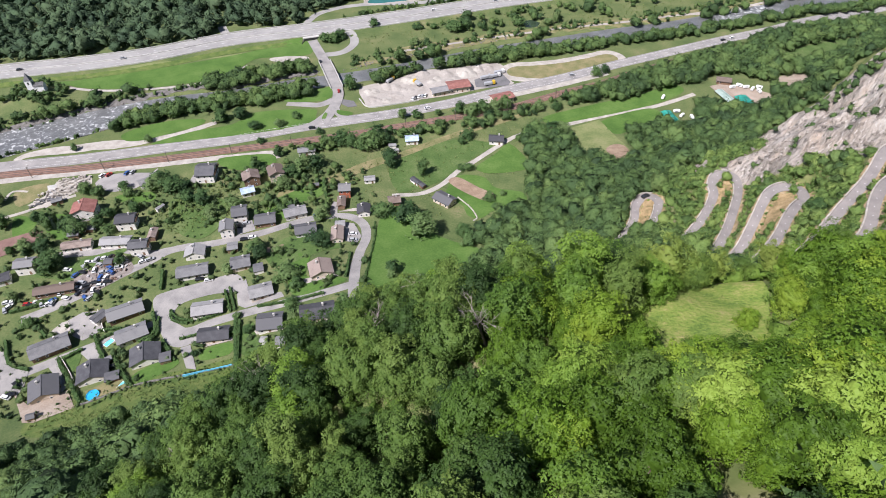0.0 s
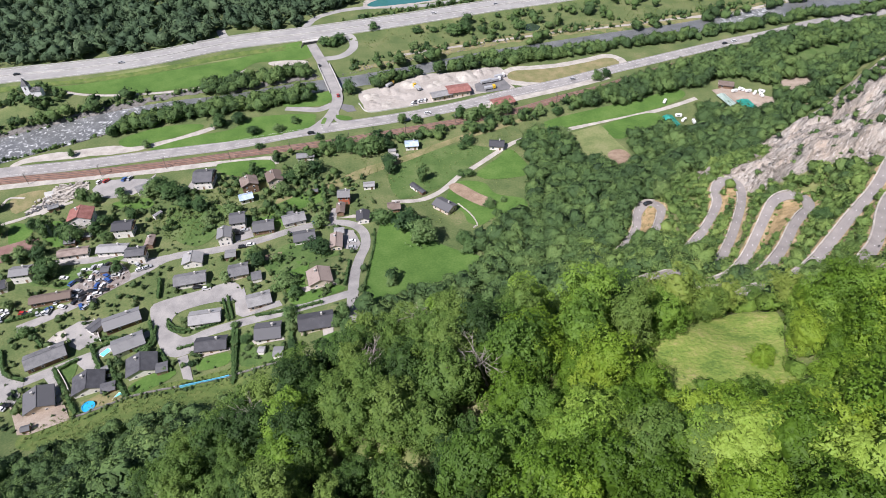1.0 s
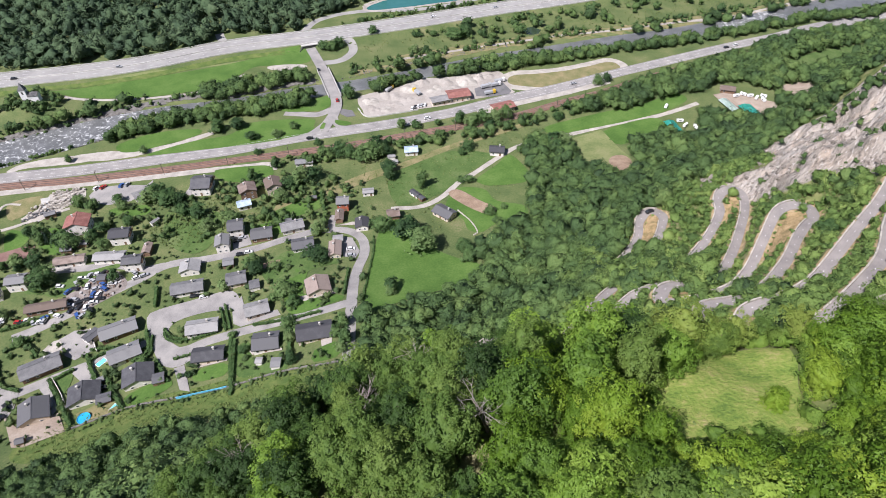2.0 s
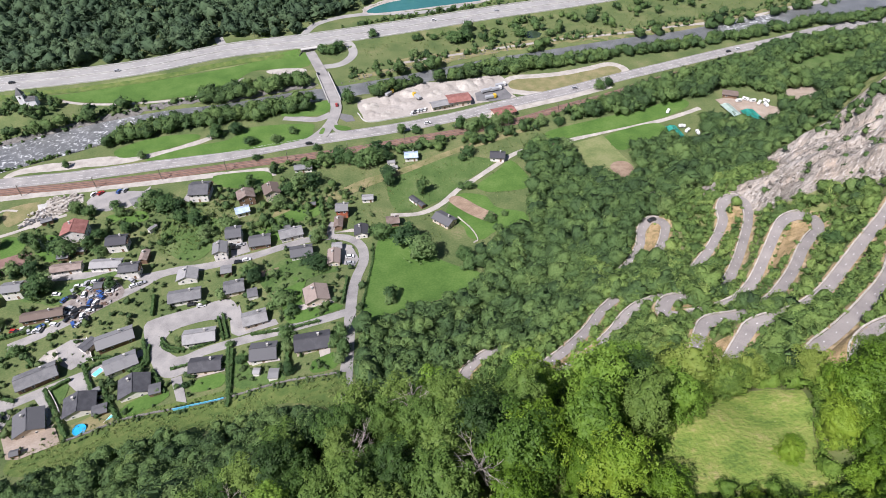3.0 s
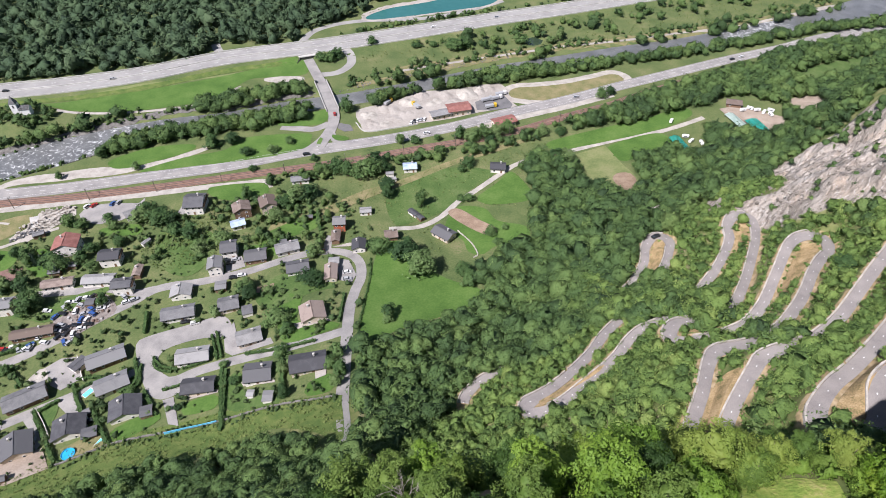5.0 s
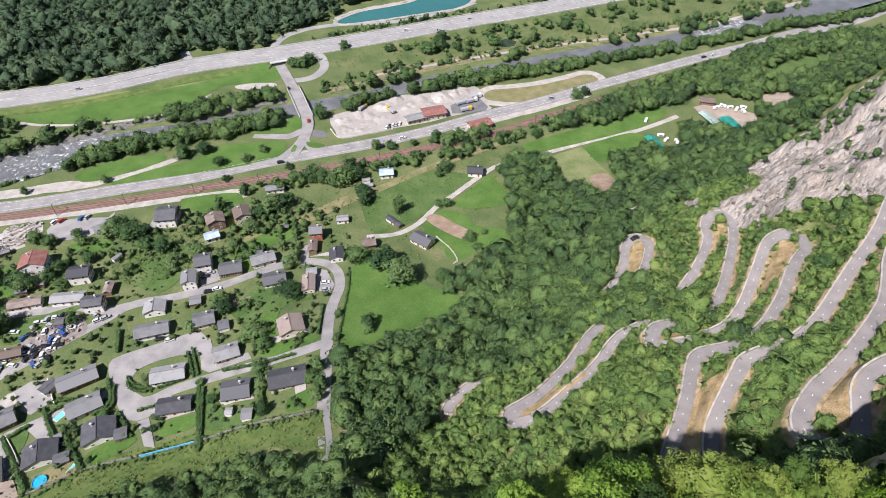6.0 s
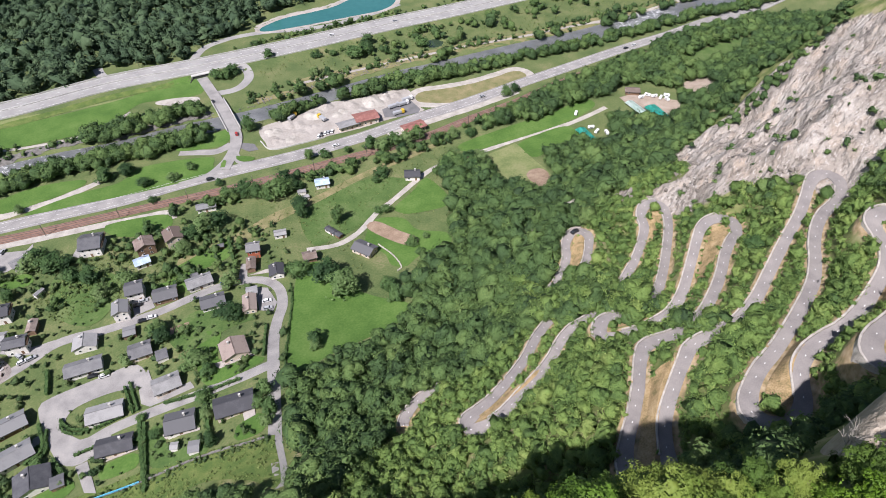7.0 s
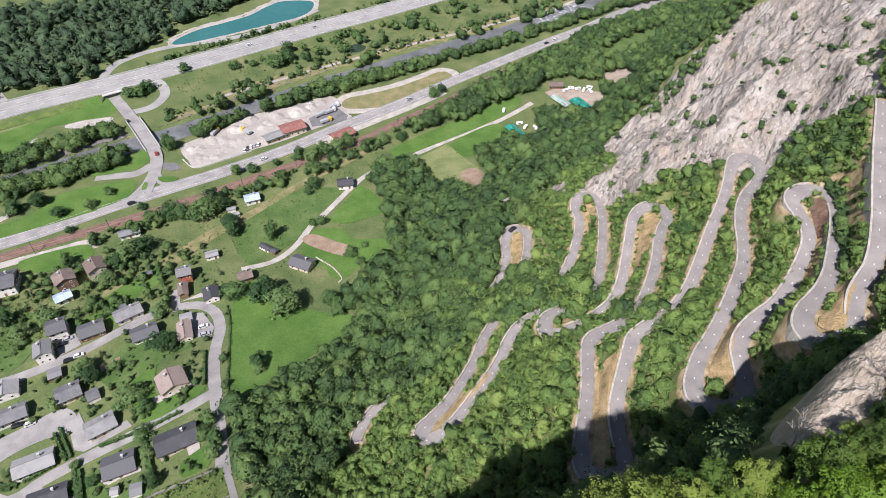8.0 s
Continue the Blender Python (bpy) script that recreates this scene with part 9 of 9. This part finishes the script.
structure(drape("slab", [(-246.4, 281.5), (-241.5, 283.2), (-236.6, 271.0), (-239.1, 269.9)], CONCRETE, 0.3, soft=False), "pale concrete slab of the mason's yard", "slab")
for pts, wide in (([(-264.5, 267.6), (-264.9, 274.2), (-262.1, 276.4), (-255.1, 276.0)], 1.6), ([(-263.2, 249.4), (-250.7, 255.8), (-242.9, 260.8), (-233.8, 267.4), (-225.0, 273.2)], 2.4)):
    structure(ribbon("track_mason", resampled(pts, 2), wide, GRAVEL_MAT, 0.2), "narrow pale gravel path in rough grass", "track")
for pts in [[(-208.3, 169.0), (-199.9, 157.2), (-189.6, 153.6)], [(-197.7, 178.1), (-191.4, 172.3)], [(-167.9, 172.7), (-161.9, 164.5), (-155.0, 156.9)], [(-145.7, 186.0), (-140.4, 174.8), (-144.7, 169.0)], [(-153.1, 160.0), (-138.2, 143.8)], [(-176.1, 156.4), (-156.5, 136.4)], [(-176.2, 159.9), (-170.8, 165.0)], [(-215.4, 185.9), (-206.4, 189.7), (-198.5, 193.4)], [(-113.6, 168.4), (-99.6, 170.2)], [(-100.5, 177.1), (-92.5, 146.8)]]:
    hedge(pts, 1.5, 2.0, "dense dark green hedge round a garden")
for n, ((x, y), r, h) in enumerate([((-236.5, 224.6), 2.6, 5), ((-227.7, 224.1), 2.4, 4.5), ((-219.6, 227.2), 2.6, 5), ((-206.9, 216.6), 4.2, 8.5), ((-218.7, 194.5), 3.2, 6), ((-250.5, 244.0), 5, 10), ((-265.4, 264.5), 4.5, 9), ((-201.3, 247.0), 2.8, 6), ((-175.4, 219.4), 3.6, 7), ((-196.5, 254.2), 4, 7), ((-184.3, 259.4), 4, 6), ((-210.3, 274.0), 3, 6), ((-126.0, 156.5), 1.6, 3), ((-147.8, 179.6), 2, 4), ((-199.3, 279.6), 3.5, 6), ((-193.8, 165.8), 1.4, 2.5), ((-192.9, 171.7), 1.2, 2.2), ((-203.5, 171.4), 1.5, 3), ((-115.3, 158.7), 1.8, 3), ((-119.0, 158.4), 1.5, 2.6)]):
    ob = copy_thing(KINDS[n % 5], Matrix.Identity(4))
    ob.matrix_basis = Matrix.LocRotScale((x, y, ground_z(x, y)), Euler((0, 0, n * 2.7)), (r / 0.46, r / 0.46, h))
    tagged(ob, "rounded green broadleaf tree beside a village house")
spruce = None
for n, ((x, y), r, h) in enumerate([((-227.5, 245.7), 2.2, 11), ((-222.4, 244.3), 2.2, 12), ((-206.9, 238.9), 2.8, 11), ((-211.8, 241.4), 2.2, 10), ((-220.0, 246.6), 1.8, 8)]):
    if spruce is None:
        spruce = tagged(tree_thing(640, 0.42, 1.0, 1500, 0.035, LEAF_SPRUCE, "conifer", 60, 0.08, 0.85, core=0.8, small=0.8), "tall dark green conifer beside the red-roofed house", "tree", "conifers")
        ob = spruce
    else:
        ob = copy_thing(spruce, Matrix.Identity(4))
    ob.matrix_basis = Matrix.LocRotScale((x, y, ground_z(x, y)), Euler((0, 0, n * 1.7)), (r / 0.42, r / 0.42, h))
for n, (x, y) in enumerate([(-220.2, 191.6), (-217.8, 189.3), (-217.8, 192.4), (-189.6, 145.3), (-209.8, 191.0), (-199.6, 191.7), (-198.0, 192.4), (-218.7, 186.8), (-189.9, 138.6), (-188.7, 139.8)]):
    tone = ("white", "white", "white", "black", "red", "white", "silver", "silver", "white", "black")[n]
    park(tone, x, y, (n * 40 + 25) % 180, ground_z(x, y) + 0.3, f"{tone} car parked at the edge of the village")
for n, (x, y) in enumerate([(-230.0, 205.0), (-170.8, 127.3), (-208.6, 238.0), (-154.5, 158.5)]):
    house(x, y, (30, 20, 12, 35)[n], (9, 3.5, 6, 3)[n], (7, 3, 4, 3)[n], (3, 2, 2.4, 2)[n], 0.8, True, ROOF_DARK if n == 0 else ROOF_GREY, WALL_WHITE if n == 0 else WALL_WOOD, "small grey outbuilding at the edge of the village", "shed", False, 1, "shed", 0.3)
for n, (outline, gap, tall) in enumerate((([(-242.4, 287.0), (-225.8, 291.2), (-225.2, 274.3), (-235.5, 271.5)], 1.7, 1.6), ([(-246.5, 260.3), (-240.9, 271.0), (-232.9, 271.0), (-243.7, 262.3)], 1.5, 1.1))):
    x, y = scattered(70 + n, outline, gap, keep=lambda x, y, r: r.uniform(size=x.shape) < 0.72)
    stack = bmesh.new()
    for px, py in zip(x, y):
        s = rb.uniform(0.5, 1.0, 3)
        bmesh.ops.create_cube(stack, size=1, matrix=Matrix.LocRotScale((px, py, ground_z(px, py) + 0.2 + s[2] * tall * 0.4), Euler((0, 0, 0.45 + rb.uniform(-0.1, 0.1))), (s[0] * 1.7, s[1] * 0.9, s[2] * tall)))
    tagged(part("stone_blocks", stack, STONE if n == 0 else ROOF_GREY), "rows of cut stone blocks in the mason's yard" if n == 0 else "rows of dark cut slabs in the mason's yard", "stone", kind="stuff")
x, y = scattered(73, WALL_GRASS, 1.3, keep=lambda x, y, r: r.uniform(size=x.shape) < 0.25 + 0.5 * (np.sin(x * 0.21 + 1) * np.sin(y * 0.3 - x * 0.1) > 0))
forest("tall_grass", x, y, rng.uniform(0.5, 1.3, len(x)), TUFT, LEAF_TUSSOCK, "tall yellow-green grass on the bank below the gardens")
for off, wide, x0, x1 in ((16.5, 7, -345, -190), (-15.5, 4, -330, -215), (13, 6, -175, -112)):
    fine = resampled([tuple(p) for p in RIVER_LINE[:, :2]], 3.0)
    l2 = fine + sides_of(fine) * off
    l2 = l2[(l2[:, 0] > x0) & (l2[:, 0] < x1)]
    structure(ribbon("river_bank", l2, wide, RIVER_STONE, 0.12, depth=1.0, across=5, rough_edge=0.3), "stony grey-brown bank of the river", "river bank")
for seed, lo, hi, gap, x0, x1 in ((81, 15, 27, 3.4, -345, -228), (82, -19, -12, 3.6, -300, -225), (83, 12, 20, 4.0, -228, -185)):
    x, y = along(seed, RIVER_LINE, lo, hi, gap, x0, x1, clear=(MOWN_E,))
    forest("bank_shrubs", x, y, rng.uniform(1.2, 4.2, len(x)), BUSH, LEAF_FOREST, "dark willow shrubs on the stony river bank")
foot = resampled([(-154.7, 133.4), (-147.5, 137.1), (-136.3, 142.4), (-125.7, 145.0), (-115.0, 147.0), (-93.4, 151.6), (-81.8, 153.7), (-70.2, 155.0), (-56.4, 155.4), (-48.5, 156.4)], 2)
x, y = along(93, foot, -3.5, 1.2, 1.6, -170, -45)
forest("wall_bushes", x, y, rng.uniform(0.5, 1.7, len(x)), BUSH, LEAF_GARDEN, "weeds and low bushes along the stone wall")
# verges of the motorway and thickets beyond it
mw = MOTORWAY_LINE[:, :2] - sides_of(MOTORWAY_LINE) * 19.0
structure(ribbon("motorway_verge", mw[(mw[:, 0] > -420) & (mw[:, 0] < -145)], 5.0, BANK_GRASS, 0.22, across=5, rough_edge=0.15), "dry grass verge below the motorway", "verge")
for seed, lo, hi, gap, x0, x1 in ((94, -24, -17, 9.0, -60, 380), (95, 17, 26, 6.0, -110, 330)):
    x, y = along(seed, MOTORWAY_LINE, lo, hi, gap, x0, x1, clear=(LAKE,))
    forest("roadside_bushes", x, y, rng.uniform(1.8, 5.5, len(x)), BUSH, LEAF_FOREST, "bushes and young trees along the motorway")
wall_run("garden_wall", [(-5.0, 275.3), (2.1, 265.0), (5.8, 254.6), (3.8, 251.6)], 0.55, 0.6, 0.4, STONE, "row of pale stone blocks below a new house", "wall", step=0.8, uneven=0.35)
# rough grass of the meadows beyond the river and beside the railway
wild = [(resampled(p, 4), w) for p, w in ((TRACK_RIVER, 3), (TRACK_FIELDS, 3), (RAIL, 7), (MAIN_ROAD, 8))] + [(MOTORWAY_LINE, 15), (RIVER_LINE, 13)]
for seed, outline, gap in ((96, [(-85, 470), (60, 480), (140, 505), (330, 585), (380, 640), (250, 630), (120, 575), (-20, 525), (-90, 500)], 3.6), (97, [(-60, 262), (-90, 318), (-20, 340), (60, 370), (75, 350), (30, 300), (-30, 240)], 2.6)):
    x, y = scattered(seed, outline, gap, keep=lambda x, y, r: r.uniform(size=x.shape) < 0.3 + 0.4 * (np.sin(x * 0.08 + 2) * np.sin(y * 0.1 + x * 0.03) > 0), clear=(POND, MOWN_A, MOWN_B, MOWN_C, MEADOW, MEADOW_C), lines=wild)
    forest("tall_grass", x, y, rng.uniform(0.4, 1.2, len(x)) * (1.3 if seed == 96 else 1.0), TUFT, LEAF_TUSSOCK, "rough grass and weeds of an unmown meadow")
fine = resampled([tuple(p) for p in RIVER_LINE[:, :2]], 3.0)
l2 = fine + sides_of(fine) * 15.5
l2 = l2[(l2[:, 0] > -88) & (l2[:, 0] < 20)]
structure(ribbon("river_bank", l2, 7.0, DRY, 0.14, depth=1.0, across=5, rough_edge=0.35), "stony brown bank of the river", "river bank")
x, y = along(98, RIVER_LINE, 12, 18, 2.4, -88, 30)
boulders("river_stones", x, y, rng.uniform(0.25, 0.7, len(x)), "grey boulders on the river bank", RIVER_STONE)
x, y = along(99, RIVER_LINE, 14, 27, 5.5, -90, 330)
forest("bank_shrubs", x, y, rng.uniform(1.5, 4.8, len(x)), BUSH, LEAF_FOREST, "willow shrubs above the river bank")
for x, y, turn in ((-100.5, 227.0, 15), (-97.5, 227.8, 15), (-94.5, 228.6, 15)):
    structure(drape("vegetable_bed", [(x - 1.1, y - 2.6), (x + 1.1, y - 2.2), (x + 0.9, y + 2.6), (x - 1.3, y + 2.2)], DIRT, 0.42, soft=False), "narrow dug vegetable bed in a garden", "bed")
